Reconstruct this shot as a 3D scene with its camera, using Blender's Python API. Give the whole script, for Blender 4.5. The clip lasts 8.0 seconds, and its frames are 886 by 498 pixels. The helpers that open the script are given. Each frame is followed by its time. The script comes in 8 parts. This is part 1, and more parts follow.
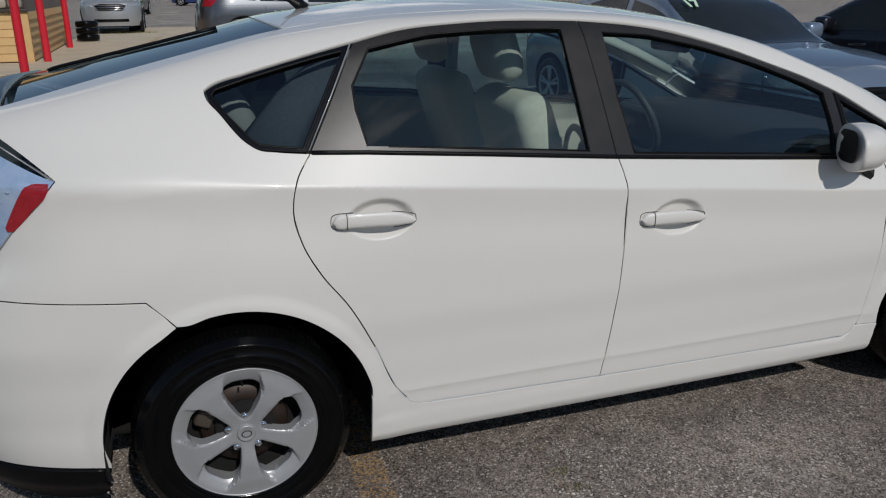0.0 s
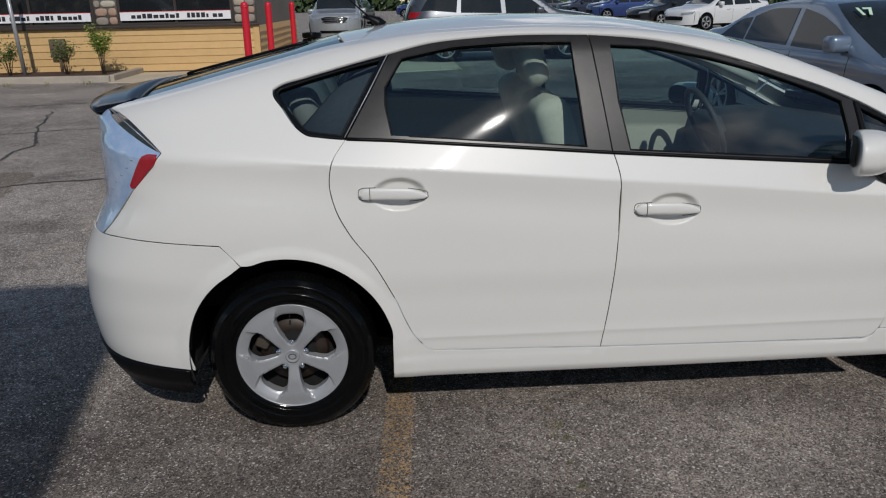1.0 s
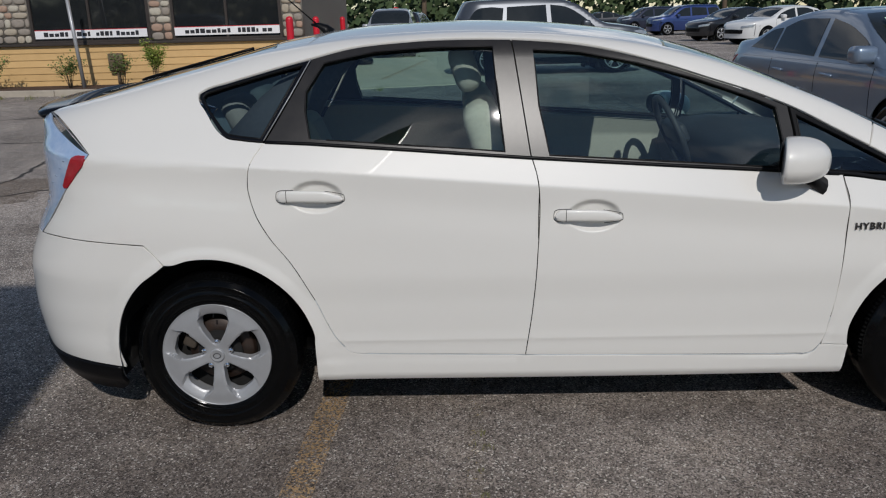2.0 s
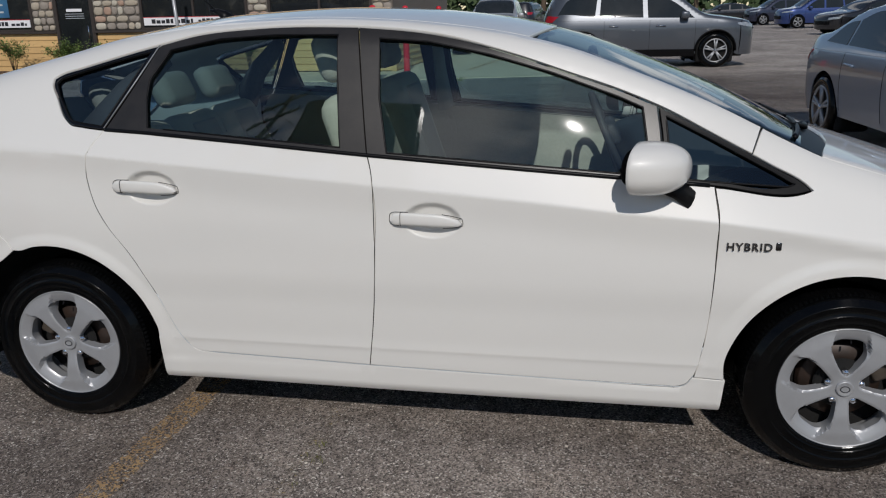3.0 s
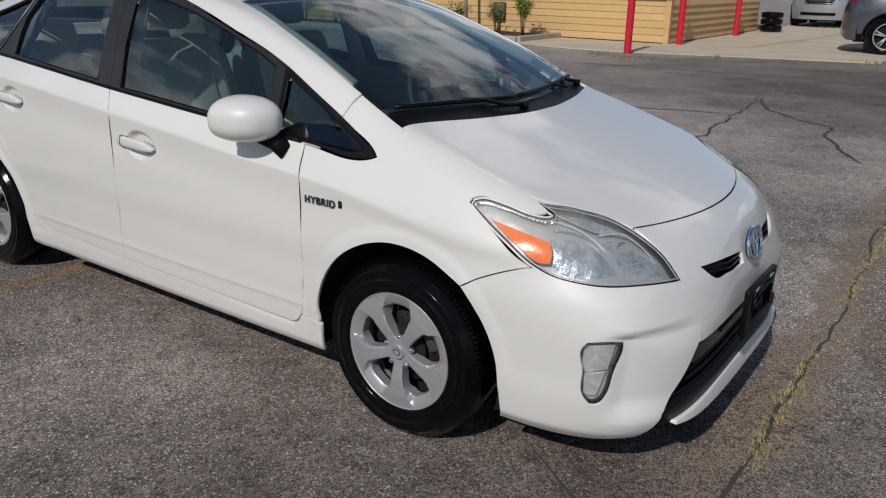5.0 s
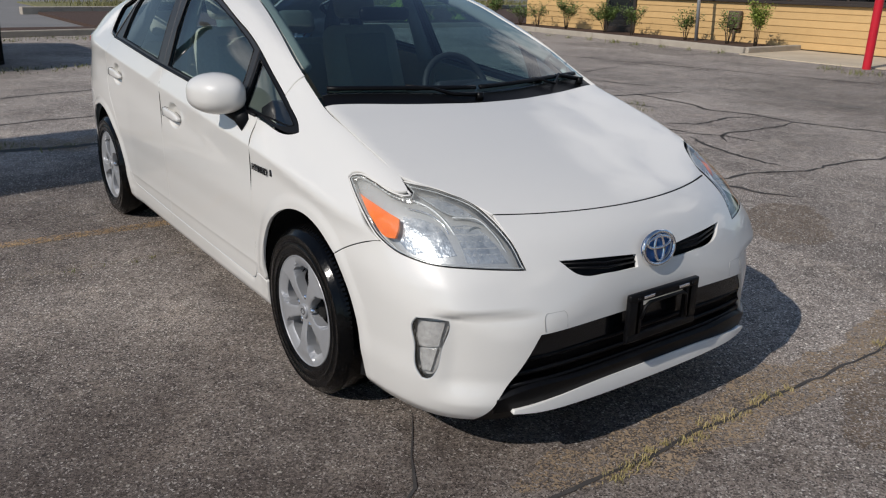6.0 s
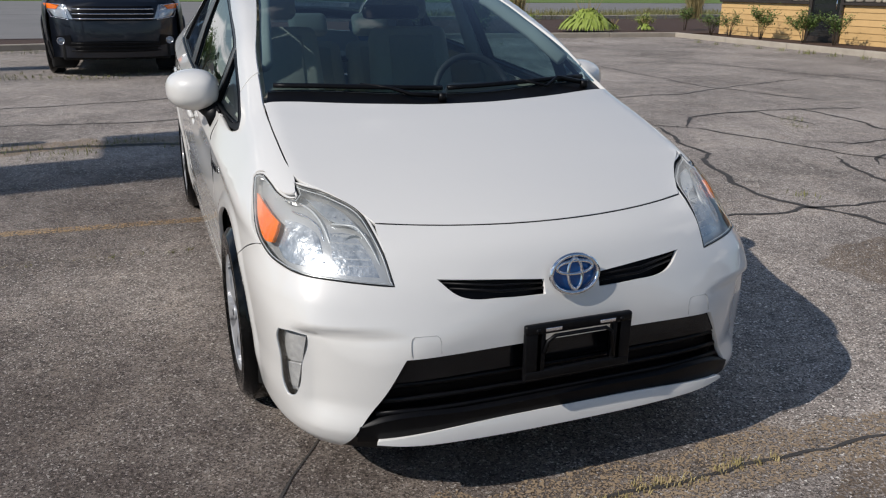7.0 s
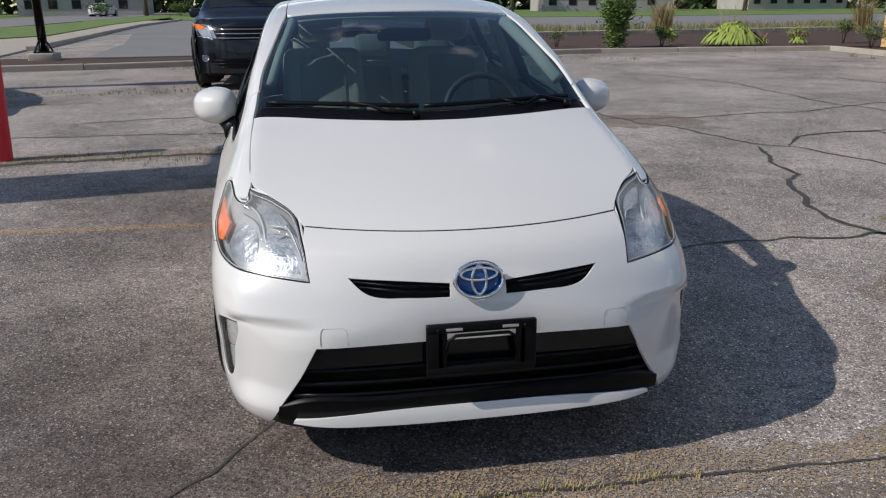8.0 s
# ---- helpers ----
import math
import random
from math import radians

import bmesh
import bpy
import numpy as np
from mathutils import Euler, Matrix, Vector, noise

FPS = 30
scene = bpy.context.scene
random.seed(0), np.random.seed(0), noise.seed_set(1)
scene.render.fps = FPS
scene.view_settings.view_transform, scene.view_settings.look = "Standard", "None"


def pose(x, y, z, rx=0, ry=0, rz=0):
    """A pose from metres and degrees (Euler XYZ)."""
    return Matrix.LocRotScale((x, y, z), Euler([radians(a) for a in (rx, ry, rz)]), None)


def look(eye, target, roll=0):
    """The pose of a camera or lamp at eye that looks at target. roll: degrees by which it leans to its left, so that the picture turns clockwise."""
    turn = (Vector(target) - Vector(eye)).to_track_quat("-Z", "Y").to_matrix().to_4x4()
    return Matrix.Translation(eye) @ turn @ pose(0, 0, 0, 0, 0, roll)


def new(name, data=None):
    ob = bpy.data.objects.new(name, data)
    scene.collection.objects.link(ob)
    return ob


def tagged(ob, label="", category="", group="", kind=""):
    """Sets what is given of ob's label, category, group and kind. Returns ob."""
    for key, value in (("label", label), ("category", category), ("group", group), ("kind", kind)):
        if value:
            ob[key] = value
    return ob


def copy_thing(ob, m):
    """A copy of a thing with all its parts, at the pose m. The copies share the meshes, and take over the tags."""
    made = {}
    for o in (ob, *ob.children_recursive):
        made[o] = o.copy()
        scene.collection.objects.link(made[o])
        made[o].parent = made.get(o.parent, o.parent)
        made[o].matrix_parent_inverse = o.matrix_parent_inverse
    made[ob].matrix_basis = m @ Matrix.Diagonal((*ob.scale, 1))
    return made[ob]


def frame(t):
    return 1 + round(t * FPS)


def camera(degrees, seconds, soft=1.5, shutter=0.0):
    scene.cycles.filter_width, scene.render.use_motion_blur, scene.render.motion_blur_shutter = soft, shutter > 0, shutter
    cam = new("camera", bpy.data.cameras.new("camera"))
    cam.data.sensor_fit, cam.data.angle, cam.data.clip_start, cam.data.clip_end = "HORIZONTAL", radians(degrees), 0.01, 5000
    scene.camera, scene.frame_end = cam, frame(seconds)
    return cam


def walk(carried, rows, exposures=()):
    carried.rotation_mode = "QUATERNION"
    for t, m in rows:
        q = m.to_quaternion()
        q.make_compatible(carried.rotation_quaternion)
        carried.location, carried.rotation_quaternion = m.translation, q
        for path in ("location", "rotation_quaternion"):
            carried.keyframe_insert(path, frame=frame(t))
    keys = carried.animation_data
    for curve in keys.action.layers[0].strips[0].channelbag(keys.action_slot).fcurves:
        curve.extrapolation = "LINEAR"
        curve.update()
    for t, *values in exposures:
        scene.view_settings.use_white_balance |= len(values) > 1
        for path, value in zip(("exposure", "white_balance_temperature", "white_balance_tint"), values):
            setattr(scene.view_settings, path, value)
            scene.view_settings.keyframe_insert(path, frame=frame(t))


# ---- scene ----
cam = camera(59.1, 8.0, soft=1.15)
PATH = [
    (0, (-1.45, -2.876, 1.517), (-0.836, -1.081, 0.885), -0.2),
    (0.5, (-1.126, -3.121, 1.504), (-0.858, -1.241, 0.876), -0.7),
    (1, (-0.934, -3.498, 1.547), (-0.828, -1.595, 0.942), -1.2),
    (1.2, (-0.881, -3.57, 1.56), (-0.802, -1.66, 0.97), -1.5),
    (2.3, (-0.164, -3.456, 1.489), (-0.288, -1.542, 0.923), -1.4),
    (2.5, (0.025, -3.396, 1.498), (-0.159, -1.488, 0.928), -1.4),
    (3, (0.513, -3.241, 1.469), (0.17, -1.359, 0.886), -1.1),
    (3.5, (1.109, -3.126, 1.484), (0.591, -1.294, 0.873), -0.8),
    (4, (1.682, -2.981, 1.472), (0.982, -1.216, 0.844), -0.4),
    (4.5, (2.283, -2.888, 1.472), (1.393, -1.217, 0.828), 0.4),
    (5, (2.806, -2.644, 1.477), (1.714, -1.103, 0.819), 1.1),
    (5.2, (3.015, -2.557, 1.495), (1.847, -1.077, 0.829), 1.4),
    (6.3, (3.872, -1.68, 1.431), (2.252, -0.701, 0.786), 1.1),
    (6.5, (3.911, -1.5, 1.423), (2.251, -0.59, 0.778), 0.9),
    (7, (3.976, -1.071, 1.398), (2.207, -0.387, 0.764), 0.6),
    (7.5, (4.111, -0.742, 1.418), (2.271, -0.259, 0.799), 0.0),
    (8, (4.352, -0.474, 1.439), (2.472, -0.152, 0.837), -0.4),
]
walk(cam, [(t, look(eye, target, roll)) for t, eye, target, roll in PATH], [(0.0, -0.16, 6450, 10), (1.0, -0.10, 6450, 10), (3.5, -0.03, 6500, 11), (5.0, 0.11, 6550, 11), (6.5, 0.38, 6650, 11), (8.0, 0.52, 6550, 12)])

# ---- world and sun ----
SUN_FROM = Vector((0.19, -1.26, 1.05)).normalized()
world = bpy.data.worlds.new("sky")
scene.world = world
world.use_nodes = True
wn, wl = world.node_tree.nodes, world.node_tree.links
sky = wn.new("ShaderNodeTexSky")
sky.sky_type, sky.sun_disc = "NISHITA", False
sky.sun_elevation = math.asin(SUN_FROM.z)
sky.sun_rotation = math.atan2(SUN_FROM.x, SUN_FROM.y)
sky.air_density, sky.dust_density, sky.ozone_density = 1.0, 0.0, 2.2
wn["Background"].inputs["Strength"].default_value = 0.068
# broken fair-weather cloud over the blue
wco, cloud, puff = wn.new("ShaderNodeTexCoord"), wn.new("ShaderNodeTexNoise"), wn.new("ShaderNodeMapRange")
wsep, wrise, wflat, wmix = wn.new("ShaderNodeSeparateXYZ"), wn.new("ShaderNodeMapRange"), wn.new("ShaderNodeVectorMath"), wn.new("ShaderNodeMix")
# one flat layer of cloud, drawn out into streaks towards the horizon
wrise.inputs["From Min"].default_value, wrise.inputs["From Max"].default_value = 0.0, 1.0
wrise.inputs["To Min"].default_value, wrise.inputs["To Max"].default_value = 0.14, 1.14
wflat.operation = "DIVIDE"
wl.new(wco.outputs["Generated"], wsep.inputs[0])
wl.new(wsep.outputs["Z"], wrise.inputs["Value"])
wl.new(wco.outputs["Generated"], wflat.inputs[0])
wl.new(wrise.outputs["Result"], wflat.inputs[1])
drift = wn.new("ShaderNodeVectorMath")
drift.operation = "ADD"
drift.inputs[1].default_value = (0.6, 0.0, 0.0)
wl.new(wflat.outputs[0], drift.inputs[0])
wl.new(drift.outputs[0], cloud.inputs["Vector"])
cloud.inputs["Scale"].default_value, cloud.inputs["Detail"].default_value, cloud.inputs["Roughness"].default_value = 1.1, 9, 0.6
puff.inputs["From Min"].default_value, puff.inputs["From Max"].default_value, puff.inputs["To Max"].default_value = 0.56, 0.645, 0.8
wl.new(cloud.outputs["Fac"], puff.inputs["Value"])
wmix.data_type = "RGBA"
wmix.inputs["B"].default_value = (15.0, 15.0, 15.2, 1)
wl.new(puff.outputs["Result"], wmix.inputs["Factor"])
wl.new(sky.outputs[0], wmix.inputs["A"])
wl.new(wmix.outputs["Result"], wn["Background"].inputs["Color"])
sun = new("sun", bpy.data.lights.new("sun", "SUN"))
sun.data.energy, sun.data.angle, sun.data.color = 2.62, radians(0.53), (1.0, 0.96, 0.91)
sun.matrix_world = look(SUN_FROM * 50, (0, 0, 0))


# ---- materials ----
def material(name, base, rough=0.5, metal=0.0, second=None, scale=8.0, amount=0.5, bump=0.0, bump_scale=200.0, coat=0.0, rand=0.0, detail=6.0, coat_rough=0.03, spec=0.5):
    """A principled surface with a second colour in large and small blotches and fine relief."""
    m = bpy.data.materials.new(name)
    m.use_nodes = True
    n, l = m.node_tree.nodes, m.node_tree.links
    b = n["Principled BSDF"]
    b.inputs["Base Color"].default_value = (*base, 1)
    b.inputs["Roughness"].default_value = rough
    b.inputs["Metallic"].default_value = metal
    b.inputs["Specular IOR Level"].default_value = spec
    b.inputs["Coat Weight"].default_value = coat
    b.inputs["Coat Roughness"].default_value = coat_rough
    co = n.new("ShaderNodeTexCoord")
    if second:
        tex = n.new("ShaderNodeTexNoise")
        tex.inputs["Scale"].default_value, tex.inputs["Detail"].default_value, tex.inputs["Roughness"].default_value = scale, detail, 0.65
        l.new(co.outputs["Object"], tex.inputs["Vector"])
        ramp = n.new("ShaderNodeMapRange")
        ramp.inputs["From Min"].default_value, ramp.inputs["From Max"].default_value = 0.35, 0.68
        ramp.inputs["To Max"].default_value = amount
        l.new(tex.outputs["Fac"], ramp.inputs["Value"])
        mix = n.new("ShaderNodeMix")
        mix.data_type = "RGBA"
        mix.inputs["A"].default_value, mix.inputs["B"].default_value = (*base, 1), (*second, 1)
        l.new(ramp.outputs["Result"], mix.inputs["Factor"])
        out = mix.outputs["Result"]
        if rand:
            info = n.new("ShaderNodeObjectInfo")
            hue = n.new("ShaderNodeHueSaturation")
            r2 = n.new("ShaderNodeMapRange")
            r2.inputs["To Min"].default_value, r2.inputs["To Max"].default_value = 1 - rand, 1 + rand
            l.new(info.outputs["Random"], r2.inputs["Value"])
            l.new(r2.outputs["Result"], hue.inputs["Value"])
            l.new(out, hue.inputs["Color"])
            out = hue.outputs["Color"]
        l.new(out, b.inputs["Base Color"])
    if bump:
        t2 = n.new("ShaderNodeTexNoise")
        t2.inputs["Scale"].default_value, t2.inputs["Detail"].default_value = bump_scale, 4
        l.new(co.outputs["Object"], t2.inputs["Vector"])
        bp = n.new("ShaderNodeBump")
        bp.inputs["Strength"].default_value, bp.inputs["Distance"].default_value = bump, 0.01
        l.new(t2.outputs["Fac"], bp.inputs["Height"])
        l.new(bp.outputs["Normal"], b.inputs["Normal"])
    return m


def glass_material(name, tint, rough=0.0, haze=0.0, ior=2.1):
    """Thin window glass: tinted see-through with a mirror gloss that grows at grazing angles."""
    m = bpy.data.materials.new(name)
    m.use_nodes = True
    n, l = m.node_tree.nodes, m.node_tree.links
    n.remove(n["Principled BSDF"])
    tr, gl, mx, fr = n.new("ShaderNodeBsdfTransparent"), n.new("ShaderNodeBsdfGlossy"), n.new("ShaderNodeMixShader"), n.new("ShaderNodeLayerWeight")
    power, span = n.new("ShaderNodeMath"), n.new("ShaderNodeMapRange")
    tr.inputs["Color"].default_value = (*tint, 1)
    gl.inputs["Roughness"].default_value = rough
    fr.inputs["Blend"].default_value = 0.5
    power.operation = "POWER"
    power.inputs[1].default_value = 4.0
    span.inputs["To Min"].default_value = ((ior - 1) / (ior + 1)) ** 2
    l.new(fr.outputs["Facing"], power.inputs[0]), l.new(power.outputs[0], span.inputs["Value"])
    l.new(span.outputs["Result"], mx.inputs["Fac"])
    see = tr.outputs[0]
    if haze:
        where, up_, spread, cloudy, grow = n.new("ShaderNodeTexCoord"), n.new("ShaderNodeSeparateXYZ"), n.new("ShaderNodeMapRange"), n.new("ShaderNodeTexNoise"), n.new("ShaderNodeMath")
        l.new(where.outputs["Object"], up_.inputs[0]), l.new(where.outputs["Object"], cloudy.inputs["Vector"])
        cloudy.inputs["Scale"].default_value, cloudy.inputs["Detail"].default_value = 14, 5
        spread.inputs["From Min"].default_value, spread.inputs["From Max"].default_value, spread.inputs["To Min"].default_value, spread.inputs["To Max"].default_value = 0.71, 0.85, haze, haze * 6.0
        l.new(up_.outputs["Z"], spread.inputs["Value"])
        grow.operation = "MULTIPLY_ADD"
        grow.inputs[2].default_value = 0.0
        r_ = n.new("ShaderNodeMapRange")
        r_.inputs["From Min"].default_value, r_.inputs["From Max"].default_value, r_.inputs["To Min"].default_value, r_.inputs["To Max"].default_value = 0.3, 0.7, 0.6, 1.3
        l.new(cloudy.outputs["Fac"], r_.inputs["Value"])
        l.new(spread.outputs["Result"], grow.inputs[0]), l.new(r_.outputs["Result"], grow.inputs[1])
        df, hz = n.new("ShaderNodeBsdfTranslucent"), n.new("ShaderNodeMixShader")
        dull, both = n.new("ShaderNodeBsdfDiffuse"), n.new("ShaderNodeMixShader")
        df.inputs["Color"].default_value = dull.inputs["Color"].default_value = (0.84, 0.82, 0.73, 1)
        both.inputs["Fac"].default_value = 0.5
        l.new(grow.outputs[0], hz.inputs["Fac"])
        l.new(df.outputs[0], both.inputs[1]), l.new(dull.outputs[0], both.inputs[2])
        l.new(see, hz.inputs[1]), l.new(both.outputs[0], hz.inputs[2])
        see = hz.outputs[0]
    l.new(see, mx.inputs[1])
    film_gl, film_mx = n.new("ShaderNodeBsdfGlossy"), n.new("ShaderNodeMixShader")
    film_gl.inputs["Roughness"].default_value, film_mx.inputs["Fac"].default_value = 0.06, 0.012 if not haze else 0.0
    l.new(gl.outputs[0], film_mx.inputs[1]), l.new(film_gl.outputs[0], film_mx.inputs[2])
    l.new(film_mx.outputs[0], mx.inputs[2])
    l.new(mx.outputs[0], n["Material Output"].inputs["Surface"])
    return m


PEARL = material("pearl_white_paint", (0.715, 0.699, 0.660), 0.40, 0.0, (0.68, 0.664, 0.624), 900, 0.35, coat=1.0, coat_rough=0.02, spec=0.5)
BLACK_TRIM = material("black_plastic", (0.003, 0.003, 0.004), 0.40, second=(0.007, 0.007, 0.007), scale=40, amount=0.6, bump=0.05, bump_scale=600, spec=0.16)
DULL_FRAME = material("satin_frame", (0.020, 0.019, 0.019), 0.32, second=(0.034, 0.031, 0.029), scale=14, amount=0.7, bump=0.03, bump_scale=500, spec=0.35)
GLOSS_BLACK = material("gloss_black", (0.004, 0.004, 0.005), 0.14, second=(0.008, 0.008, 0.009), scale=20, amount=0.4, spec=0.4)
RUBBER = material("tyre_rubber", (0.0015, 0.0017, 0.002), 0.13, second=(0.005, 0.005, 0.005), scale=18, amount=0.5, bump=0.06, bump_scale=70, spec=0.2)
LINER = material("wheel_well_felt", (0.004, 0.004, 0.004), 0.95, second=(0.010, 0.009, 0.008), scale=15, amount=0.6, bump=0.2)
ALLOY = material("silver_alloy", (0.37, 0.375, 0.385), 0.42, 0.35, (0.33, 0.335, 0.345), 30, 0.5, coat=0.25, coat_rough=0.12)
STEEL = material("dark_steel", (0.16, 0.15, 0.14), 0.45, 0.8, (0.28, 0.16, 0.09), 25, 0.8)
RUSTY = material("brake_disc", (0.028, 0.021, 0.018), 0.5, 0.3, (0.04, 0.022, 0.014), 20, 0.9)
CALIPER = material("brake_caliper", (0.085, 0.068, 0.052), 0.6, 0.3, (0.05, 0.038, 0.028), 30, 0.8)
CHROME = material("chrome", (0.85, 0.86, 0.88), 0.06, 1.0, (0.75, 0.76, 0.78), 12, 0.4)
BLUE_BADGE = material("blue_enamel", (0.005, 0.05, 0.19), 0.1, 0.2, (0.01, 0.12, 0.36), 20, 0.6, coat=0.3)
AMBER = material("amber_lens", (0.86, 0.15, 0.003), 0.2, second=(0.9, 0.21, 0.006), scale=60, amount=0.7, coat=0.3, bump=0.06, bump_scale=120, spec=0.3)
RED_LENS = material("red_lens", (0.30, 0.006, 0.014), 0.15, second=(0.42, 0.015, 0.025), scale=60, amount=0.6, coat=0.8, bump=0.2, bump_scale=150)
LAMP_INNER = material("lamp_reflector", (0.54, 0.55, 0.55), 0.30, 0.5, (0.52, 0.54, 0.56), 30, 0.7, bump=0.10, bump_scale=40)
FOG_WHITE = material("fog_reflector", (0.78, 0.78, 0.77), 0.22, 0.4, (0.48, 0.48, 0.48), 40, 0.8, bump=0.35, bump_scale=60, coat=0.4)
LAMP_FACET = material("lamp_facets", (0.62, 0.65, 0.68), 0.27, 0.55, (0.22, 0.27, 0.33), 22, 0.9, bump=0.6, bump_scale=26)
LAMP_DARK = material("projector_glass", (0.10, 0.13, 0.15), 0.08, 0.2, (0.16, 0.20, 0.22), 30, 0.6, coat=1.0)
BADGE_METAL = material("dark_chrome", (0.13, 0.13, 0.135), 0.16, 1.0, (0.07, 0.07, 0.07), 60, 0.7)
LAMP_GREY = material("lamp_bezel", (0.52, 0.55, 0.57), 0.35, 0.15, (0.42, 0.45, 0.48), 25, 0.6)
TAIL_BLUE = material("clear_tail_lens", (0.36, 0.50, 0.72), 0.12, 0.25, (0.58, 0.68, 0.84), 14, 0.7, coat=1.0, bump=0.15, bump_scale=40)
FAR_RIB = material("lens_rib_grey", (0.30, 0.38, 0.48), 0.2, 0.4, (0.22, 0.28, 0.36), 30, 0.5, coat=0.6)
GLASS = glass_material("window_glass", (0.62, 0.80, 0.80), ior=1.85)
SCREEN_GLASS = glass_material("windscreen_glass", (0.36, 0.51, 0.55), ior=1.82)
DARK_GLASS = glass_material("tinted_glass", (0.30, 0.40, 0.45), ior=1.85)
LENS = glass_material("lamp_lens", (0.95, 0.96, 0.95), haze=0.055, ior=1.6)
FOG_LENS = glass_material("fog_lens", (0.96, 0.96, 0.95), haze=0.04, ior=1.5)
BEIGE = material("beige_fabric", (0.58, 0.54, 0.44), 0.85, second=(0.48, 0.44, 0.36), scale=60, amount=0.6, bump=0.2, bump_scale=400)
TAUPE = material("taupe_fabric", (0.47, 0.44, 0.37), 0.9, second=(0.40, 0.37, 0.31), scale=70, amount=0.6, bump=0.2, bump_scale=400)
GREY_CLOTH = material("grey_fabric", (0.10, 0.105, 0.11), 0.9, second=(0.15, 0.15, 0.15), scale=70, amount=0.6, bump=0.2, bump_scale=400)
DASH = material("dash_plastic", (0.035, 0.037, 0.04), 0.6, second=(0.055, 0.055, 0.058), scale=40, amount=0.6, bump=0.1, bump_scale=500)
HEADLINER = material("headliner", (0.40, 0.41, 0.37), 0.9, second=(0.34, 0.35, 0.31), scale=50, amount=0.5, bump=0.1)


def add_asphalt(name, dark, light, stone):
    m = bpy.data.materials.new(name)
    m.use_nodes = True
    n, l = m.node_tree.nodes, m.node_tree.links
    b = n["Principled BSDF"]
    co = n.new("ShaderNodeTexCoord")

    def noise_tex(scale, detail=6.0, rough=0.6):
        t = n.new("ShaderNodeTexNoise")
        t.inputs["Scale"].default_value, t.inputs["Detail"].default_value, t.inputs["Roughness"].default_value = scale, detail, rough
        l.new(co.outputs["Object"], t.inputs["Vector"])
        return t.outputs["Fac"]

    def mapped(v, lo, hi, to=1.0):
        r = n.new("ShaderNodeMapRange")
        r.inputs["From Min"].default_value, r.inputs["From Max"].default_value, r.inputs["To Max"].default_value = lo, hi, to
        l.new(v, r.inputs["Value"])
        return r.outputs["Result"]

    def mixed(fac, a, c):
        x = n.new("ShaderNodeMix")
        x.data_type = "RGBA"
        l.new(fac, x.inputs["Factor"])
        for key, v in (("A", a), ("B", c)):
            if isinstance(v, tuple):
                x.inputs[key].default_value = (*v, 1)
            else:
                l.new(v, x.inputs[key])
        return x.outputs["Result"]

    warp, shift = n.new("ShaderNodeTexNoise"), n.new("ShaderNodeVectorMath")
    warp.inputs["Scale"].default_value, warp.inputs["Detail"].default_value = 90, 3
    shift.operation = "MULTIPLY_ADD"
    shift.inputs[1].default_value = (0.014, 0.014, 0.014)
    l.new(co.outputs["Object"], warp.inputs["Vector"])
    l.new(warp.outputs["Color"], shift.inputs[0]), l.new(co.outputs["Object"], shift.inputs[2])
    patches = mixed(mapped(noise_tex(0.55, 8), 0.38, 0.66), dark, light)
    worn = mixed(mapped(noise_tex(2.6, 8, 0.7), 0.5, 0.72, 0.55), patches, (light[0] * 1.25, light[1] * 1.2, light[2] * 1.12))
    scuffed = mixed(mapped(noise_tex(11.0, 6, 0.7), 0.50, 0.66, 0.6), worn, (dark[0] * 0.55, dark[1] * 0.55, dark[2] * 0.56))
    pale = mixed(mapped(noise_tex(4.3, 7, 0.75), 0.56, 0.70, 0.5), scuffed, (light[0] * 1.15, light[1] * 1.13, light[2] * 1.1))
    stained = mixed(mapped(noise_tex(1.1, 3), 0.60, 0.75, 0.65), pale, (dark[0] * 0.5, dark[1] * 0.5, dark[2] * 0.5))
    grains = n.new("ShaderNodeTexVoronoi")
    grains.inputs["Scale"].default_value = 185
    l.new(shift.outputs[0], grains.inputs["Vector"])
    seps = n.new("ShaderNodeSeparateColor")
    l.new(grains.outputs["Color"], seps.inputs[0])
    tone, shade = n.new("ShaderNodeMapRange"), n.new("ShaderNodeVectorMath")
    tone.inputs["To Min"].default_value, tone.inputs["To Max"].default_value = 0.20, 1.50
    l.new(seps.outputs[1], tone.inputs["Value"])
    shade.operation = "SCALE"
    l.new(stained, shade.inputs[0]), l.new(tone.outputs["Result"], shade.inputs["Scale"])
    pits = mixed(mapped(seps.outputs[0], 0.905, 0.97, 0.95), shade.outputs[0], stone)
    big = n.new("ShaderNodeTexVoronoi")
    big.inputs["Scale"].default_value = 48
    l.new(shift.outputs[0], big.inputs["Vector"])
    sep2 = n.new("ShaderNodeSeparateColor")
    l.new(big.outputs["Color"], sep2.inputs[0])
    spot = n.new("ShaderNodeMath")
    spot.operation = "MULTIPLY"
    l.new(mapped(sep2.outputs[0], 0.945, 0.975), spot.inputs[0])
    l.new(mapped(big.outputs["Distance"], 0.30, 0.2), spot.inputs[1])
    l.new(mixed(spot.outputs[0], pits, (stone[0] * 1.1, stone[1] * 1.1, stone[2] * 1.05)), b.inputs["Base Color"])
    b.inputs["Roughness"].default_value = 0.8
    b.inputs["Specular IOR Level"].default_value = 0.35
    bp = n.new("ShaderNodeBump")
    bp.inputs["Strength"].default_value, bp.inputs["Distance"].default_value = 0.5, 0.005
    l.new(grains.outputs["Distance"], bp.inputs["Height"])
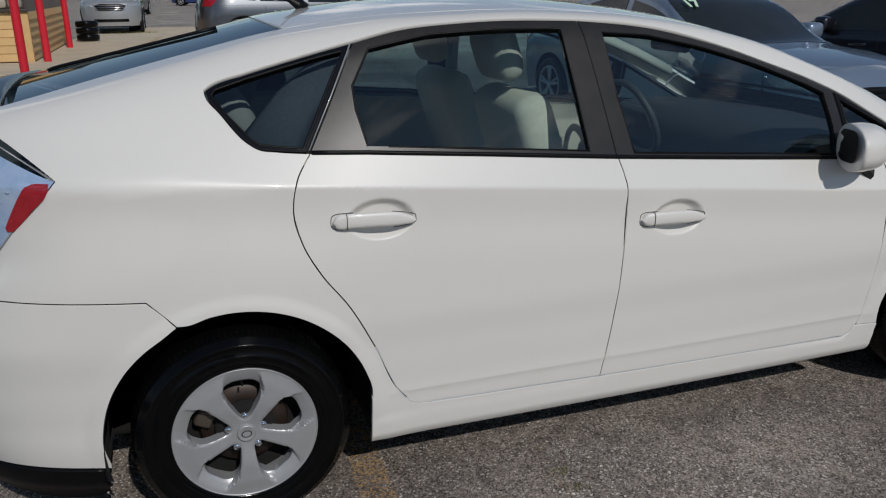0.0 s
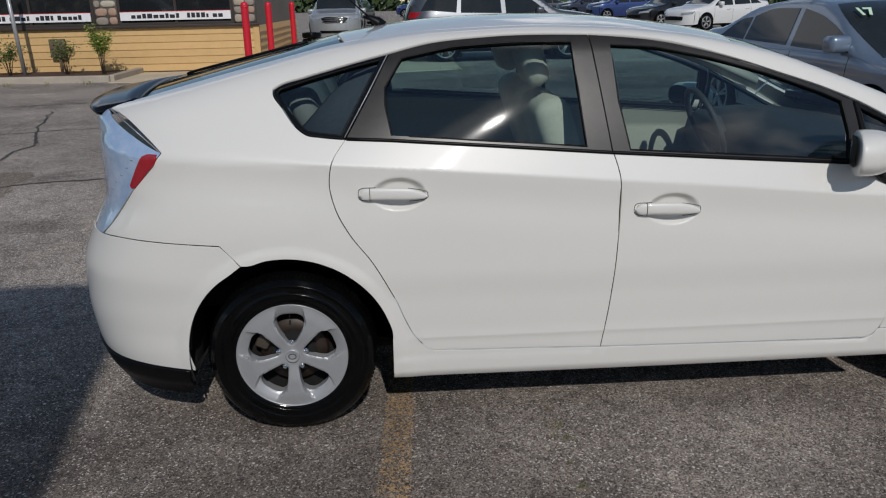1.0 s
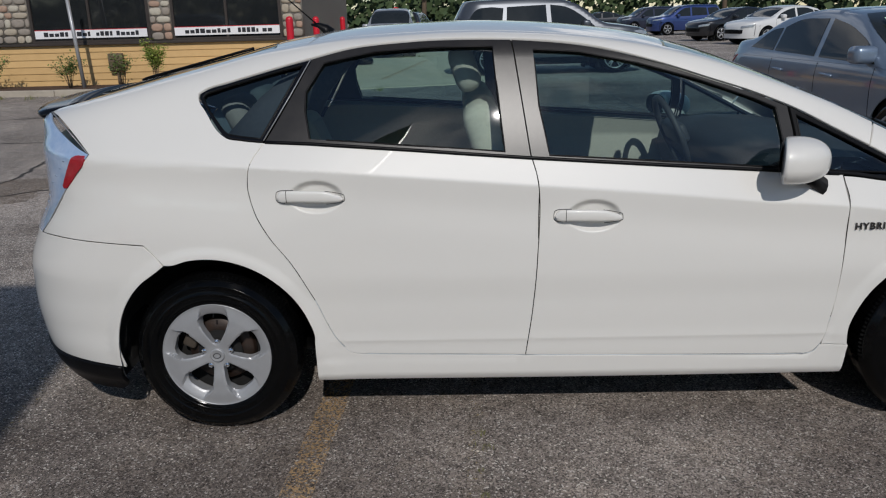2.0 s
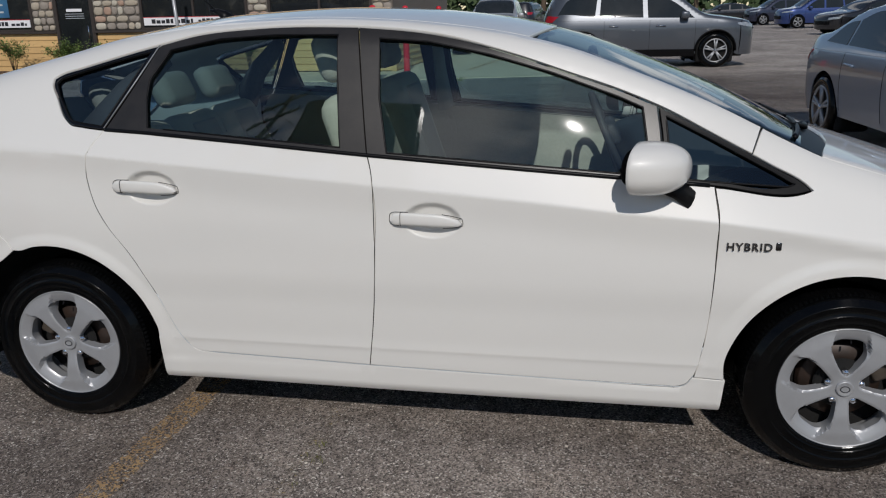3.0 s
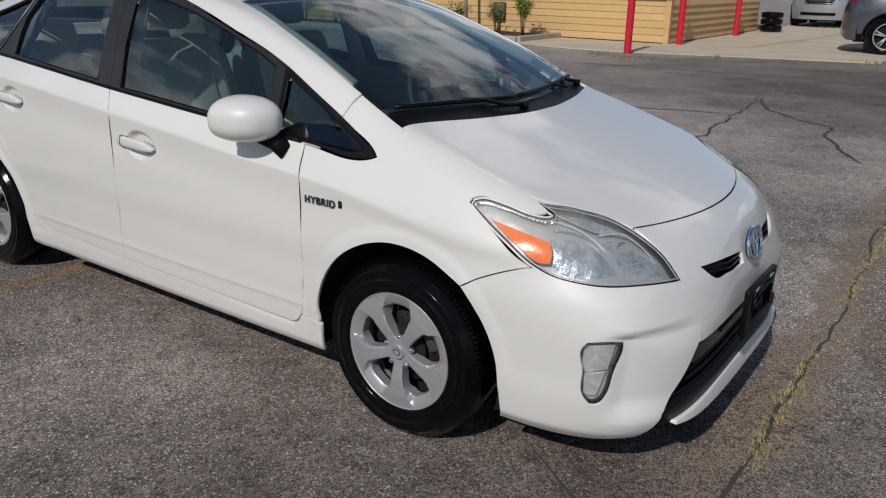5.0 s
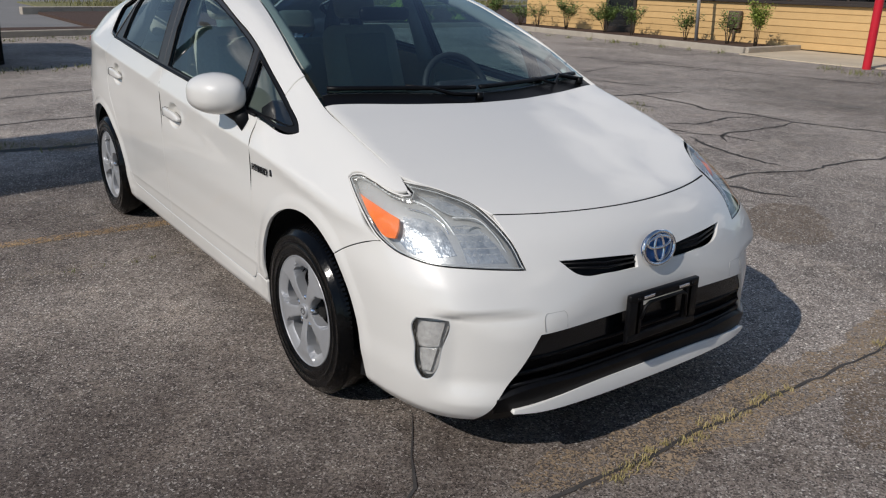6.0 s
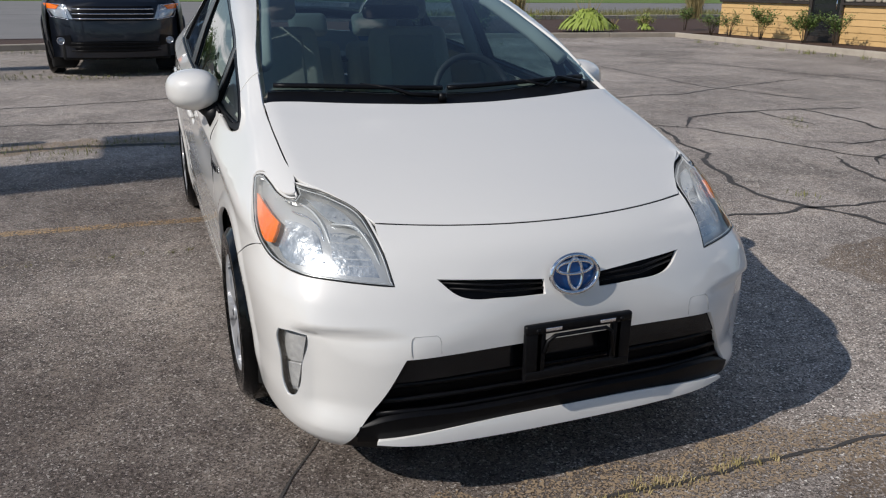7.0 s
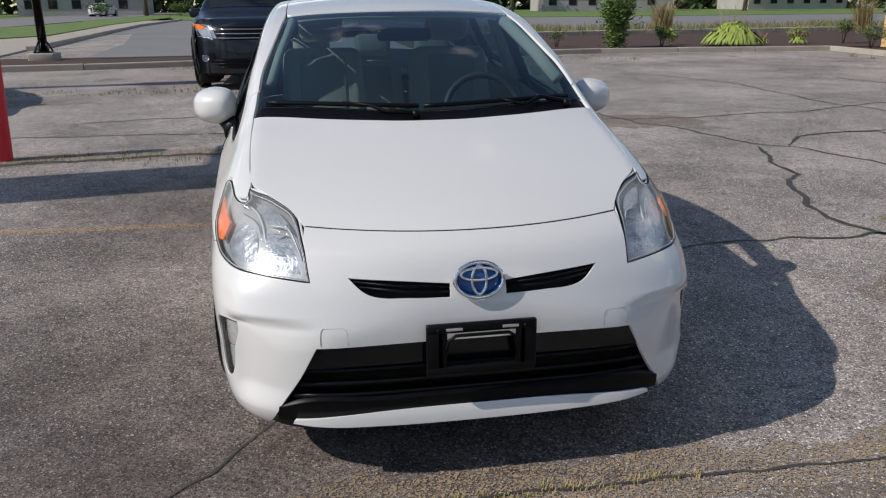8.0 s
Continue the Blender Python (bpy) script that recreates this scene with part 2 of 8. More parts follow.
    l.new(bp.outputs["Normal"], b.inputs["Normal"])
    return m


ASPHALT = add_asphalt("worn_asphalt", (0.188, 0.160, 0.138), (0.455, 0.395, 0.345), (0.92, 0.86, 0.78))
CONCRETE = material("concrete", (0.42, 0.37, 0.30), 0.85, second=(0.30, 0.26, 0.21), scale=3.0, amount=0.7, bump=0.3, bump_scale=90)
SIDING = material("yellow_siding", (0.62, 0.40, 0.17), 0.6, second=(0.54, 0.34, 0.14), scale=4.0, amount=0.6, bump=0.05, bump_scale=80, rand=0.05)
RED_PAINT = material("red_bollard_paint", (0.62, 0.012, 0.03), 0.42, second=(0.46, 0.012, 0.025), scale=9, amount=0.6, bump=0.05)


# ---- mesh helpers ----
def part(name, bm, mat, parent=None, label="", normals=None):
    """Links a bmesh as one mesh object, under a thing or a part if one is given."""
    me = bpy.data.meshes.new(name)
    for f in bm.faces:
        f.smooth = True
    bm.to_mesh(me)
    bm.free()
    me.materials.append(mat)
    if normals is not None:
        me.normals_split_custom_set_from_vertices([tuple(v) for v in normals])
    ob = new(name, me)
    if parent is not None:
        ob.parent = parent
    if label:
        ob["label"] = label
    return ob


def mesh_from(name, verts, faces, mat, parent=None, label="", smooth=True):
    me = bpy.data.meshes.new(name)
    me.from_pydata([tuple(map(float, v)) for v in verts], [], [tuple(map(int, f)) for f in faces])
    for p in me.polygons:
        p.use_smooth = smooth
    me.materials.append(mat)
    ob = new(name, me)
    if parent is not None:
        ob.parent = parent
    if label:
        ob["label"] = label
    return ob


def box(x0, x1, y0, y1, z0, z1, bevel=0.0, bm=None, segments=2):
    bm = bm or bmesh.new()
    made = bmesh.ops.create_cube(bm, size=1.0)["verts"]
    for v in made:
        v.co = Vector(((x0 + x1) / 2 + v.co.x * (x1 - x0), (y0 + y1) / 2 + v.co.y * (y1 - y0), (z0 + z1) / 2 + v.co.z * (z1 - z0)))
    if bevel:
        edges = list({e for v in made for e in v.link_edges})
        bmesh.ops.bevel(bm, geom=edges, offset=bevel, segments=segments, affect="EDGES", profile=0.5)
    return bm


def flat(ob):
    for p in ob.data.polygons:
        p.use_smooth = False
    return ob


def tube(points, radius, sides=8, bm=None, cap=True, flatten=1.0):
    """A round bar along a line of points; radius may be one number or one for each point."""
    bm = bm or bmesh.new()
    pts = [Vector(p) for p in points]
    radii = radius if isinstance(radius, (list, tuple)) else [radius] * len(pts)
    rings = []
    for i, p in enumerate(pts):
        d = (pts[min(i + 1, len(pts) - 1)] - pts[max(i - 1, 0)]).normalized()
        a = d.orthogonal().normalized() if i == 0 else (a - d * a.dot(d)).normalized()
        b = d.cross(a)
        rings.append([bm.verts.new(p + (a * math.cos(t) + b * math.sin(t) * flatten) * radii[i]) for t in (2 * math.pi * k / sides for k in range(sides))])
    for r, s in zip(rings, rings[1:]):
        for k in range(sides):
            bm.faces.new((r[k], r[(k + 1) % sides], s[(k + 1) % sides], s[k]))
    if cap:
        bm.faces.new(rings[0][::-1]), bm.faces.new(rings[-1])
    return bm


def lathe(profile, axis="y", steps=48, bm=None, closed=False):
    """Turns a profile of (radius, along) round an axis."""
    bm = bm or bmesh.new()
    rings = []
    for r, h in profile:
        ring = []
        for k in range(steps):
            a = 2 * math.pi * k / steps
            c, s = r * math.cos(a), r * math.sin(a)
            ring.append(bm.verts.new({"y": (c, h, s), "z": (c, s, h), "x": (h, c, s)}[axis]))
        rings.append(ring)
    pairs = list(zip(rings, rings[1:])) + ([(rings[-1], rings[0])] if closed else [])
    for p, q in pairs:
        for k in range(steps):
            bm.faces.new((p[k], p[(k + 1) % steps], q[(k + 1) % steps], q[k]))
    return bm


def inside(poly, pts):
    """Which of the points lie inside a closed outline."""
    pts, poly = np.asarray(pts, float), np.asarray(poly, float)
    res = np.zeros(len(pts), bool)
    a, b = poly, np.roll(poly, -1, 0)
    for (x1, y1), (x2, y2) in zip(a, b):
        if y1 == y2:
            continue
        hit = ((y1 > pts[:, 1]) != (y2 > pts[:, 1])) & (pts[:, 0] < (x2 - x1) * (pts[:, 1] - y1) / (y2 - y1) + x1)
        res ^= hit
    return res


def smooth_outline(pts, space, corner=38.0):
    """A closed outline through the points: rounded where it turns gently, sharp at its corners."""
    p = np.asarray(pts, float)
    p = p[np.linalg.norm(p - np.roll(p, 1, 0), axis=1) > 1e-4]
    n = len(p)
    d0, d1 = p - np.roll(p, 1, 0), np.roll(p, -1, 0) - p
    l0, l1 = np.linalg.norm(d0, axis=1), np.linalg.norm(d1, axis=1)
    turn = np.degrees(np.arccos(np.clip((d0 * d1).sum(1) / (l0 * l1 + 1e-12), -1, 1)))
    tan = (d0 / l0[:, None] ** 2 * 1.0 + d1 / l1[:, None] ** 2) / (1 / l0 + 1 / l1)[:, None]
    tan /= np.linalg.norm(tan, axis=1)[:, None] + 1e-12
    out = []
    for i in range(n):
        j = (i + 1) % n
        a, b, L = p[i], p[j], l1[i]
        ta = d1[i] / L if turn[i] > corner else tan[i]
        tb = d1[i] / L if turn[j] > corner else tan[j]
        k = max(1, int(round(L / space)))
        for s in np.arange(k) / k:
            out.append((2 * s**3 - 3 * s**2 + 1) * a + (s**3 - 2 * s**2 + s) * L * ta + (-2 * s**3 + 3 * s**2) * b + (s**3 - s**2) * L * tb)
    return np.array(out)


def fill(outline, holes=(), space=0.03, fine=None, lines=None):
    """Triangles over a closed outline, less its holes, with evenly spread points inside."""
    from mathutils.geometry import delaunay_2d_cdt
    rings = [np.asarray(outline)] + [np.asarray(h) for h in holes]
    edge_pts = np.concatenate(rings)
    lo, hi = rings[0].min(0), rings[0].max(0)
    gx, gy = np.arange(lo[0], hi[0], space), np.arange(lo[1], hi[1], space * 0.866)
    grid = np.array([(x + (0.5 * space if k % 2 else 0), y) for k, y in enumerate(gy) for x in gx])
    if fine is not None:
        away = np.max(np.abs(grid - np.asarray(fine)) / np.array([0.13, 0.085]), axis=1)
        gx, gy = np.arange(fine[0] - 0.13, fine[0] + 0.13, 0.005), np.arange(fine[1] - 0.085, fine[1] + 0.085, 0.005)
        grid = np.concatenate([grid[away > 1.0], np.array([(x + (0.0025 if k % 2 else 0), y) for k, y in enumerate(gy) for x in gx])])
    if lines is not None:
        far = np.full(len(grid), 9.0)
        for k in range(0, len(lines), 64):
            far = np.minimum(far, np.linalg.norm(grid[:, None] - lines[None, k:k + 64], axis=2).min(1))
        grid = np.concatenate([grid[far > 0.005], lines])
    keep = inside(rings[0], grid)
    for h in rings[1:]:
        keep &= ~inside(h, grid)
    grid = grid[keep]
    if len(grid):
        near = np.full(len(grid), 9.0)
        for k in range(0, len(edge_pts), 64):
            near = np.minimum(near, np.linalg.norm(grid[:, None] - edge_pts[None, k:k + 64], axis=2).min(1))
        grid = grid[near > (space * 0.45 if fine is None else 0.003)]
    pts = np.concatenate([edge_pts, grid]) if len(grid) else edge_pts
    edges, base = [], 0
    for r in rings:
        edges += [(base + k, base + (k + 1) % len(r)) for k in range(len(r))]
        base += len(r)
    vs, _, fs, *_ = delaunay_2d_cdt([Vector(v) for v in pts], edges, [], 0, 1e-7)
    vs = np.array([tuple(v) for v in vs])
    fs = np.array([tuple(f) for f in fs])
    mid = vs[fs].mean(1)
    keep = inside(rings[0], mid)
    for h in rings[1:]:
        keep &= ~inside(h, mid)
    return vs, fs[keep]

# ---- ground ----
tagged(mesh_from("ground", [(-900, -900, 0), (900, -900, 0), (900, 900, 0), (-900, 900, 0)], [(0, 1, 2, 3)], ASPHALT, smooth=False), "worn grey asphalt lot with chips and stains", "ground", kind="structure")

# ---- kerbs, slabs, planting beds ----
APRON = material("pale_tan_concrete", (0.58, 0.49, 0.36), 0.9, second=(0.44, 0.36, 0.26), scale=1.2, amount=0.7, bump=0.25, bump_scale=70)
MULCH = material("bark_mulch", (0.045, 0.024, 0.016), 0.95, second=(0.10, 0.055, 0.035), scale=22, amount=0.8, bump=0.9, bump_scale=45)
GRASS_GREEN = material("lawn", (0.10, 0.17, 0.03), 0.9, second=(0.17, 0.22, 0.05), scale=0.5, amount=0.7, bump=0.5, bump_scale=30)
DRY_GRASS = material("dry_grass", (0.16, 0.16, 0.06), 0.9, second=(0.24, 0.21, 0.10), scale=1.5, amount=0.8, bump=0.5, bump_scale=30)
ROAD = material("pale_road", (0.21, 0.20, 0.19), 0.9, second=(0.16, 0.155, 0.15), scale=0.3, amount=0.7, bump=0.2, bump_scale=60)
LEAF = material("leaf_green", (0.10, 0.17, 0.035), 0.55, second=(0.17, 0.23, 0.06), scale=9, amount=0.8)
WOODS = material("dark_wood_foliage", (0.035, 0.062, 0.022), 0.8, second=(0.07, 0.10, 0.035), scale=0.3, amount=0.8)
LEAF_PALE = material("leaf_lime", (0.25, 0.33, 0.05), 0.55, second=(0.33, 0.38, 0.10), scale=9, amount=0.8)
WEED = material("weed_green", (0.13, 0.15, 0.04), 0.7, second=(0.24, 0.22, 0.08), scale=6, amount=0.9)
MOSS = material("yellow_moss", (0.34, 0.29, 0.11), 0.8, second=(0.46, 0.36, 0.19), scale=6, amount=0.9)
LEAF_MID = material("leaf_mid_green", (0.12, 0.21, 0.05), 0.55, second=(0.20, 0.28, 0.08), scale=9, amount=0.8)
STRAW = material("straw_grass", (0.34, 0.26, 0.12), 0.8, second=(0.24, 0.20, 0.08), scale=9, amount=0.8)
TWIG = material("twig_bark", (0.10, 0.07, 0.045), 0.9, second=(0.16, 0.12, 0.08), scale=30, amount=0.7)
CRACK = material("crack_tar", (0.040, 0.036, 0.033), 0.75, second=(0.075, 0.068, 0.062), scale=9, amount=0.8, bump=0.4, bump_scale=120)


def prism(name, outline, z0, z1, mat, parent=None, label=""):
    """A slab with upright sides over an outline."""
    n = len(outline)
    area = sum(outline[i][0] * outline[(i + 1) % n][1] - outline[(i + 1) % n][0] * outline[i][1] for i in range(n))
    o = outline if area > 0 else outline[::-1]
    v = [(x, y, z0) for x, y in o] + [(x, y, z1) for x, y in o]
    f = [tuple(range(n, 2 * n))] + [(i, (i + 1) % n, n + (i + 1) % n, n + i) for i in range(n)]
    return mesh_from(name, v, f, mat, parent, label, smooth=False)


def kerb(name, pts, width=0.16, high=0.14, label="weathered concrete kerb"):
    """Kerb stones end to end along a line, each with a rounded top edge."""
    thing = tagged(new(name), label, "kerb", kind="structure")
    for (x0, y0), (x1, y1) in zip(pts, pts[1:]):
        length = math.hypot(x1 - x0, y1 - y0)
        n = max(1, round(length / 2.4))
        for k in range(n):
            bm = box(0.004, length / n - 0.004, -width / 2, width / 2, -0.05, high, 0.02)
            ob = part("kerb_stone", bm, CONCRETE, thing)
            a = math.atan2(y1 - y0, x1 - x0)
            ob.matrix_basis = pose(x0 + (x1 - x0) * k / n, y0 + (y1 - y0) * k / n, random.uniform(-0.006, 0.006), 0, 0, math.degrees(a))
            flat(ob)


tagged(prism("pavement", [(-7.1, 14.05), (-5.8, 13.75), (-4.3, 13.75), (-1.8, 14.6), (0.64, 15.25), (0.62, 18.1), (0.7, 33), (-4.22, 33), (-4.22, 16.55), (-7.1, 16.55)], -0.02, 0.02, APRON), "pale concrete apron beside the shop", "pavement", kind="structure")
kerb("kerb_planter", [(-7.15, 16.5), (-7.15, 14.35), (-17.2, 14.95)])
kerb("kerb_lot", [(-17.25, 14.95), (-17.9, 8.0), (-16.5, 0.0), (-15.3, -5.5), (-14.6, -12.0)])
kerb("kerb_drive", [(-24.0, -9.3), (-35.7, -10.2), (-53.0, -11.4), (-73.0, -11.4)], 0.3, 0.16)
kerb("kerb_street", [(-30.5, 44.0), (-28.5, 14.0), (-27.0, 2.5)], 0.34, 0.26, "pale weathered concrete kerb along the verge")
tagged(prism("planting_bed", [(-7.24, 16.5), (-7.24, 14.44), (-17.1, 15.03), (-17.1, 16.5)], -0.02, 0.09, MULCH), "dark bark mulch bed along the shop wall", "planting bed", kind="structure")
tagged(prism("planting_bed", [(-18.0, 8.0), (-17.35, 15.05), (-17.25, 30), (-29.3, 30), (-28.3, 14), (-26.8, 3.0), (-17.1, 3.0)], -0.02, 0.10, MULCH), "dark bark mulch bed between lot and street", "planting bed", kind="structure")
tagged(prism("planting_bed", [(-17.1, 2.9), (-16.6, 0.0), (-15.4, -5.5), (-14.7, -12), (-18.2, -12), (-18.6, 2.9)], -0.02, 0.10, MULCH), "narrow mulch strip behind the kerb", "planting bed", kind="structure")
tagged(prism("grass_verge", [(-31.5, 60), (-28.7, 14), (-27.2, 4), (-38, 4), (-39, 60)], -0.02, 0.06, DRY_GRASS), "dry grassy verge", "grass", kind="structure")
tagged(prism("road", [(-39.0, -90), (-39.0, 140), (-72, 140), (-72, -90)], -0.02, 0.012, ROAD), "pale grey street", "road", kind="structure")
tagged(prism("road", [(-18.8, -6.5), (-18.8, 3.0), (-38.9, 5.0), (-38.9, -9.0), (-28, -7.2)], -0.02, 0.012, ROAD), "pale grey driveway to the street", "road", kind="structure")
tagged(prism("lawn", [(-72.1, 140), (-72.1, -90), (-160, -90), (-160, 140)], -0.02, 0.05, GRASS_GREEN), "mown green lawn across the street", "lawn", kind="structure")
tagged(prism("pavement", [(-18.9, -9.0), (-24, -9.45), (-35.7, -10.35), (-53, -11.55), (-73, -11.55), (-86, -14.3), (-58, -14.0), (-36, -12.2), (-33, -13.5), (-30, -17), (-18.9, -17)], -0.02, 0.05, CONCRETE), "pale concrete footpath", "pavement", kind="structure")


# ---- painted lines, cracks, weeds ----
def worn_paint(name, paint, wear):
    """Paint worn off in patches, with the asphalt's grain in it."""
    m = bpy.data.materials.new(name)
    m.use_nodes = True
    n, l = m.node_tree.nodes, m.node_tree.links
    b = n["Principled BSDF"]
    co = n.new("ShaderNodeTexCoord")
    big, fine = n.new("ShaderNodeTexNoise"), n.new("ShaderNodeTexVoronoi")
    big.inputs["Scale"].default_value, big.inputs["Detail"].default_value, big.inputs["Roughness"].default_value = 34, 8, 0.8
    fine.inputs["Scale"].default_value = 150
    l.new(co.outputs["Object"], big.inputs["Vector"]), l.new(co.outputs["Object"], fine.inputs["Vector"])
    sep = n.new("ShaderNodeSeparateColor")
    l.new(fine.outputs["Color"], sep.inputs[0])
    add = n.new("ShaderNodeMath")
    add.operation = "MULTIPLY_ADD"
    l.new(sep.outputs[0], add.inputs[0])
    add.inputs[1].default_value = 0.55
    l.new(big.outputs["Fac"], add.inputs[2])
    r = n.new("ShaderNodeMapRange")
    r.inputs["From Min"].default_value, r.inputs["From Max"].default_value = wear, wear + 0.1
    l.new(add.outputs[0], r.inputs["Value"])
    mix, clear = n.new("ShaderNodeMixShader"), n.new("ShaderNodeBsdfTransparent")
    b.inputs["Base Color"].default_value = (*paint, 1)
    b.inputs["Roughness"].default_value = 0.8
    l.new(r.outputs["Result"], mix.inputs["Fac"])
    l.new(clear.outputs[0], mix.inputs[1])
    l.new(b.outputs[0], mix.inputs[2])
    l.new(mix.outputs[0], n["Material Output"].inputs["Surface"])
    return m


YELLOW_LINE = worn_paint("worn_yellow_paint", (0.52, 0.345, 0.17), 0.80)
FAINT_LINE = worn_paint("faint_yellow_paint", (0.36, 0.28, 0.14), 1.0)
PALE_LINE = worn_paint("faint_white_paint", (0.40, 0.39, 0.37), 0.90)
DIRT = worn_paint("dirt_and_grit", (0.34, 0.25, 0.16), 0.80)
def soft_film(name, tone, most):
    """A thin film of dirt and painted shade, thickest in its middle, that lets the asphalt show through."""
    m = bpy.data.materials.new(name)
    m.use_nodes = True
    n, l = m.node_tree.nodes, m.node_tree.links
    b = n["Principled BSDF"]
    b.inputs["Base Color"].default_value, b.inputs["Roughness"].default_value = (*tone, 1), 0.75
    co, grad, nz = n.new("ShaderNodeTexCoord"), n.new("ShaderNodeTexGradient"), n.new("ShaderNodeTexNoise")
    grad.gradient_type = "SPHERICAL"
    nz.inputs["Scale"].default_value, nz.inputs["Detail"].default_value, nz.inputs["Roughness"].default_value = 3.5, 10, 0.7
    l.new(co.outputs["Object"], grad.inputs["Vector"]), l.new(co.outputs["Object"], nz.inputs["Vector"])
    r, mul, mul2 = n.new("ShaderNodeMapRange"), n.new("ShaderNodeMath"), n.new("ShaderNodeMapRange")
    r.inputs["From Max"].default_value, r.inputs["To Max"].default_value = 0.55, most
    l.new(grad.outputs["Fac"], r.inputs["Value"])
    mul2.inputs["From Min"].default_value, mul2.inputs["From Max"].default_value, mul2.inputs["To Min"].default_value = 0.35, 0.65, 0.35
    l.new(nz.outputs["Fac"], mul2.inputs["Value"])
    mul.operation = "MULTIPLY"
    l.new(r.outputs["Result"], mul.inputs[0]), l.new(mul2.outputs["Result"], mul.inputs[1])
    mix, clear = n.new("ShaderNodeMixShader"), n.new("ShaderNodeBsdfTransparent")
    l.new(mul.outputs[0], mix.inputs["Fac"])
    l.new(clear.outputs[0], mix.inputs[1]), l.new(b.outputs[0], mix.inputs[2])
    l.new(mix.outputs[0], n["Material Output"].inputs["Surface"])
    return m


# brown bay stain; its tone also darkens the asphalt in the car's shade
BAY = soft_film("bay_stain_and_shade", (0.050, 0.030, 0.022), 0.30)
SAND = worn_paint("sandy_patch", (0.20, 0.15, 0.105), 0.80)


def ribbon(name, pts, width, mat, z=0.004, wobble=0.0, step_len=0.08):
    """A thin flat band along a line on the ground, with an uneven edge."""
    line = []
    for (x0, y0), (x1, y1) in zip(pts, pts[1:]):
        n = max(1, int(math.hypot(x1 - x0, y1 - y0) / step_len))
        line += [(x0 + (x1 - x0) * k / n, y0 + (y1 - y0) * k / n) for k in range(n)]
    line.append(pts[-1])
    v, f = [], []
    for k, (x, y) in enumerate(line):
        a, b = line[max(k - 1, 0)], line[min(k + 1, len(line) - 1)]
        d = Vector((b[0] - a[0], b[1] - a[1], 0)).normalized()
        nrm = Vector((-d.y, d.x, 0))
        off = wobble * noise.noise((x * 2.1, y * 2.1, 3.0)) + 0.4 * wobble * noise.noise((x * 9, y * 9, 7.0))
        wl_, wr = (width * (0.5 + (0.45 if wobble else 0.0) * noise.noise((x * 6, y * 6, q))) for q in (1.0, 5.0))
        end = min(1.0, (min(k, len(line) - 1 - k) + 0.6) / 4) if wobble else 1.0
        c = Vector((x, y, z)) + nrm * off
        v += [c + nrm * wl_ * end, c - nrm * wr * end]
        if k:
            f.append((2 * k - 2, 2 * k - 1, 2 * k + 1, 2 * k))
    return mesh_from(name, v, f, mat, smooth=False)


def marking(name, label, pts, width, mat, **kw):
    return tagged(ribbon(name, pts, width, mat, **kw), label, name.replace("_", " "), kind="structure")


marking("parking_line", "worn yellow parking line on asphalt", [(-0.93, 0.5), (-0.96, -0.6), (-0.99, -1.3), (-1.08, -3.2), (-1.15, -5.0)], 0.11, YELLOW_LINE)
marking("parking_line", "faint yellow parking line on asphalt", [(-0.36, 0.5), (-0.38, -0.6), (-0.40, -1.4), (-0.45, -3.2)], 0.06, FAINT_LINE)
marking("parking_line", "nearly rubbed out yellow parking line", [(-2.30, -0.2), (-2.22, -0.9), (-2.10, -3.0)], 0.10, FAINT_LINE)
marking("parking_line", "rubbed white line on asphalt", [(-4.6, 8.0), (-2.65, 8.22), (-0.65, 8.42), (1.2, 8.64), (3.4, 8.9)], 0.10, PALE_LINE)
marking("parking_line", "rubbed white line on asphalt", [(-1.0, 13.3), (0.8, 13.25), (5.0, 13.2)], 0.10, PALE_LINE)
marking("parking_line", "yellow line across the concrete apron", [(-2.4, 17.0), (-1.6, 26.0)], 0.14, YELLOW_LINE, z=0.025)
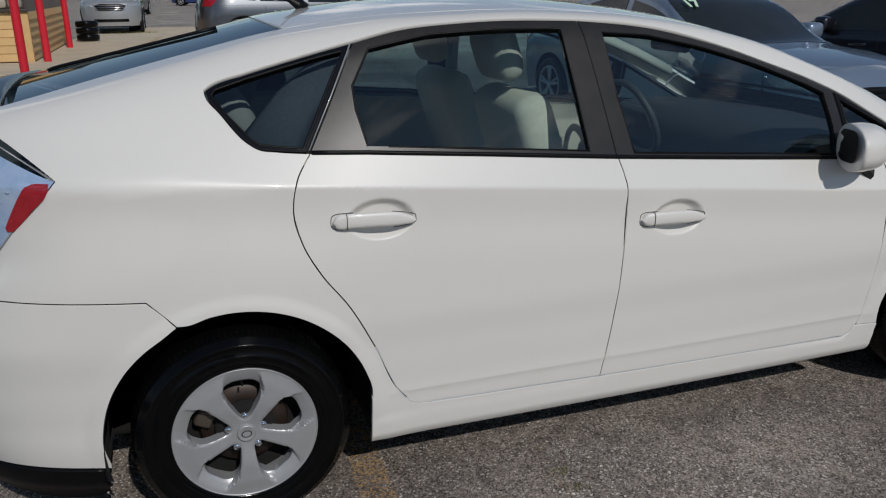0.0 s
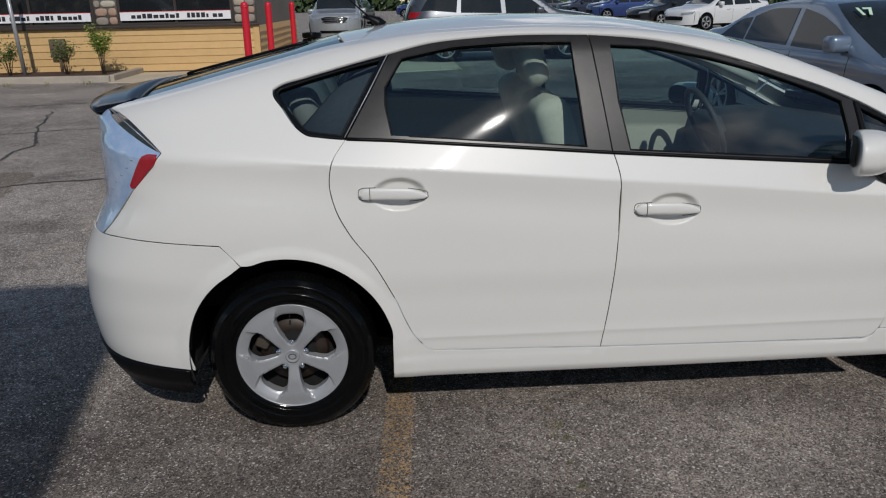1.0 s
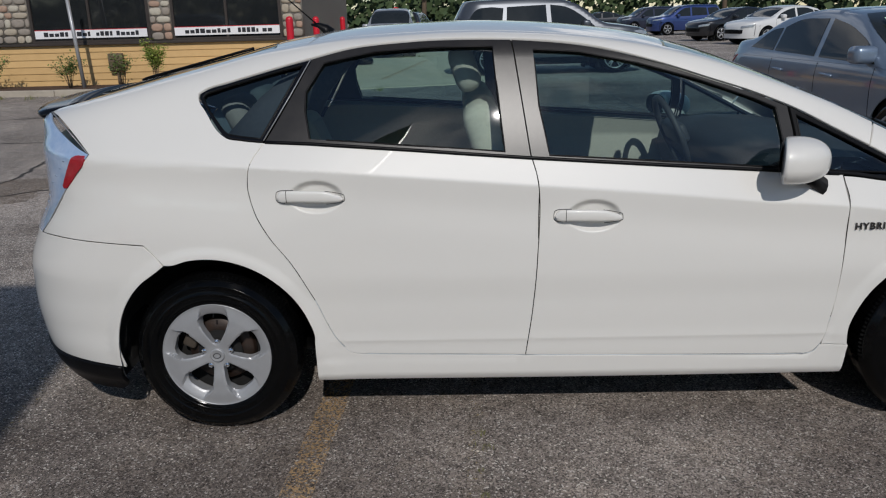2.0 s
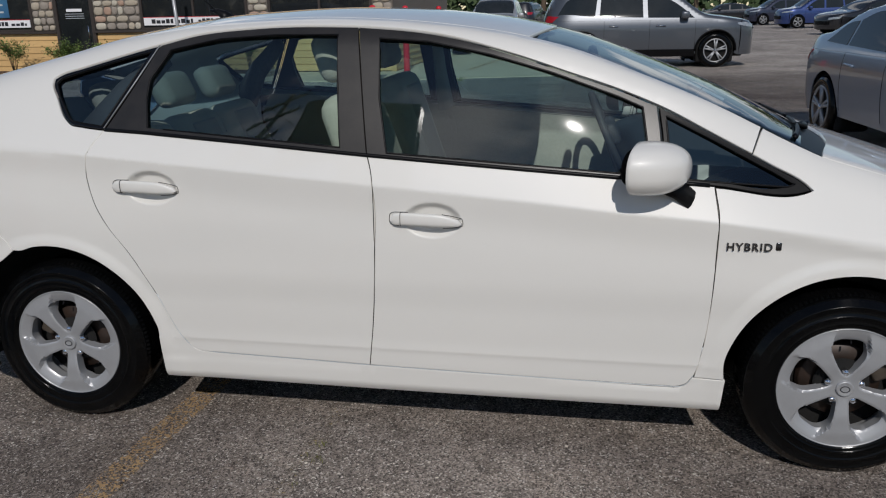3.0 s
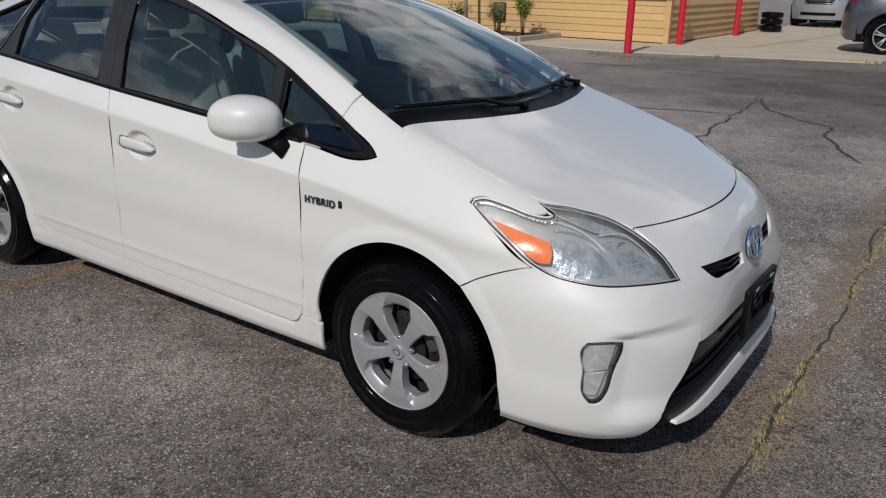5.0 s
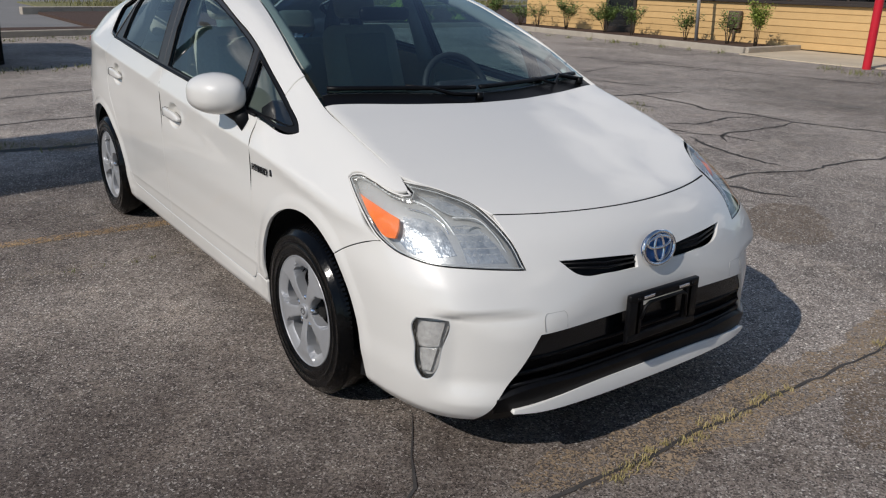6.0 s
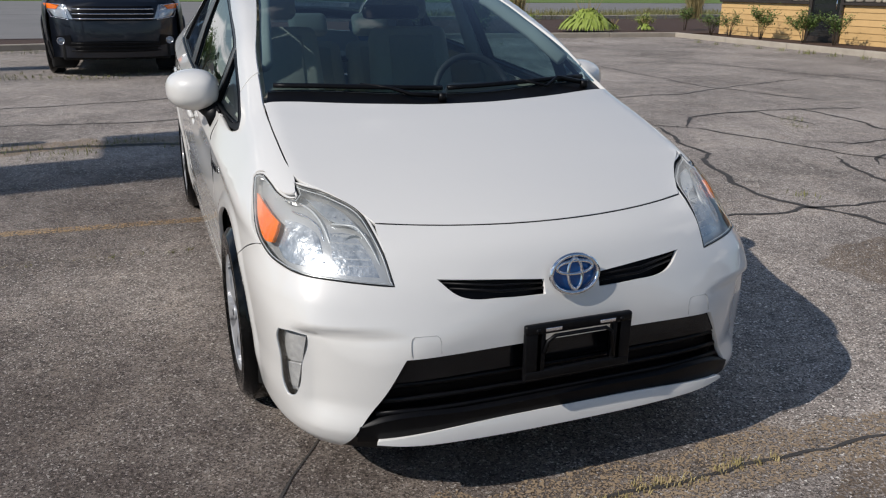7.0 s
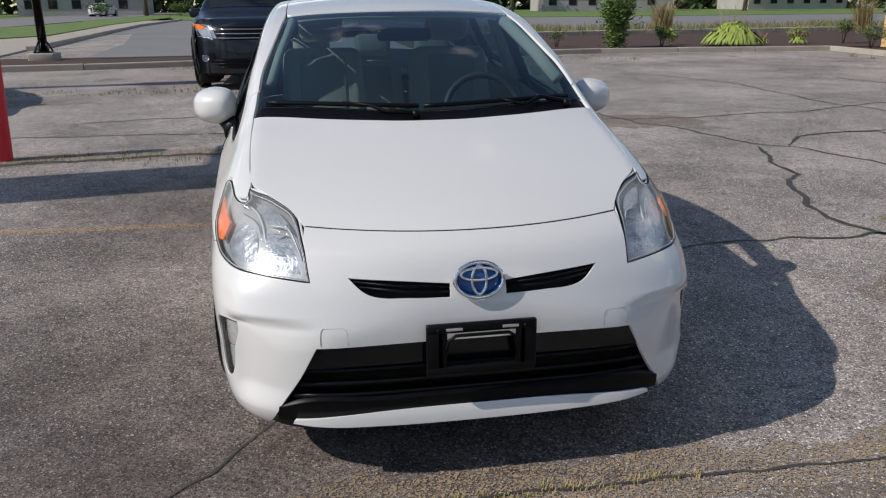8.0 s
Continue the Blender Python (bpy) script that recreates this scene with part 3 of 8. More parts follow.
for pts in ([(-6.6, 3.2), (-4.7, 3.57), (-4.5, 3.81), (-3.65, 3.98), (-3.17, 4.13), (-2.82, 4.45), (-2.44, 4.59), (-1.99, 4.68), (-0.6, 5.1)],
            [(-3.0, 4.11), (-2.54, 3.91), (-2.12, 3.73), (-1.65, 3.69), (-1.4, 3.4), (-0.96, 3.27), (-0.71, 3.08), (-0.34, 3.08), (0.08, 3.09), (0.8, 3.4)],
            [(0.09, 1.2), (0.08, 1.8), (0.06, 2.23), (0.04, 2.5), (0.13, 2.85), (0.11, 3.06), (0.4, 5.4), (0.25, 6.1), (0.19, 7.6), (0.07, 8.6)],
            [(-2.9, 4.4), (-3.45, 4.86), (-3.58, 5.35), (-3.65, 5.94), (-3.5, 7.6)],
            [(0.07, 8.59), (0.46, 7.49), (0.88, 7.07), (1.34, 6.69), (1.32, 6.24), (1.56, 5.66), (1.9, 4.9)],
            [(2.37, 15.9), (2.52, 12.8), (2.45, 9.74), (2.34, 7.67), (2.4, 6.6), (3.0, 5.6)],
            [(1.72, -0.62), (1.80, -0.72), (1.95, -0.75), (2.10, -0.82), (2.4, -1.1)],
            [(-9.5, 9.6), (-6.0, 10.4), (-3.0, 11.2), (1.0, 11.4)], [(-3.61, 5.29), (-3.59, 5.93), (-2.98, 5.89), (-2.54, 5.83)], [(-3.71, 6.65), (-2.91, 6.59), (-2.27, 6.41), (-1.64, 6.56), (-1.15, 6.51), (0.2, 6.9)], [(-1.9, 5.0), (-1.62, 5.37), (-1.68, 6.05), (-1.56, 6.46)], [(-1.2, 4.71), (-0.33, 4.26), (0.12, 4.27)], [(-0.83, 4.73), (-1.11, 5.23), (-1.09, 5.97), (-1.18, 6.54)], [(-5.0, 4.3), (-5.29, 5.41), (-5.27, 6.22), (-5.87, 7.66), (-6.4, 9.4)], [(-16.1, 10.95), (-13.4, 10.5), (-13.07, 11.44), (-13.27, 13.35)], [(-12.5, 6.0), (-9.0, 7.2), (-6.0, 7.0), (-4.0, 7.6)],
            [(-6.2, -3.4), (-6.6, -1.5), (-7.4, 1.0), (-8.5, 4.0)], [(-4.6, 0.3), (-6.0, 0.9), (-8.6, 0.7), (-12, 1.5)], [(-5.2, -4.0), (-5.0, -1.0), (-5.4, 1.8), (-5.0, 4.5)]):
    marking("asphalt_crack", "dark tar-filled crack in worn asphalt", pts, 0.012 if pts[0][1] == -0.62 else random.uniform(0.026, 0.046), CRACK, wobble=0.10)
marking("asphalt_crack", "open joint in asphalt with grit and moss", [(2.30, -1.6), (2.36, -0.3), (2.37, 0.4), (2.39, 1.3), (2.33, 2.6), (2.25, 4.4), (2.3, 6.0)], 0.014, CRACK, wobble=0.04)
marking("dirt_band", "gritty dirt along the joint", [(2.26, -0.6), (2.36, 0.2), (2.36, 1.2), (2.30, 2.4), (2.24, 4.2)], 0.26, DIRT, z=0.003, wobble=0.06)
marking("asphalt_crack", "open joint with weeds beside the bollard", [(-3.2, -4.6), (-3.6, -3.0), (-3.7, -1.6), (-3.5, 0.2)], 0.10, CRACK, wobble=0.10)
marking("dirt_band", "pale dirt along the joint", [(-3.4, -5.2), (-3.75, -3.0), (-3.8, -1.2), (-3.6, 0.5)], 0.5, DIRT, z=0.003, wobble=0.15)


def blot(x, y, r, mat, label, squash=0.6, turn=0.0):
    z = 0.0015 + 0.0004 * len([o for o in scene.objects if o.name.startswith("ground_stain")])
    v = [(x, y, z)]
    for k in range(28):
        a = 2 * math.pi * k / 28
        q = r * (1 + 0.45 * noise.noise((math.cos(a) * 1.7 + x, math.sin(a) * 1.7 + y, 0)))
        px, py = q * math.cos(a), q * squash * math.sin(a)
        v.append((x + px * math.cos(turn) - py * math.sin(turn), y + px * math.sin(turn) + py * math.cos(turn), z))
    tagged(mesh_from("ground_stain", v, [(0, k + 1, (k + 1) % 28 + 1) for k in range(28)], mat, smooth=False), label, "stain", kind="structure")


def film(x, y, rx, ry, label, turn=0.0):
    """A soft-edged dark film on the asphalt."""
    z = 0.0012 + 0.0003 * len([o for o in scene.objects if o.name.startswith("dark_film")])
    ob = mesh_from("dark_film", [(0, 0, 0)] + [(math.cos(2 * math.pi * k / 40), math.sin(2 * math.pi * k / 40), 0) for k in range(40)], [(0, k + 1, (k + 1) % 40 + 1) for k in range(40)], BAY, smooth=False)
    ob.matrix_basis = pose(x, y, z, 0, 0, turn) @ Matrix.Diagonal((rx, ry, 1, 1))
    return tagged(ob, label, "stain", kind="structure")


for k, (x, y) in enumerate(((-3.67, 2.32), (-4.28, 4.09), (-2.9, -0.5))):
    film(x, y, 0.34 + 0.05 * k, 0.24 + 0.03 * (k % 3), "soft dark oil stain on asphalt", k * 40)
# reaches under the car: real stain plus shade put into the ground colour
film(1.0, -0.9, 2.6, 2.3, "dark worn film over the parking bay, also deepening the hatchback's shade")
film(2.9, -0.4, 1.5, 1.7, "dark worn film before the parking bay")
film(2.6, 11.5, 8.0, 5.5, "old dark sealed strip across the lot")
film(4.0, 12.5, 7.0, 4.0, "old dark sealed strip across the lot")
film(3.4, 9.0, 6.0, 3.5, "old dark sealed strip across the lot")
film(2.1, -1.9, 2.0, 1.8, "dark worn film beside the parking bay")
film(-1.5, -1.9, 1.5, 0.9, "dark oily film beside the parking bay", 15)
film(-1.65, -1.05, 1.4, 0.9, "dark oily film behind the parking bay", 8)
for x, y, r in ((1.05, 2.75, 0.5), (2.75, 0.9, 0.4), (-5.0, 3.4, 0.9)):
    blot(x, y, r, SAND, "sandy worn patch on asphalt", 0.6, random.uniform(0, 3))


def blades(name, spots, n, height, mat, label, spread=0.1, width=0.004):
    """Thin grass blades round the given spots, as one mesh."""
    v, f = [], []
    for sx, sy, dens in spots:
        for _ in range(int(n * dens)):
            x, y = random.gauss(sx, spread * dens), random.gauss(sy, spread * dens)
            a, h = random.uniform(0, 2 * math.pi), height * random.uniform(0.35, 1.0)
            lean = random.uniform(0.1, 0.9) * h
            dx, dy = math.cos(a), math.sin(a)
            w = width * random.uniform(0.6, 1.3)
            k = len(v)
            v += [(x - dy * w, y + dx * w, 0), (x + dy * w, y - dx * w, 0), (x + dx * lean * 0.4 + dy * w * 0.7, y + dy * lean * 0.4 - dx * w * 0.7, h * 0.7), (x + dx * lean * 0.4 - dy * w * 0.7, y + dy * lean * 0.4 + dx * w * 0.7, h * 0.7), (x + dx * lean, y + dy * lean, h)]
            f += [(k, k + 1, k + 2, k + 3), (k + 3, k + 2, k + 4)]
    return tagged(mesh_from(name, v, f, mat, smooth=False), label, "weeds", kind="stuff")


spots = [(2.37 + random.gauss(0, 0.012), y, random.uniform(0.3, 1.0)) for y in np.arange(-0.3, 4.6, 0.07) if noise.noise((y * 1.3, 0.5, 0)) > -0.25]
blades("joint_weeds", spots, 70, 0.020, MOSS, "short yellow-green moss and grass in the joint", 0.020, 0.0018)
spots = [(-3.65 + random.gauss(0, 0.15), y, random.uniform(0.4, 1.2)) for y in np.arange(-4.6, -0.6, 0.22)] + [(-0.2, 3.32, 0.5), (-2.6, 5.6, 0.5), (-3.0, 5.9, 0.6)]
blades("bollard_weeds", spots, 55, 0.045, WEED, "sparse weeds growing along the cracked edge", 0.13, 0.003)
spots = [(-9.9 + random.gauss(0, 0.2), y, random.uniform(0.5, 1.5)) for y in np.arange(-5.5, 1.2, 0.45)] + [(-15.9 + random.gauss(0, 0.3), y, random.uniform(0.8, 2.0)) for y in np.arange(-9, 8, 0.6)]
blades("kerb_weeds", spots, 45, 0.05, WEED, "scrubby weeds along the kerb", 0.22, 0.006)
spots = [(-7.5 - k * 0.8, 13.8, random.uniform(0.2, 0.9)) for k in range(10)] + [(-3.5, 12.45, 1.0), (-4.3, 12.8, 0.6), (-2.2, 13.9, 0.5), (0.6, 15.0, 1.0), (-2.8, 28.6, 1.5), (-2.0, 28.7, 1.2)]
blades("pavement_weeds", spots, 60, 0.12, WEED, "small weeds along kerb and concrete edge", 0.18, 0.006)
spots = [(-0.37 + random.gauss(0, 0.015), y, random.uniform(0.2, 0.5)) for y in (-0.9, -1.0, -1.15, -1.3, -1.7)]
blades("line_weeds", spots, 30, 0.02, WEED, "tiny weeds in the faint line", 0.03, 0.002)
spots = [(random.uniform(-37, -29), random.uniform(5, 45), random.uniform(1, 3)) for _ in range(90)]
blades("verge_grass", spots, 60, 0.5, DRY_GRASS, "tall dry verge grass", 0.4, 0.012)


# ---- shrubs ----
def shrub(x, y, z, high, wide, leaves, mat, label, leaf=0.05, stems=7, upright=0.4, category="shrub"):
    """A sparse shrub: forking stems and many small folded leaves."""
    thing = tagged(new("shrub"), label, category)
    thing.matrix_basis = pose(x, y, z)
    bm = bmesh.new()
    tips = []
    for k in range(stems):
        a = 2 * math.pi * (k + random.random()) / stems
        r = wide * random.uniform(0.3, 1.0) * (1 - upright * 0.4)
        top = Vector((r * math.cos(a), r * math.sin(a), high * random.uniform(0.65, 1.0)))
        mid = Vector((top.x * 0.35, top.y * 0.35, top.z * 0.55))
        tube([(0.03 * math.cos(a), 0.03 * math.sin(a), 0), mid, top], [0.010, 0.007, 0.003], 5, bm)
        for _ in range(4):
            s = mid.lerp(top, random.uniform(0.0, 0.8))
            e = s + Vector((random.gauss(0, wide * 0.3), random.gauss(0, wide * 0.3), random.uniform(0.05, 0.3) * high))
            tube([s, e], [0.005, 0.002], 4, bm)
            tips += [(s, e), (mid, top)] + ([(Vector((top.x * 0.5, top.y * 0.5, 0.05)), mid)] if upright > 0.8 else [])
    part("stem", bm, TWIG, thing)
    v, f = [], []
    for _ in range(leaves):
        s, e = random.choice(tips)
        c = s.lerp(e, random.uniform(0.1, 1.05)) + Vector([random.gauss(0, leaf * 0.8) for _ in range(3)])
        d = Vector((random.gauss(0, 1), random.gauss(0, 1), random.uniform(-0.4, 0.9))).normalized()
        w = d.cross(Vector((random.random() - 0.5, random.random() - 0.5, 1))).normalized()
        up = d.cross(w)
        L = leaf * random.uniform(0.6, 1.3)
        k = len(v)
        v += [c, c + d * L * 0.5 + w * L * 0.28 + up * L * 0.06, c + d * L, c + d * L * 0.5 - w * L * 0.28 + up * L * 0.06]
        f += [(k, k + 1, k + 2), (k, k + 2, k + 3)]
    mesh_from("foliage", v, f, mat, thing, smooth=False)
    return thing


for x, y, h, w, n, mat in ((-7.45, 14.75, 1.05, 0.28, 900, LEAF_PALE), (-8.3, 14.85, 0.75, 0.28, 260, LEAF), (-9.6, 14.9, 0.72, 0.4, 380, LEAF), (-11.5, 15.0, 0.75, 0.45, 380, LEAF), (-12.5, 15.0, 0.85, 0.5, 900, LEAF), (-14.1, 15.0, 0.9, 0.42, 700, LEAF), (-15.4, 15.0, 0.7, 0.4, 260, LEAF), (-16.2, 15.0, 0.6, 0.45, 300, LEAF),
                           (-19.5, 7.2, 0.5, 0.3, 160, LEAF), (-19.0, 10.4, 0.6, 0.35, 500, LEAF), (-19.6, 11.0, 0.45, 0.3, 350, LEAF_PALE), (-19.5, 15.3, 0.5, 0.35, 420, LEAF_PALE), (-19.0, 16.6, 0.8, 0.45, 450, LEAF), (-18.5, 17.9, 0.5, 0.5, 420, LEAF), (-18.6, 19.5, 0.6, 0.5, 420, LEAF)):
    shrub(x * 1.017 - 0.1 if x > -17 else x, y + 0.75 if x > -17 else y, 0.09, h, w * 1.15, int(n * 1.9), mat, "sparse young green shrub in bark mulch" if mat is LEAF else "lime green upright shrub in bark mulch", leaf=0.065)
shrub(-18.6, 8.75, 0.1, 1.5, 0.75, 7000, LEAF_MID, "tall dense green perennial in bark mulch", leaf=0.11, stems=16, upright=0.9)


def leafy_clump(x, y, z, r, n, mat, label):
    """A mound of long arching leaves with pale flower stalks."""
    thing = tagged(new("hosta_plant"), label, "plant")
    thing.matrix_basis = pose(x, y, z)
    v, f = [], []
    for _ in range(n):
        a, far_ = random.uniform(0, 2 * math.pi), random.uniform(0.25, 1.0)
        reach, h = r * far_, r * (0.85 - 0.45 * far_) * random.uniform(0.8, 1.1)
        d, s = Vector((math.cos(a), math.sin(a), 0)), Vector((-math.sin(a), math.cos(a), 0))
        w = r * random.uniform(0.06, 0.11)
        k = len(v)
        for t, ww in ((0.0, 0.15), (0.35, 0.55), (0.65, 1.0), (0.85, 0.7), (1.0, 0.05)):
            c = d * reach * t + Vector((0, 0, h * math.sin(t * 2.95)))
            v += [c + s * w * ww, c - Vector((0, 0, w * 0.25 * ww)), c - s * w * ww]
        for q in range(4):
            b = k + 3 * q
            f += [(b, b + 1, b + 4, b + 3), (b + 1, b + 2, b + 5, b + 4)]
    mesh_from("foliage", v, f, mat, thing)
    bm = bmesh.new()
    for _ in range(14):
        a = random.uniform(0, 6.28)
        tube([(0, 0, 0.1), (r * 0.5 * math.cos(a), r * 0.5 * math.sin(a), r * random.uniform(1.0, 1.4))], [0.006, 0.004], 4, bm)
    part("flower_stalk", bm, STRAW, thing)


leafy_clump(-18.6, 12.5, 0.1, 1.0, 520, LEAF_PALE, "large lime-green hosta clump in mulch")
leafy_clump(-19.0, 15.0, 0.1, 0.35, 60, LEAF_PALE, "small yellow-green hosta in mulch")
leafy_clump(-19.2, 13.9, 0.1, 0.3, 40, LEAF_PALE, "small wilted hosta in mulch")
for x, y in ((-28.8, 14.9), (-28.8, 24.6)):
    tuft = blades("feather_grass", [(x, y, 1.0)], 420, 1.7, STRAW, "tall straw-coloured ornamental grass", 0.16, 0.012)
    tagged(tuft, category="grass")

tagged(prism("lawn", [(-33, -13.6), (-36, -12.3), (-58, -14.1), (-86, -14.4), (-108, -17.6), (-82, -19.2), (-60, -18.6), (-51, -19.4), (-38, -19.5), (-31, -17.8)], 0.0, 0.09, GRASS_GREEN), "bright mown grass beside the footpath", "lawn", kind="structure")
tagged(prism("road", [(-30, -20.0), (-150, -19.6), (-150, -31), (-30, -33)], -0.02, 0.064, ROAD), "pale grey side street", "road", kind="structure")

# ---- the shop ----
STONE_COLOURS = [material("fieldstone", c, 0.85, second=d, scale=9, amount=0.7, bump=0.4, bump_scale=40) for c, d in (((0.42, 0.36, 0.28), (0.30, 0.26, 0.20)), ((0.30, 0.26, 0.22), (0.22, 0.19, 0.16)), ((0.40, 0.27, 0.20), (0.30, 0.20, 0.15)), ((0.48, 0.44, 0.36), (0.36, 0.32, 0.26)))]
MORTAR = material("mortar", (0.20, 0.18, 0.155), 0.95, second=(0.15, 0.135, 0.12), scale=20, amount=0.7, bump=0.4)
SHOP_GLASS = material("dark_shop_glass", (0.012, 0.014, 0.016), 0.06, second=(0.02, 0.022, 0.024), scale=1.5, amount=0.6, coat=0.6)
SHOP_FRAME = material("bronze_frame", (0.035, 0.026, 0.022), 0.45, second=(0.05, 0.04, 0.033), scale=12, amount=0.6)
SIGN_WHITE = material("white_sign_vinyl", (0.80, 0.79, 0.80), 0.5, second=(0.72, 0.71, 0.72), scale=3, amount=0.5)
SIGN_INK = material("black_sign_print", (0.015, 0.015, 0.02), 0.5, second=(0.025, 0.025, 0.03), scale=9, amount=0.4)
SIGN_RED = material("red_sign_edge", (0.55, 0.02, 0.03), 0.5, second=(0.45, 0.02, 0.03), scale=9, amount=0.4)
WY = 15.8
before_shop = set(scene.objects)
wall = tagged(flat(part("wall_south", box(-16.7, -3.9, WY + 0.06, WY + 8.0, 0, 3.6), MORTAR)), "shop front with yellow lap siding below windows", "wall", kind="structure")
for k in range(6):
    z0, z1 = 0.04 + k * 0.184, 0.04 + (k + 1) * 0.184
    for x0, x1 in ((-11.95, -3.98), (-16.7, -13.1)):
        v = [(x0, WY + 0.058, z0), (x1, WY + 0.058, z0), (x1, WY + 0.010, z0), (x0, WY + 0.010, z0), (x0, WY + 0.006, z0 + 0.012), (x1, WY + 0.006, z0 + 0.012), (x1, WY + 0.024, z1 + 0.004), (x0, WY + 0.024, z1 + 0.004)]
        ob = mesh_from("siding_board", v, [(0, 1, 2, 3), (3, 2, 5, 4), (4, 5, 6, 7)], SIDING, wall, smooth=False)
    v = [(-3.9, WY + 0.02, z0), (-3.9, WY + 8.0, z0), (-3.862, WY + 8.0, z0), (-3.862, WY + 0.02, z0), (-3.852, WY + 0.02, z0 + 0.02), (-3.852, WY + 8.0, z0 + 0.02), (-3.89, WY + 8.0, z1 + 0.004), (-3.89, WY + 0.02, z1 + 0.004)]
    mesh_from("siding_board", v, [(0, 1, 2, 3), (3, 2, 5, 4), (4, 5, 6, 7)], SIDING, wall, smooth=False)
flat(part("corner_board", box(-3.99, -3.85, WY - 0.02, WY + 0.12, 0.0, 1.16, 0.008), SIDING, wall))
flat(part("ledge", box(-12.0, -3.84, WY - 0.07, WY + 0.06, 1.146, 1.215, 0.012), SHOP_FRAME, wall))
flat(part("ledge", box(-16.72, -13.1, WY - 0.07, WY + 0.06, 1.146, 1.215, 0.012), SHOP_FRAME, wall))
flat(part("upper_wall", box(-16.7, -3.9, WY - 0.01, WY + 0.058, 2.75, 3.6), SIDING, wall))
for x0, x1 in ((-7.66, -7.12), (-4.42, -3.9), (-11.95, -10.62), (-13.75, -13.1), (-16.7, -15.9)):
    col = part("stone_column", box(x0, x1, WY - 0.03, WY + 0.06, 1.215, 2.75), MORTAR, wall)
    z = 1.225
    while z < 2.74:
        h = random.uniform(0.15, 0.25)
        x = x0 + 0.01
        while x < x1 - 0.04:
            w = min(random.uniform(0.15, 0.36), x1 - 0.01 - x)
            w = x1 - 0.01 - x if x1 - 0.01 - x - w < 0.08 else w
            stone = bmesh.new()
            bmesh.ops.create_icosphere(stone, subdivisions=2, radius=1.0)
            lean_ = random.uniform(-0.3, 0.3)
            for v in stone.verts:
                a, b, c = (math.copysign(abs(q) ** 0.62, q) for q in v.co)
                v.co = Vector((x + w / 2 + (a + lean_ * c * 0.3) * w * 0.47, WY - 0.03 + b * 0.038, z + h / 2 + (c - lean_ * a * 0.25) * h * 0.46)) + Vector([random.gauss(0, 0.004) for _ in range(3)])
            part("stone", stone, random.choice(STONE_COLOURS), col)
            x += w
        z += h


def shop_window(x0, x1, label):
    w = tagged(new("window"), label, "window", kind="structure")
    for a, b, c, d in ((x0, x1, 1.215, 1.28), (x0, x1, 2.68, 2.75), (x0, x0 + 0.07, 1.28, 2.68), (x1 - 0.07, x1, 1.28, 2.68), ((x0 + x1) / 2 - 0.03, (x0 + x1) / 2 + 0.03, 1.28, 2.68)):
        flat(part("window_frame", box(a, b, WY - 0.05, WY + 0.055, c, d, 0.006), SHOP_FRAME, w))
    for a, b in ((x0 + 0.07, (x0 + x1) / 2 - 0.03), ((x0 + x1) / 2 + 0.03, x1 - 0.07)):
        flat(part("pane", box(a, b, WY + 0.0, WY + 0.02, 1.28, 2.68), SHOP_GLASS, w))
    return w


shop_window(-7.12, -4.42, "dark shop window with a sign strip along its foot")
shop_window(-10.62, -7.66, "dark shop window with a sign strip along its foot")
shop_window(-15.9, -13.75, "dark shop window beside the door")


def sign_strip(x0, x1, words, label):
    """A white strip with a red edge; the print is plain bars."""
    s = tagged(new("window_sign"), label, "sign")
    flat(part("board", box(x0, x1, WY - 0.075, WY - 0.055, 1.335, 1.555, 0.002), SIGN_WHITE, s))
    flat(part("red_edge", box(x0, x1, WY - 0.078, WY - 0.074, 1.545, 1.56), SIGN_RED, s))
    for a, b, low_, high_ in words:
        x = a
        while x < b - 0.02:
            w = random.uniform(0.07, 0.12)
            flat(part("print_bar", box(x, min(x + w, b), WY - 0.080, WY - 0.074, low_, high_ - random.choice((0, 0, 0.03))), SIGN_INK, s))
            x += w + 0.028
    return s


sign_strip(-7.06, -4.48, [(-6.8, -5.65, 1.385, 1.50), (-5.5, -5.0, 1.385, 1.505), (-4.9, -4.62, 1.385, 1.505)], "white window sign strip with dark print bars and red edge")
sign_strip(-10.52, -7.74, [(-10.3, -9.7, 1.385, 1.50), (-9.6, -9.15, 1.385, 1.50), (-9.0, -8.6, 1.385, 1.50), (-8.5, -7.95, 1.385, 1.50)], "white window sign strip with dark print bars")
sign_strip(-15.82, -13.82, [(-15.7, -14.9, 1.385, 1.50), (-14.8, -14.45, 1.385, 1.50), (-14.38, -13.92, 1.385, 1.48)], "white window sign strip with dark print bars")
poster = tagged(flat(part("window_poster", box(-15.3, -14.45, WY - 0.012, WY - 0.004, 1.62, 2.5), material("poster_blue", (0.03, 0.10, 0.20), 0.4, second=(0.05, 0.16, 0.28), scale=2.5, amount=0.8))), "blue printed poster hung inside the shop window", "poster")
for z in (1.75, 1.95, 2.15):
    flat(part("print_bar", box(-15.2, -14.6, WY - 0.016, WY - 0.011, z, z + 0.05), LAMP_GREY, poster))
door = tagged(new("door_1"), "dark glazed shop door in bronze frame", "door", kind="structure")
for a, b, c, d in ((-13.1, -13.0, 0.0, 2.75), (-12.05, -11.95, 0.0, 2.75), (-13.0, -12.05, 2.65, 2.75), (-13.0, -12.05, 0.02, 0.25)):
    flat(part("door_frame", box(a, b, WY - 0.05, WY + 0.058, c, d, 0.006), SHOP_FRAME, door))
flat(part("pane", box(-13.0, -12.05, WY + 0.0, WY + 0.02, 0.25, 2.65), SHOP_GLASS, door))
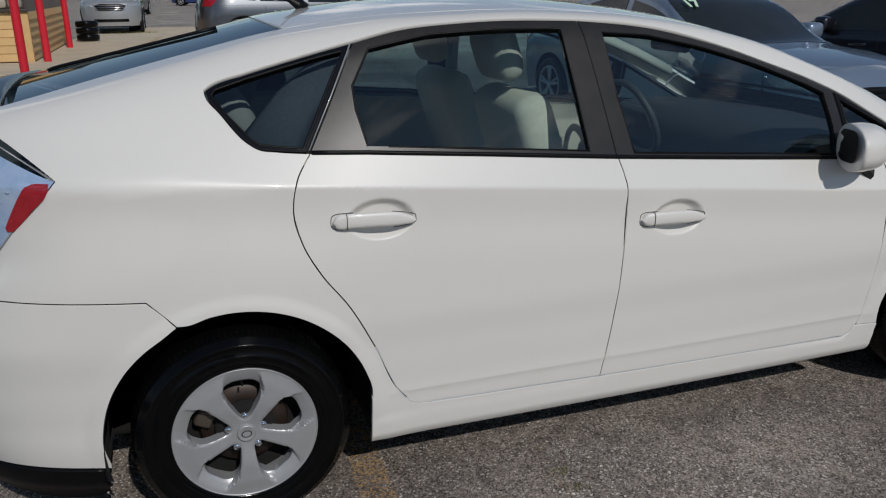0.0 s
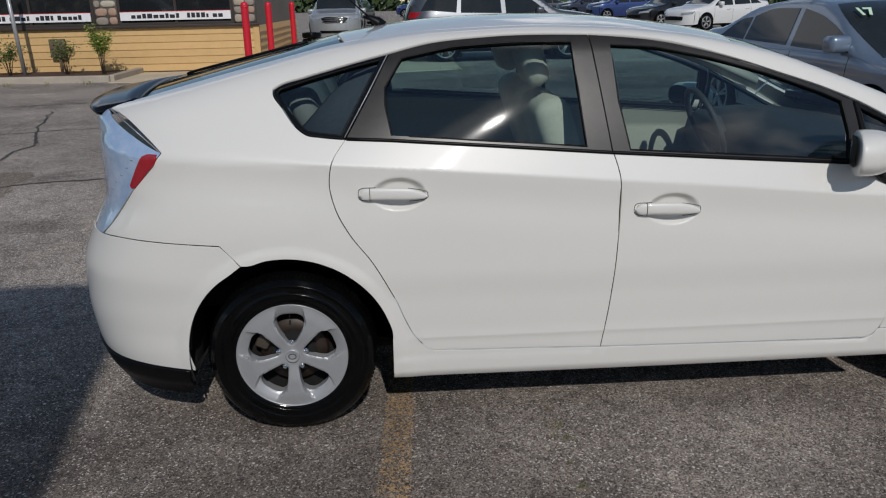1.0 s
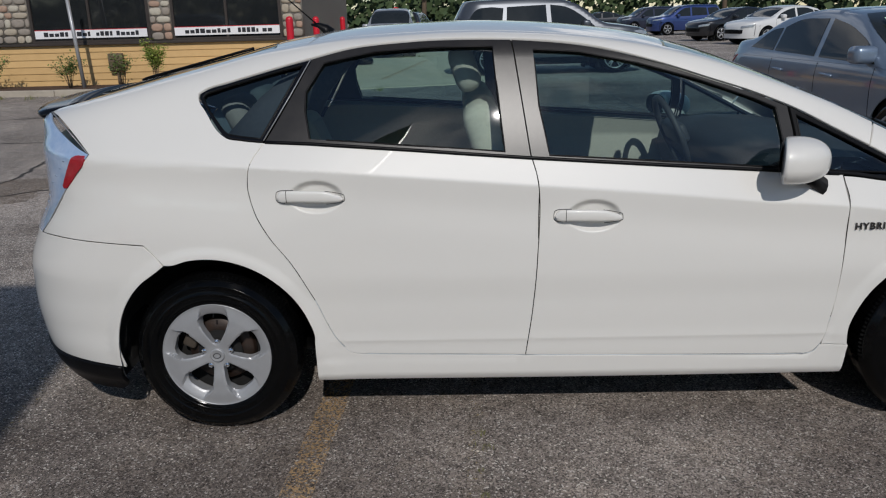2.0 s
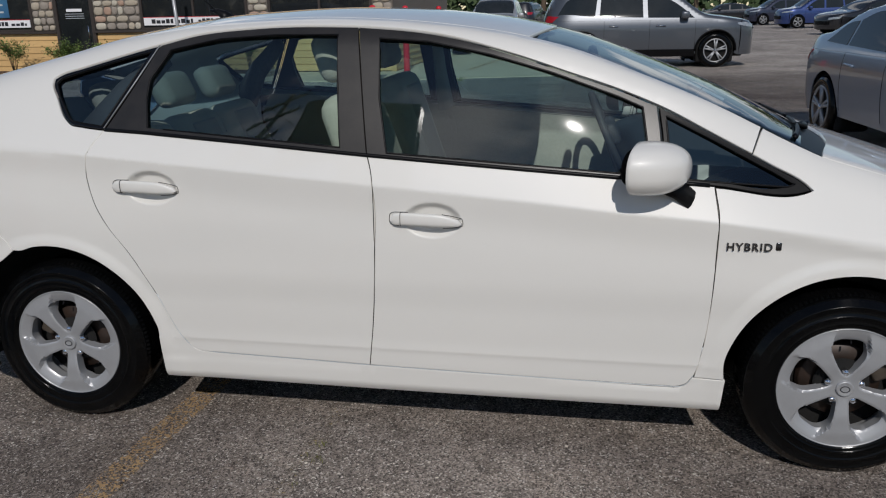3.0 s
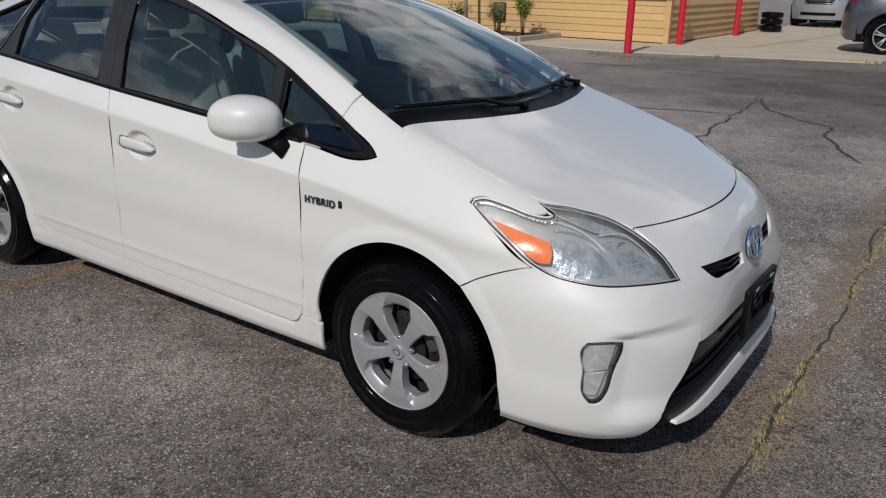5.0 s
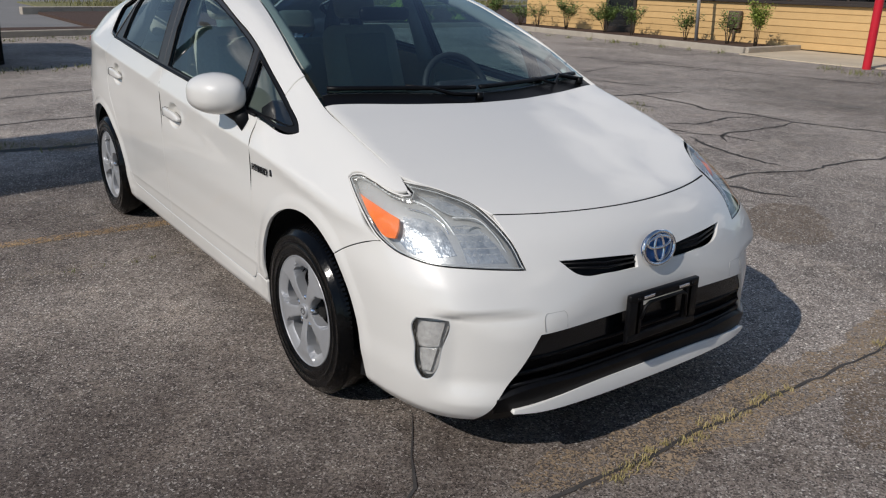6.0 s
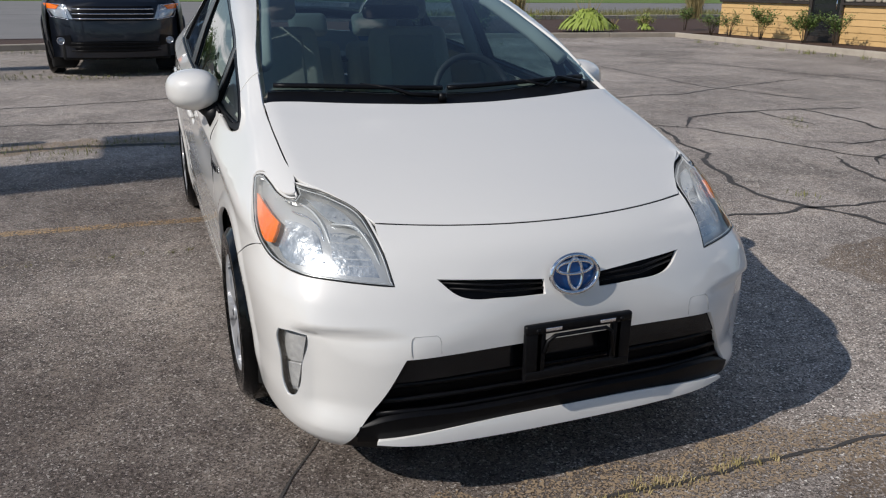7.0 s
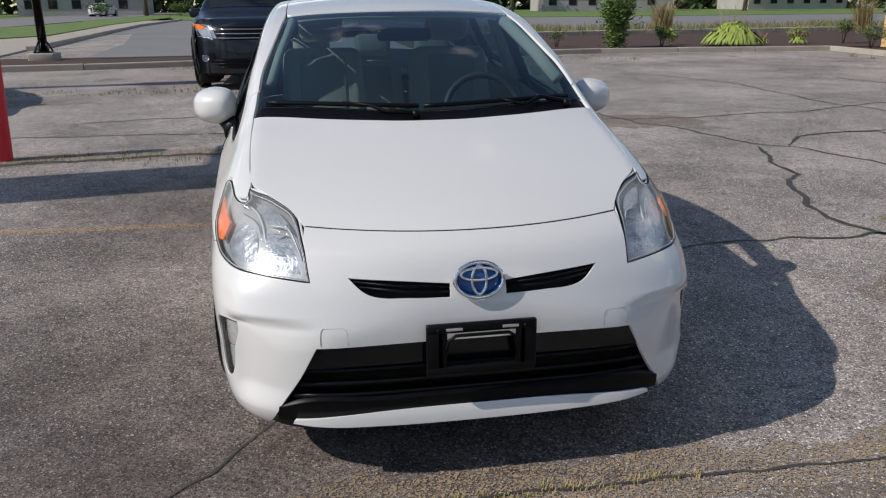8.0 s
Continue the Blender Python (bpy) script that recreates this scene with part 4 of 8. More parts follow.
flat(part("notice", box(-12.75, -12.3, WY - 0.006, WY - 0.001, 1.75, 1.83), SIGN_WHITE, door))
for z in (1.68, 1.62, 1.56):
    flat(part("notice_line", box(-12.8, -12.25, WY - 0.006, WY - 0.001, z, z + 0.015), LAMP_GREY, door))
part("door_pull", tube([(-12.12, WY - 0.09, 1.0), (-12.12, WY - 0.09, 1.35)], 0.014, 8), CHROME, door)
tagged(flat(part("ceiling", box(-16.8, -3.8, WY - 0.3, WY + 8.1, 3.6, 3.75), MORTAR)), "flat shop roof with a small overhang", "roof", kind="structure")
post = tagged(part("sign_post", tube([(-9.10, 14.9, 0.0), (-9.22, 14.9, 2.6)], 0.045, 10), ALLOY), "leaning grey steel post in the planter", "post")
meter = tagged(new("utility_box"), "brown utility box against the siding", "utility box")
part("box_body", box(-8.78, -8.42, WY - 0.14, WY - 0.02, 0.45, 0.92, 0.02), TWIG, meter)
part("conduit", tube([(-8.6, WY - 0.06, 0.0), (-8.6, WY - 0.06, 0.46)], 0.03, 8), TWIG, meter)


SHOP = Matrix.Translation((-0.29, 0.8, 0)) @ Matrix.Diagonal((1.017, 1, 0.93, 1))
for ob in [o for o in scene.objects if o not in before_shop and o.parent is None]:
    ob.matrix_basis = SHOP @ ob.matrix_basis


def bollard(x, y, r, h, lean=(0, 0), label="red painted steel bollard"):
    b = tagged(new("bollard"), label, "bollard", group="red bollards")
    b.matrix_basis = pose(x, y, 0)
    part("pipe", tube([(0, 0, -0.02), (lean[0], lean[1], h)], r, 20, cap=False), RED_PAINT, b)
    cap = lathe([(r, h), (r * 0.92, h + r * 0.35), (r * 0.6, h + r * 0.7), (0.001, h + r * 0.85)], "z", 20)
    bmesh.ops.translate(cap, verts=cap.verts, vec=(lean[0], lean[1], 0))
    part("cap", cap, RED_PAINT, b)
    part("collar", lathe([(r + 0.004, h - 0.05), (r + 0.006, h - 0.045), (r + 0.006, h - 0.03), (r + 0.001, h - 0.028)], "z", 20), RED_PAINT, b)
    return b


bollard(-3.98, 13.6, 0.078, 1.55)
bollard(-3.96, 16.68, 0.078, 1.55)
bollard(-3.95, 21.3, 0.078, 1.55, label="red painted steel bollard by the side wall")
bollard(-3.78, -3.42, 0.095, 1.12, (-0.06, 0.02), "red painted bollard among weeds, slightly leaning")
# tyre shapes added in place of an unidentified dark mass by the wall
rack = tagged(new("tyre_stack"), "black tyre shapes standing in for a dark mass by the side wall", "tyres")
for k in range(3):
    part("tyre", lathe([(0.18, 0.02 + 0.2 * k), (0.30, 0.02 + 0.2 * k), (0.33, 0.06 + 0.2 * k), (0.33, 0.16 + 0.2 * k), (0.30, 0.2 + 0.2 * k), (0.18, 0.2 + 0.2 * k)], "z", 24, closed=True), RUBBER, rack)
rack.matrix_basis = pose(-3.7, 24.2, 0.02)

# lamp post on its concrete foot
lamp_post = tagged(new("street_lamp"), "black lamp post on a concrete foot", "lamp post")
lamp_post.matrix_basis = pose(-17.6, -7.0, 0)
part("footing", box(-0.32, 0.32, -0.32, 0.32, 0, 0.28, 0.03), CONCRETE, lamp_post)
part("pole", tube([(0, 0, 0.28), (0, 0, 6.0)], 0.11, 16), GLOSS_BLACK, lamp_post)
part("base_plate", box(-0.2, 0.2, -0.2, 0.2, 0.28, 0.32, 0.01), GLOSS_BLACK, lamp_post)
for dx, dy in ((1, 1), (1, -1), (-1, 1), (-1, -1)):
    part("brace", tube([(0.17 * dx, 0.17 * dy, 0.31), (0.08 * dx, 0.08 * dy, 0.55)], 0.02, 6), GLOSS_BLACK, lamp_post)
part("lamp_head", box(-0.5, 0.15, -0.15, 0.15, 5.95, 6.1, 0.03), GLOSS_BLACK, lamp_post)

# roadside sign whose shadow falls behind the hatchback
pylon = tagged(new("pylon_sign"), "tall dark roadside sign on a broad post", "sign")
flat(part("post", box(-2.22, -1.22, -7.66, -7.36, 0, 6.0, 0.02), SHOP_FRAME, pylon))
flat(part("cabinet", box(-3.27, -1.22, -7.71, -7.31, 5.2, 6.9, 0.03), SHOP_FRAME, pylon))
flat(part("face", box(-3.17, -1.32, -7.73, -7.29, 5.3, 6.8), GLOSS_BLACK, pylon))

# utility pole by the street behind the lot
POLE_WOOD = material("weathered_pole_wood", (0.10, 0.075, 0.055), 0.9, second=(0.16, 0.13, 0.10), scale=20, amount=0.7, bump=0.3)
pole = tagged(new("utility_pole"), "weathered wooden utility pole with crossarms and cables", "utility pole")
pole.matrix_basis = pose(-9.7, -18.0, 0, 0, 2, 20) @ Matrix.Scale(1.16, 4)
part("mast", tube([(0, 0, 0), (0, 0, 14.6)], [0.19, 0.12], 12), POLE_WOOD, pole)
for z, half in ((14.1, 1.3), (13.0, 1.1), (11.6, 0.7)):
    arm_ = part("crossarm", box(-half, half, -0.07, 0.07, z - 0.07, z + 0.07, 0.01), POLE_WOOD, pole)
    for q in (-0.95, -0.5, 0.5, 0.95):
        part("insulator", tube([(q * half, 0, z + 0.05), (q * half, 0, z + 0.28)], [0.06, 0.04], 8), SHOP_FRAME, arm_)
part("transformer", lathe([(0.001, 10.3), (0.26, 10.32), (0.28, 10.4), (0.28, 11.1), (0.2, 11.2), (0.001, 11.22)], "z", 18), SHOP_FRAME, pole)
for q, z in ((-1.2, 14.4), (1.2, 14.4), (0.9, 13.3), (-0.3, 11.9)):
    part("cable", tube([(q, -4 * k, z - 0.9 + 0.9 * ((k - 4) / 4) ** 2) for k in range(9)], 0.02, 4), SHOP_FRAME, pole)

# distance
FAR_WALL = material("far_house_wall", (0.40, 0.38, 0.35), 0.9, second=(0.33, 0.31, 0.29), scale=0.6, amount=0.6)
FAR_ROOF = material("far_roof", (0.10, 0.09, 0.085), 0.9, second=(0.14, 0.13, 0.12), scale=1.0, amount=0.6)


def far_house(x, y, w, d, h, turn=0.0):
    hs = tagged(new("house"), "distant low grey house across the street", "house", group="houses across the street")
    hs.matrix_basis = pose(x, y, 0, 0, 0, turn)
    flat(part("wall", box(-d / 2, d / 2, -w / 2, w / 2, 0, h), FAR_WALL, hs))
    v = [(-d / 2 - 0.4, -w / 2 - 0.4, h), (d / 2 + 0.4, -w / 2 - 0.4, h), (d / 2 + 0.4, w / 2 + 0.4, h), (-d / 2 - 0.4, w / 2 + 0.4, h), (0, -w / 2 - 0.4, h + d * 0.3), (0, w / 2 + 0.4, h + d * 0.3)]
    mesh_from("roof", v, [(0, 1, 4), (2, 3, 5), (1, 2, 5, 4), (3, 0, 4, 5), (3, 2, 1, 0)], FAR_ROOF, hs, smooth=False)
    for k in range(int(w // 3)):
        yy = -w / 2 + 1.5 + 3 * k
        win = flat(part("window", box(d / 2 - 0.02, d / 2 + 0.04, yy - 0.6, yy + 0.6, 0.9, 2.1), SHOP_FRAME, hs))
        flat(part("pane", box(d / 2 + 0.03, d / 2 + 0.06, yy - 0.5, yy + 0.5, 1.0, 2.0), SHOP_GLASS, win))


for x, y, w in ((-118, -30, 16), (-120, -6, 14), (-122, 18, 15), (-116, 45, 20), (-120, 78, 18), (-118, -58, 16)):
    far_house(x, y, w, 9, 3.0, random.uniform(-8, 8))


def tree(x, y, high, spread, n=1500):
    t = tagged(new("tree"), "leafy green broadleaf tree in the distance", "tree", group="distant trees")
    t.matrix_basis = pose(x, y, 0)
    bm = tube([(0, 0, 0), (0.1, 0, high * 0.3), (0.05, 0.1, high * 0.6)], [0.28, 0.2, 0.1], 8)
    limbs = []
    for k in range(7):
        a = k * 0.9
        s, e = Vector((0.06, 0.03, high * random.uniform(0.25, 0.5))), Vector((math.cos(a) * spread * 0.7, math.sin(a) * spread * 0.7, high * random.uniform(0.5, 0.95)))
        tube([s, s.lerp(e, 0.5) + Vector((0, 0, 0.4)), e], [0.1, 0.06, 0.02], 5, bm)
        limbs.append((s, e))
    part("trunk", bm, TWIG, t)
    v, f = [], []
    for _ in range(n):
        s, e = random.choice(limbs)
        c = s.lerp(e, random.uniform(0.45, 1.1)) + Vector([random.gauss(0, spread * 0.16) for _ in range(3)])
        d = Vector([random.gauss(0, 1) for _ in range(3)]).normalized() * random.uniform(0.15, 0.35)
        w = d.orthogonal().normalized() * d.length * 0.6
        k = len(v)
        v += [c, c + d * 0.5 + w, c + d, c + d * 0.5 - w]
        f += [(k, k + 1, k + 2), (k, k + 2, k + 3)]
    mesh_from("crown", v, f, LEAF, t, smooth=False)
    return t


def far_woods():
    """Leafy belts all round the horizon, with an uneven skyline and gaps."""
    v, f = [], []
    for _ in range(36000):
        a = random.uniform(0, 2 * math.pi)
        r = 150 + 14 * noise.noise((math.cos(a) * 6, math.sin(a) * 6, 1.0)) + random.uniform(-7, 7)
        x, y = r * math.cos(a), r * math.sin(a)
        tall = 7.5 + 5.0 * noise.noise((x * 0.06, y * 0.06, 0.0)) + 3.0 * noise.noise((x * 0.25, y * 0.25, 4.0))
        z = max(0.2, tall) * random.random()
        d = Vector((random.gauss(0, 1), random.gauss(0, 1), random.gauss(0, 0.7))).normalized() * random.uniform(0.8, 1.9)
        w = d.orthogonal().normalized() * d.length * 0.6
        c, k = Vector((x, y, z)), len(v)
        v += [c - d * 0.5, c + w, c + d * 0.5, c - w]
        f.append((k, k + 1, k + 2, k + 3))
    return tagged(mesh_from("far_woods", v, f, WOODS, smooth=False), "dark green belt of distant trees", "trees", kind="stuff")


far_woods()
first = tree(-105, -20, 9, 3.6)
for x, y, s in ((-108, 8, 1.1), (-112, 30, 0.9), (-100, 60, 1.2), (-110, -44, 1.0), (-95, -62, 0.9), (-20, 70, 1.0), (-4, 82, 1.2), (12, 88, 1.0), (28, 84, 1.1), (44, 80, 1.0), (60, 70, 1.2)):
    c = copy_thing(first, pose(x, y, 0, 0, 0, x * 7 % 360))
    c.scale = (s, s, s)
for x, y in ((-9, -34), (4, -38), (16, -36), (30, -33), (-24, -32), (-40, -28), (42, -20)):
    copy_thing(first, pose(x, y, 0, 0, 0, y * 11 % 360))
for x, y in ((-98, -24), (-99, -15), (-97, -36), (-100, 2), (-102, 22)):
    shrub(x, y, 0, 1.6, 2.2, 700, LEAF, "distant round green hedge bush", leaf=0.28, stems=9)


# ---- the hatchback's outer surface as a field: negative inside ----
def tab(x, xs, vs):
    """A smooth curve through a short table (monotone cubic)."""
    x, xs, vs = np.asarray(x, float), np.array(xs, float), np.array(vs, float)
    d = np.diff(vs) / np.diff(xs)
    m = np.concatenate([[d[0]], np.where(d[:-1] * d[1:] > 0, 2 * d[:-1] * d[1:] / np.where(d[:-1] + d[1:] == 0, 1, d[:-1] + d[1:]), 0), [d[-1]]])
    i = np.clip(np.searchsorted(xs, x) - 1, 0, len(xs) - 2)
    h = xs[i + 1] - xs[i]
    t = np.clip((x - xs[i]) / h, 0, 1)
    return ((1 + 2 * t) * (1 - t) ** 2 * vs[i] + t * (1 - t) ** 2 * h * m[i] + t * t * (3 - 2 * t) * vs[i + 1] + t * t * (t - 1) * h * m[i + 1])


def smax(a, b, k):
    h = np.clip(0.5 + 0.5 * (a - b) / k, 0, 1)
    return b * (1 - h) + a * h + k * h * (1 - h)


def step(a, b, x):
    t = np.clip((x - a) / (b - a), 0, 1)
    return t * t * (3 - 2 * t)


def crease_z(x):
    return tab(x, [-2.2, -1.75, -1.14, -0.17, 0.3, 0.66, 0.92, 1.18, 1.42, 1.7, 2.3], [1.07, 1.055, 1.01, 0.925, 0.885, 0.85, 0.832, 0.803, 0.768, 0.737, 0.71])


def half_width(x, z):
    zc = crease_z(x)
    body = tab(x, [-2.3, -1.8, -1.3, -0.8, 0.0, 0.9, 1.4, 2.3], [0.955, 0.965, 0.985, 0.998, 1.0, 0.995, 0.985, 0.98])
    low = 0.849 * body - 0.020 * np.clip((0.64 - z) / 0.36, 0, 2) ** 2
    low = low - 0.0055 * np.exp(-((z - zc + 0.085) / 0.075) ** 2) + 0.018 * step(-0.75, -1.3, x) * step(0.0, 0.30, zc - z) - 0.006 * step(0.62, 0.50, z) * step(0.30, 0.40, z)
    low = low - 0.005 * (1 - np.exp(-np.clip(0.355 - z, 0, 1) / 0.014)) * step(-1.0, -0.85, x) * step(1.02, 0.95, x) + 0.006 * step(0.270, 0.258, z) * step(-1.0, -0.9, x) * step(1.02, 0.95, x) - 0.03 * step(0.215, 0.15, z)
    low = low - 0.003 * np.exp(-((z - zc + 0.045) / 0.034) ** 2) * step(0.95, 1.15, x) * step(1.85, 1.6, x)
    plan = tab(x, [-2.3, -1.9, -1.37, -0.9, -0.3, 0.3, 0.75, 1.2, 1.6, 2.3], [0.86, 0.885, 0.928, 0.975, 1.0, 1.0, 0.992, 0.957, 0.95, 0.93])
    up = 0.851 * body - (0.39 + 5.0 * (1 - plan)) * (z - zc) - 0.17 * np.clip(z - zc - 0.12, 0, 1) ** 2
    k = 0.0025 + 0.016 * step(0.9, 1.6, x) + 0.06 * step(1.7, 1.95, x) + 0.022 * step(-1.12, -1.6, x)
    w = -smax(-low, -up, k)
    for hub in (-1.35, 1.35):
        r = np.hypot(x - hub, z - 0.31)
        w = w + 0.007 * step(0.432, 0.388, r) * step(0.2, 0.4, z)
    return w


def top_z(x, y):
    y = np.abs(y)
    bow = tab(x, [-2.3, -1.6, -0.8, 0.0, 0.5, 1.2, 1.7, 1.95, 2.3], [0.10, 0.05, 0.0, 0.08, 0.14, 0.10, 0.10, 0.22, 0.30])
    xe = x + bow * y * y
    zc = tab(xe, [-2.5, -2.26, -1.9, -1.4, -1.11, -0.78, -0.41, -0.11, 0.2, 0.46, 0.75, 1.0, 1.13, 1.236, 1.32, 1.5, 1.78, 2.05, 2.14, 2.2, 2.26, 2.4],
             [1.09, 1.165, 1.252, 1.37, 1.436, 1.477, 1.49, 1.478, 1.445, 1.39, 1.29, 1.19, 1.13, 1.075, 1.033, 0.975, 0.885, 0.79, 0.74, 0.68, 0.58, 0.35])
    crown = tab(x, [-2.3, -1.0, 0.2, 0.6, 1.1, 1.4, 2.3], [0.14, 0.13, 0.11, 0.08, 0.07, 0.03, 0.05])
    return zc - crown * y * y


def nose_norm(x, y, z, w):
    xn = tab(z, [0.10, 0.17, 0.25, 0.40, 0.50, 0.60, 0.66, 0.72, 0.80, 1.0, 1.2], [2.15, 2.195, 2.225, 2.235, 2.232, 2.215, 2.20, 2.19, 2.15, 2.1, 2.0])
    xr = tab(z, [0.10, 0.2, 0.30, 0.45, 0.60, 0.75, 0.90, 1.10, 1.2, 1.5], [2.14, 2.185, 2.22, 2.240, 2.23, 2.17, 2.10, 2.10, 2.15, 2.3])
    pf = tab(z, [0.1, 0.3, 0.5, 0.60, 0.70, 0.8, 1.2], [4.3, 4.8, 4.8, 4.3, 3.3, 3.0, 2.7])
    p = np.where(x > 0, pf, 3.3)
    far = np.where(x > 0, xn, xr) - 1.35
    a = np.clip(np.abs(x) - 1.35, 0, None) / far
    return (a ** p + (np.abs(y) / w) ** p) ** (1 / p)


def hatch_field(x, y, z):
    w = half_width(x, z)
    side = (nose_norm(x, y, z, w) - 1) * w
    top = (z - top_z(x, y)) * 0.8
    k = tab(x, [-2.3, -1.5, -0.5, 0.4, 0.8, 1.2, 1.5, 1.9, 2.3], [0.05, 0.06, 0.06, 0.035, 0.03, 0.05, 0.065, 0.062, 0.055])
    return smax(side, top, k)


FIELD = [hatch_field]


def field(x, y, z):
    return FIELD[0](x, y, z)


def normal_at(p):
    h = 0.004
    g = np.stack([field(p[:, 0] + h, p[:, 1], p[:, 2]) - field(p[:, 0] - h, p[:, 1], p[:, 2]),
                  field(p[:, 0], p[:, 1] + h, p[:, 2]) - field(p[:, 0], p[:, 1] - h, p[:, 2]),
                  field(p[:, 0], p[:, 1], p[:, 2] + h) - field(p[:, 0], p[:, 1], p[:, 2] - h)], 1)
    return g / (np.linalg.norm(g, axis=1)[:, None] + 1e-9)


def meet(start, way, far):
    """Where rays first enter the field, from far along the way."""
    start, way = np.asarray(start, float), np.asarray(way, float)
    n = 48
    lo, hi = np.zeros(len(start)), np.full(len(start), far)
    found = np.zeros(len(start), bool)
    prev = np.zeros(len(start))
    for k in range(1, n + 1):
        d = far * k / n
        q = start + way * d
        f = field(q[:, 0], q[:, 1], q[:, 2])
        new_hit = (f < 0) & ~found
        lo[new_hit], hi[new_hit] = far * (k - 1) / n, d
        found |= new_hit
    for _ in range(16):
        m = (lo + hi) / 2
        q = start + way * m[:, None]
        f = field(q[:, 0], q[:, 1], q[:, 2])
        hi, lo = np.where(f < 0, m, hi), np.where(f < 0, lo, m)
    return start + way * hi[:, None]


def on_side(*pts):
    """Points of the right flank from (x, z)."""
    p = np.array(pts, float)
    return meet(np.stack([p[:, 0], np.full(len(p), -1.0), p[:, 1]], 1), np.array([[0.0, 1, 0]]).repeat(len(p), 0), 0.95)


def on_top(*pts):
    """Points of the upper surface from (x, y)."""
    p = np.array(pts, float)
    return meet(np.stack([p[:, 0], p[:, 1], np.full(len(p), 1.6)], 1), np.array([[0.0, 0, -1]]).repeat(len(p), 0), 1.2)


def on_front(*pts, back=False):
    """Points of the nose from (y, z), or of the tail."""
    p = np.array(pts, float)
    s = -1.0 if back else 1.0
    return meet(np.stack([np.full(len(p), 2.4 * s), p[:, 0], p[:, 1]], 1), np.array([[-s, 0.0, 0]]).repeat(len(p), 0), 1.4)


AXIS_Z, AXIS_X = 0.55, 1.0


def to_flat(p, mode):
    p = np.asarray(p, float)
    if mode == "long":
        return np.stack([p[:, 0], 0.8 * np.arctan2(-p[:, 1], p[:, 2] - AXIS_Z)], 1)
    s = 1.0 if mode == "nose" else -1.0
    return np.stack([1.1 * np.arctan2(p[:, 1], s * p[:, 0] - AXIS_X), p[:, 2]], 1)


def to_body(q, mode):
    q = np.asarray(q, float)
    if mode == "long":
        a = q[:, 1] / 0.8
        way = np.stack([0 * a, -np.sin(a), np.cos(a)], 1)
        axis = np.stack([q[:, 0], 0 * a, 0 * a + AXIS_Z], 1)
    else:
        s = 1.0 if mode == "nose" else -1.0
        a = q[:, 0] / 1.1
        way = np.stack([s * np.cos(a), np.sin(a), 0 * a], 1)
        axis = np.stack([0 * a + s * AXIS_X, 0 * a, q[:, 1]], 1)
    far = 1.35
    return meet(axis + way * far, -way, far - 0.08)


def shrink(poly, d):
    """Moves a closed outline inwards by d."""
    p = np.asarray(poly)
    t = np.roll(p, -1, 0) - np.roll(p, 1, 0)
    t /= np.linalg.norm(t, axis=1)[:, None] + 1e-12
    area = 0.5 * np.sum(p[:, 0] * np.roll(p[:, 1], -1) - np.roll(p[:, 0], -1) * p[:, 1])
    nrm = np.stack([-t[:, 1], t[:, 0]], 1) * (1 if area > 0 else -1)
    return p + nrm * d


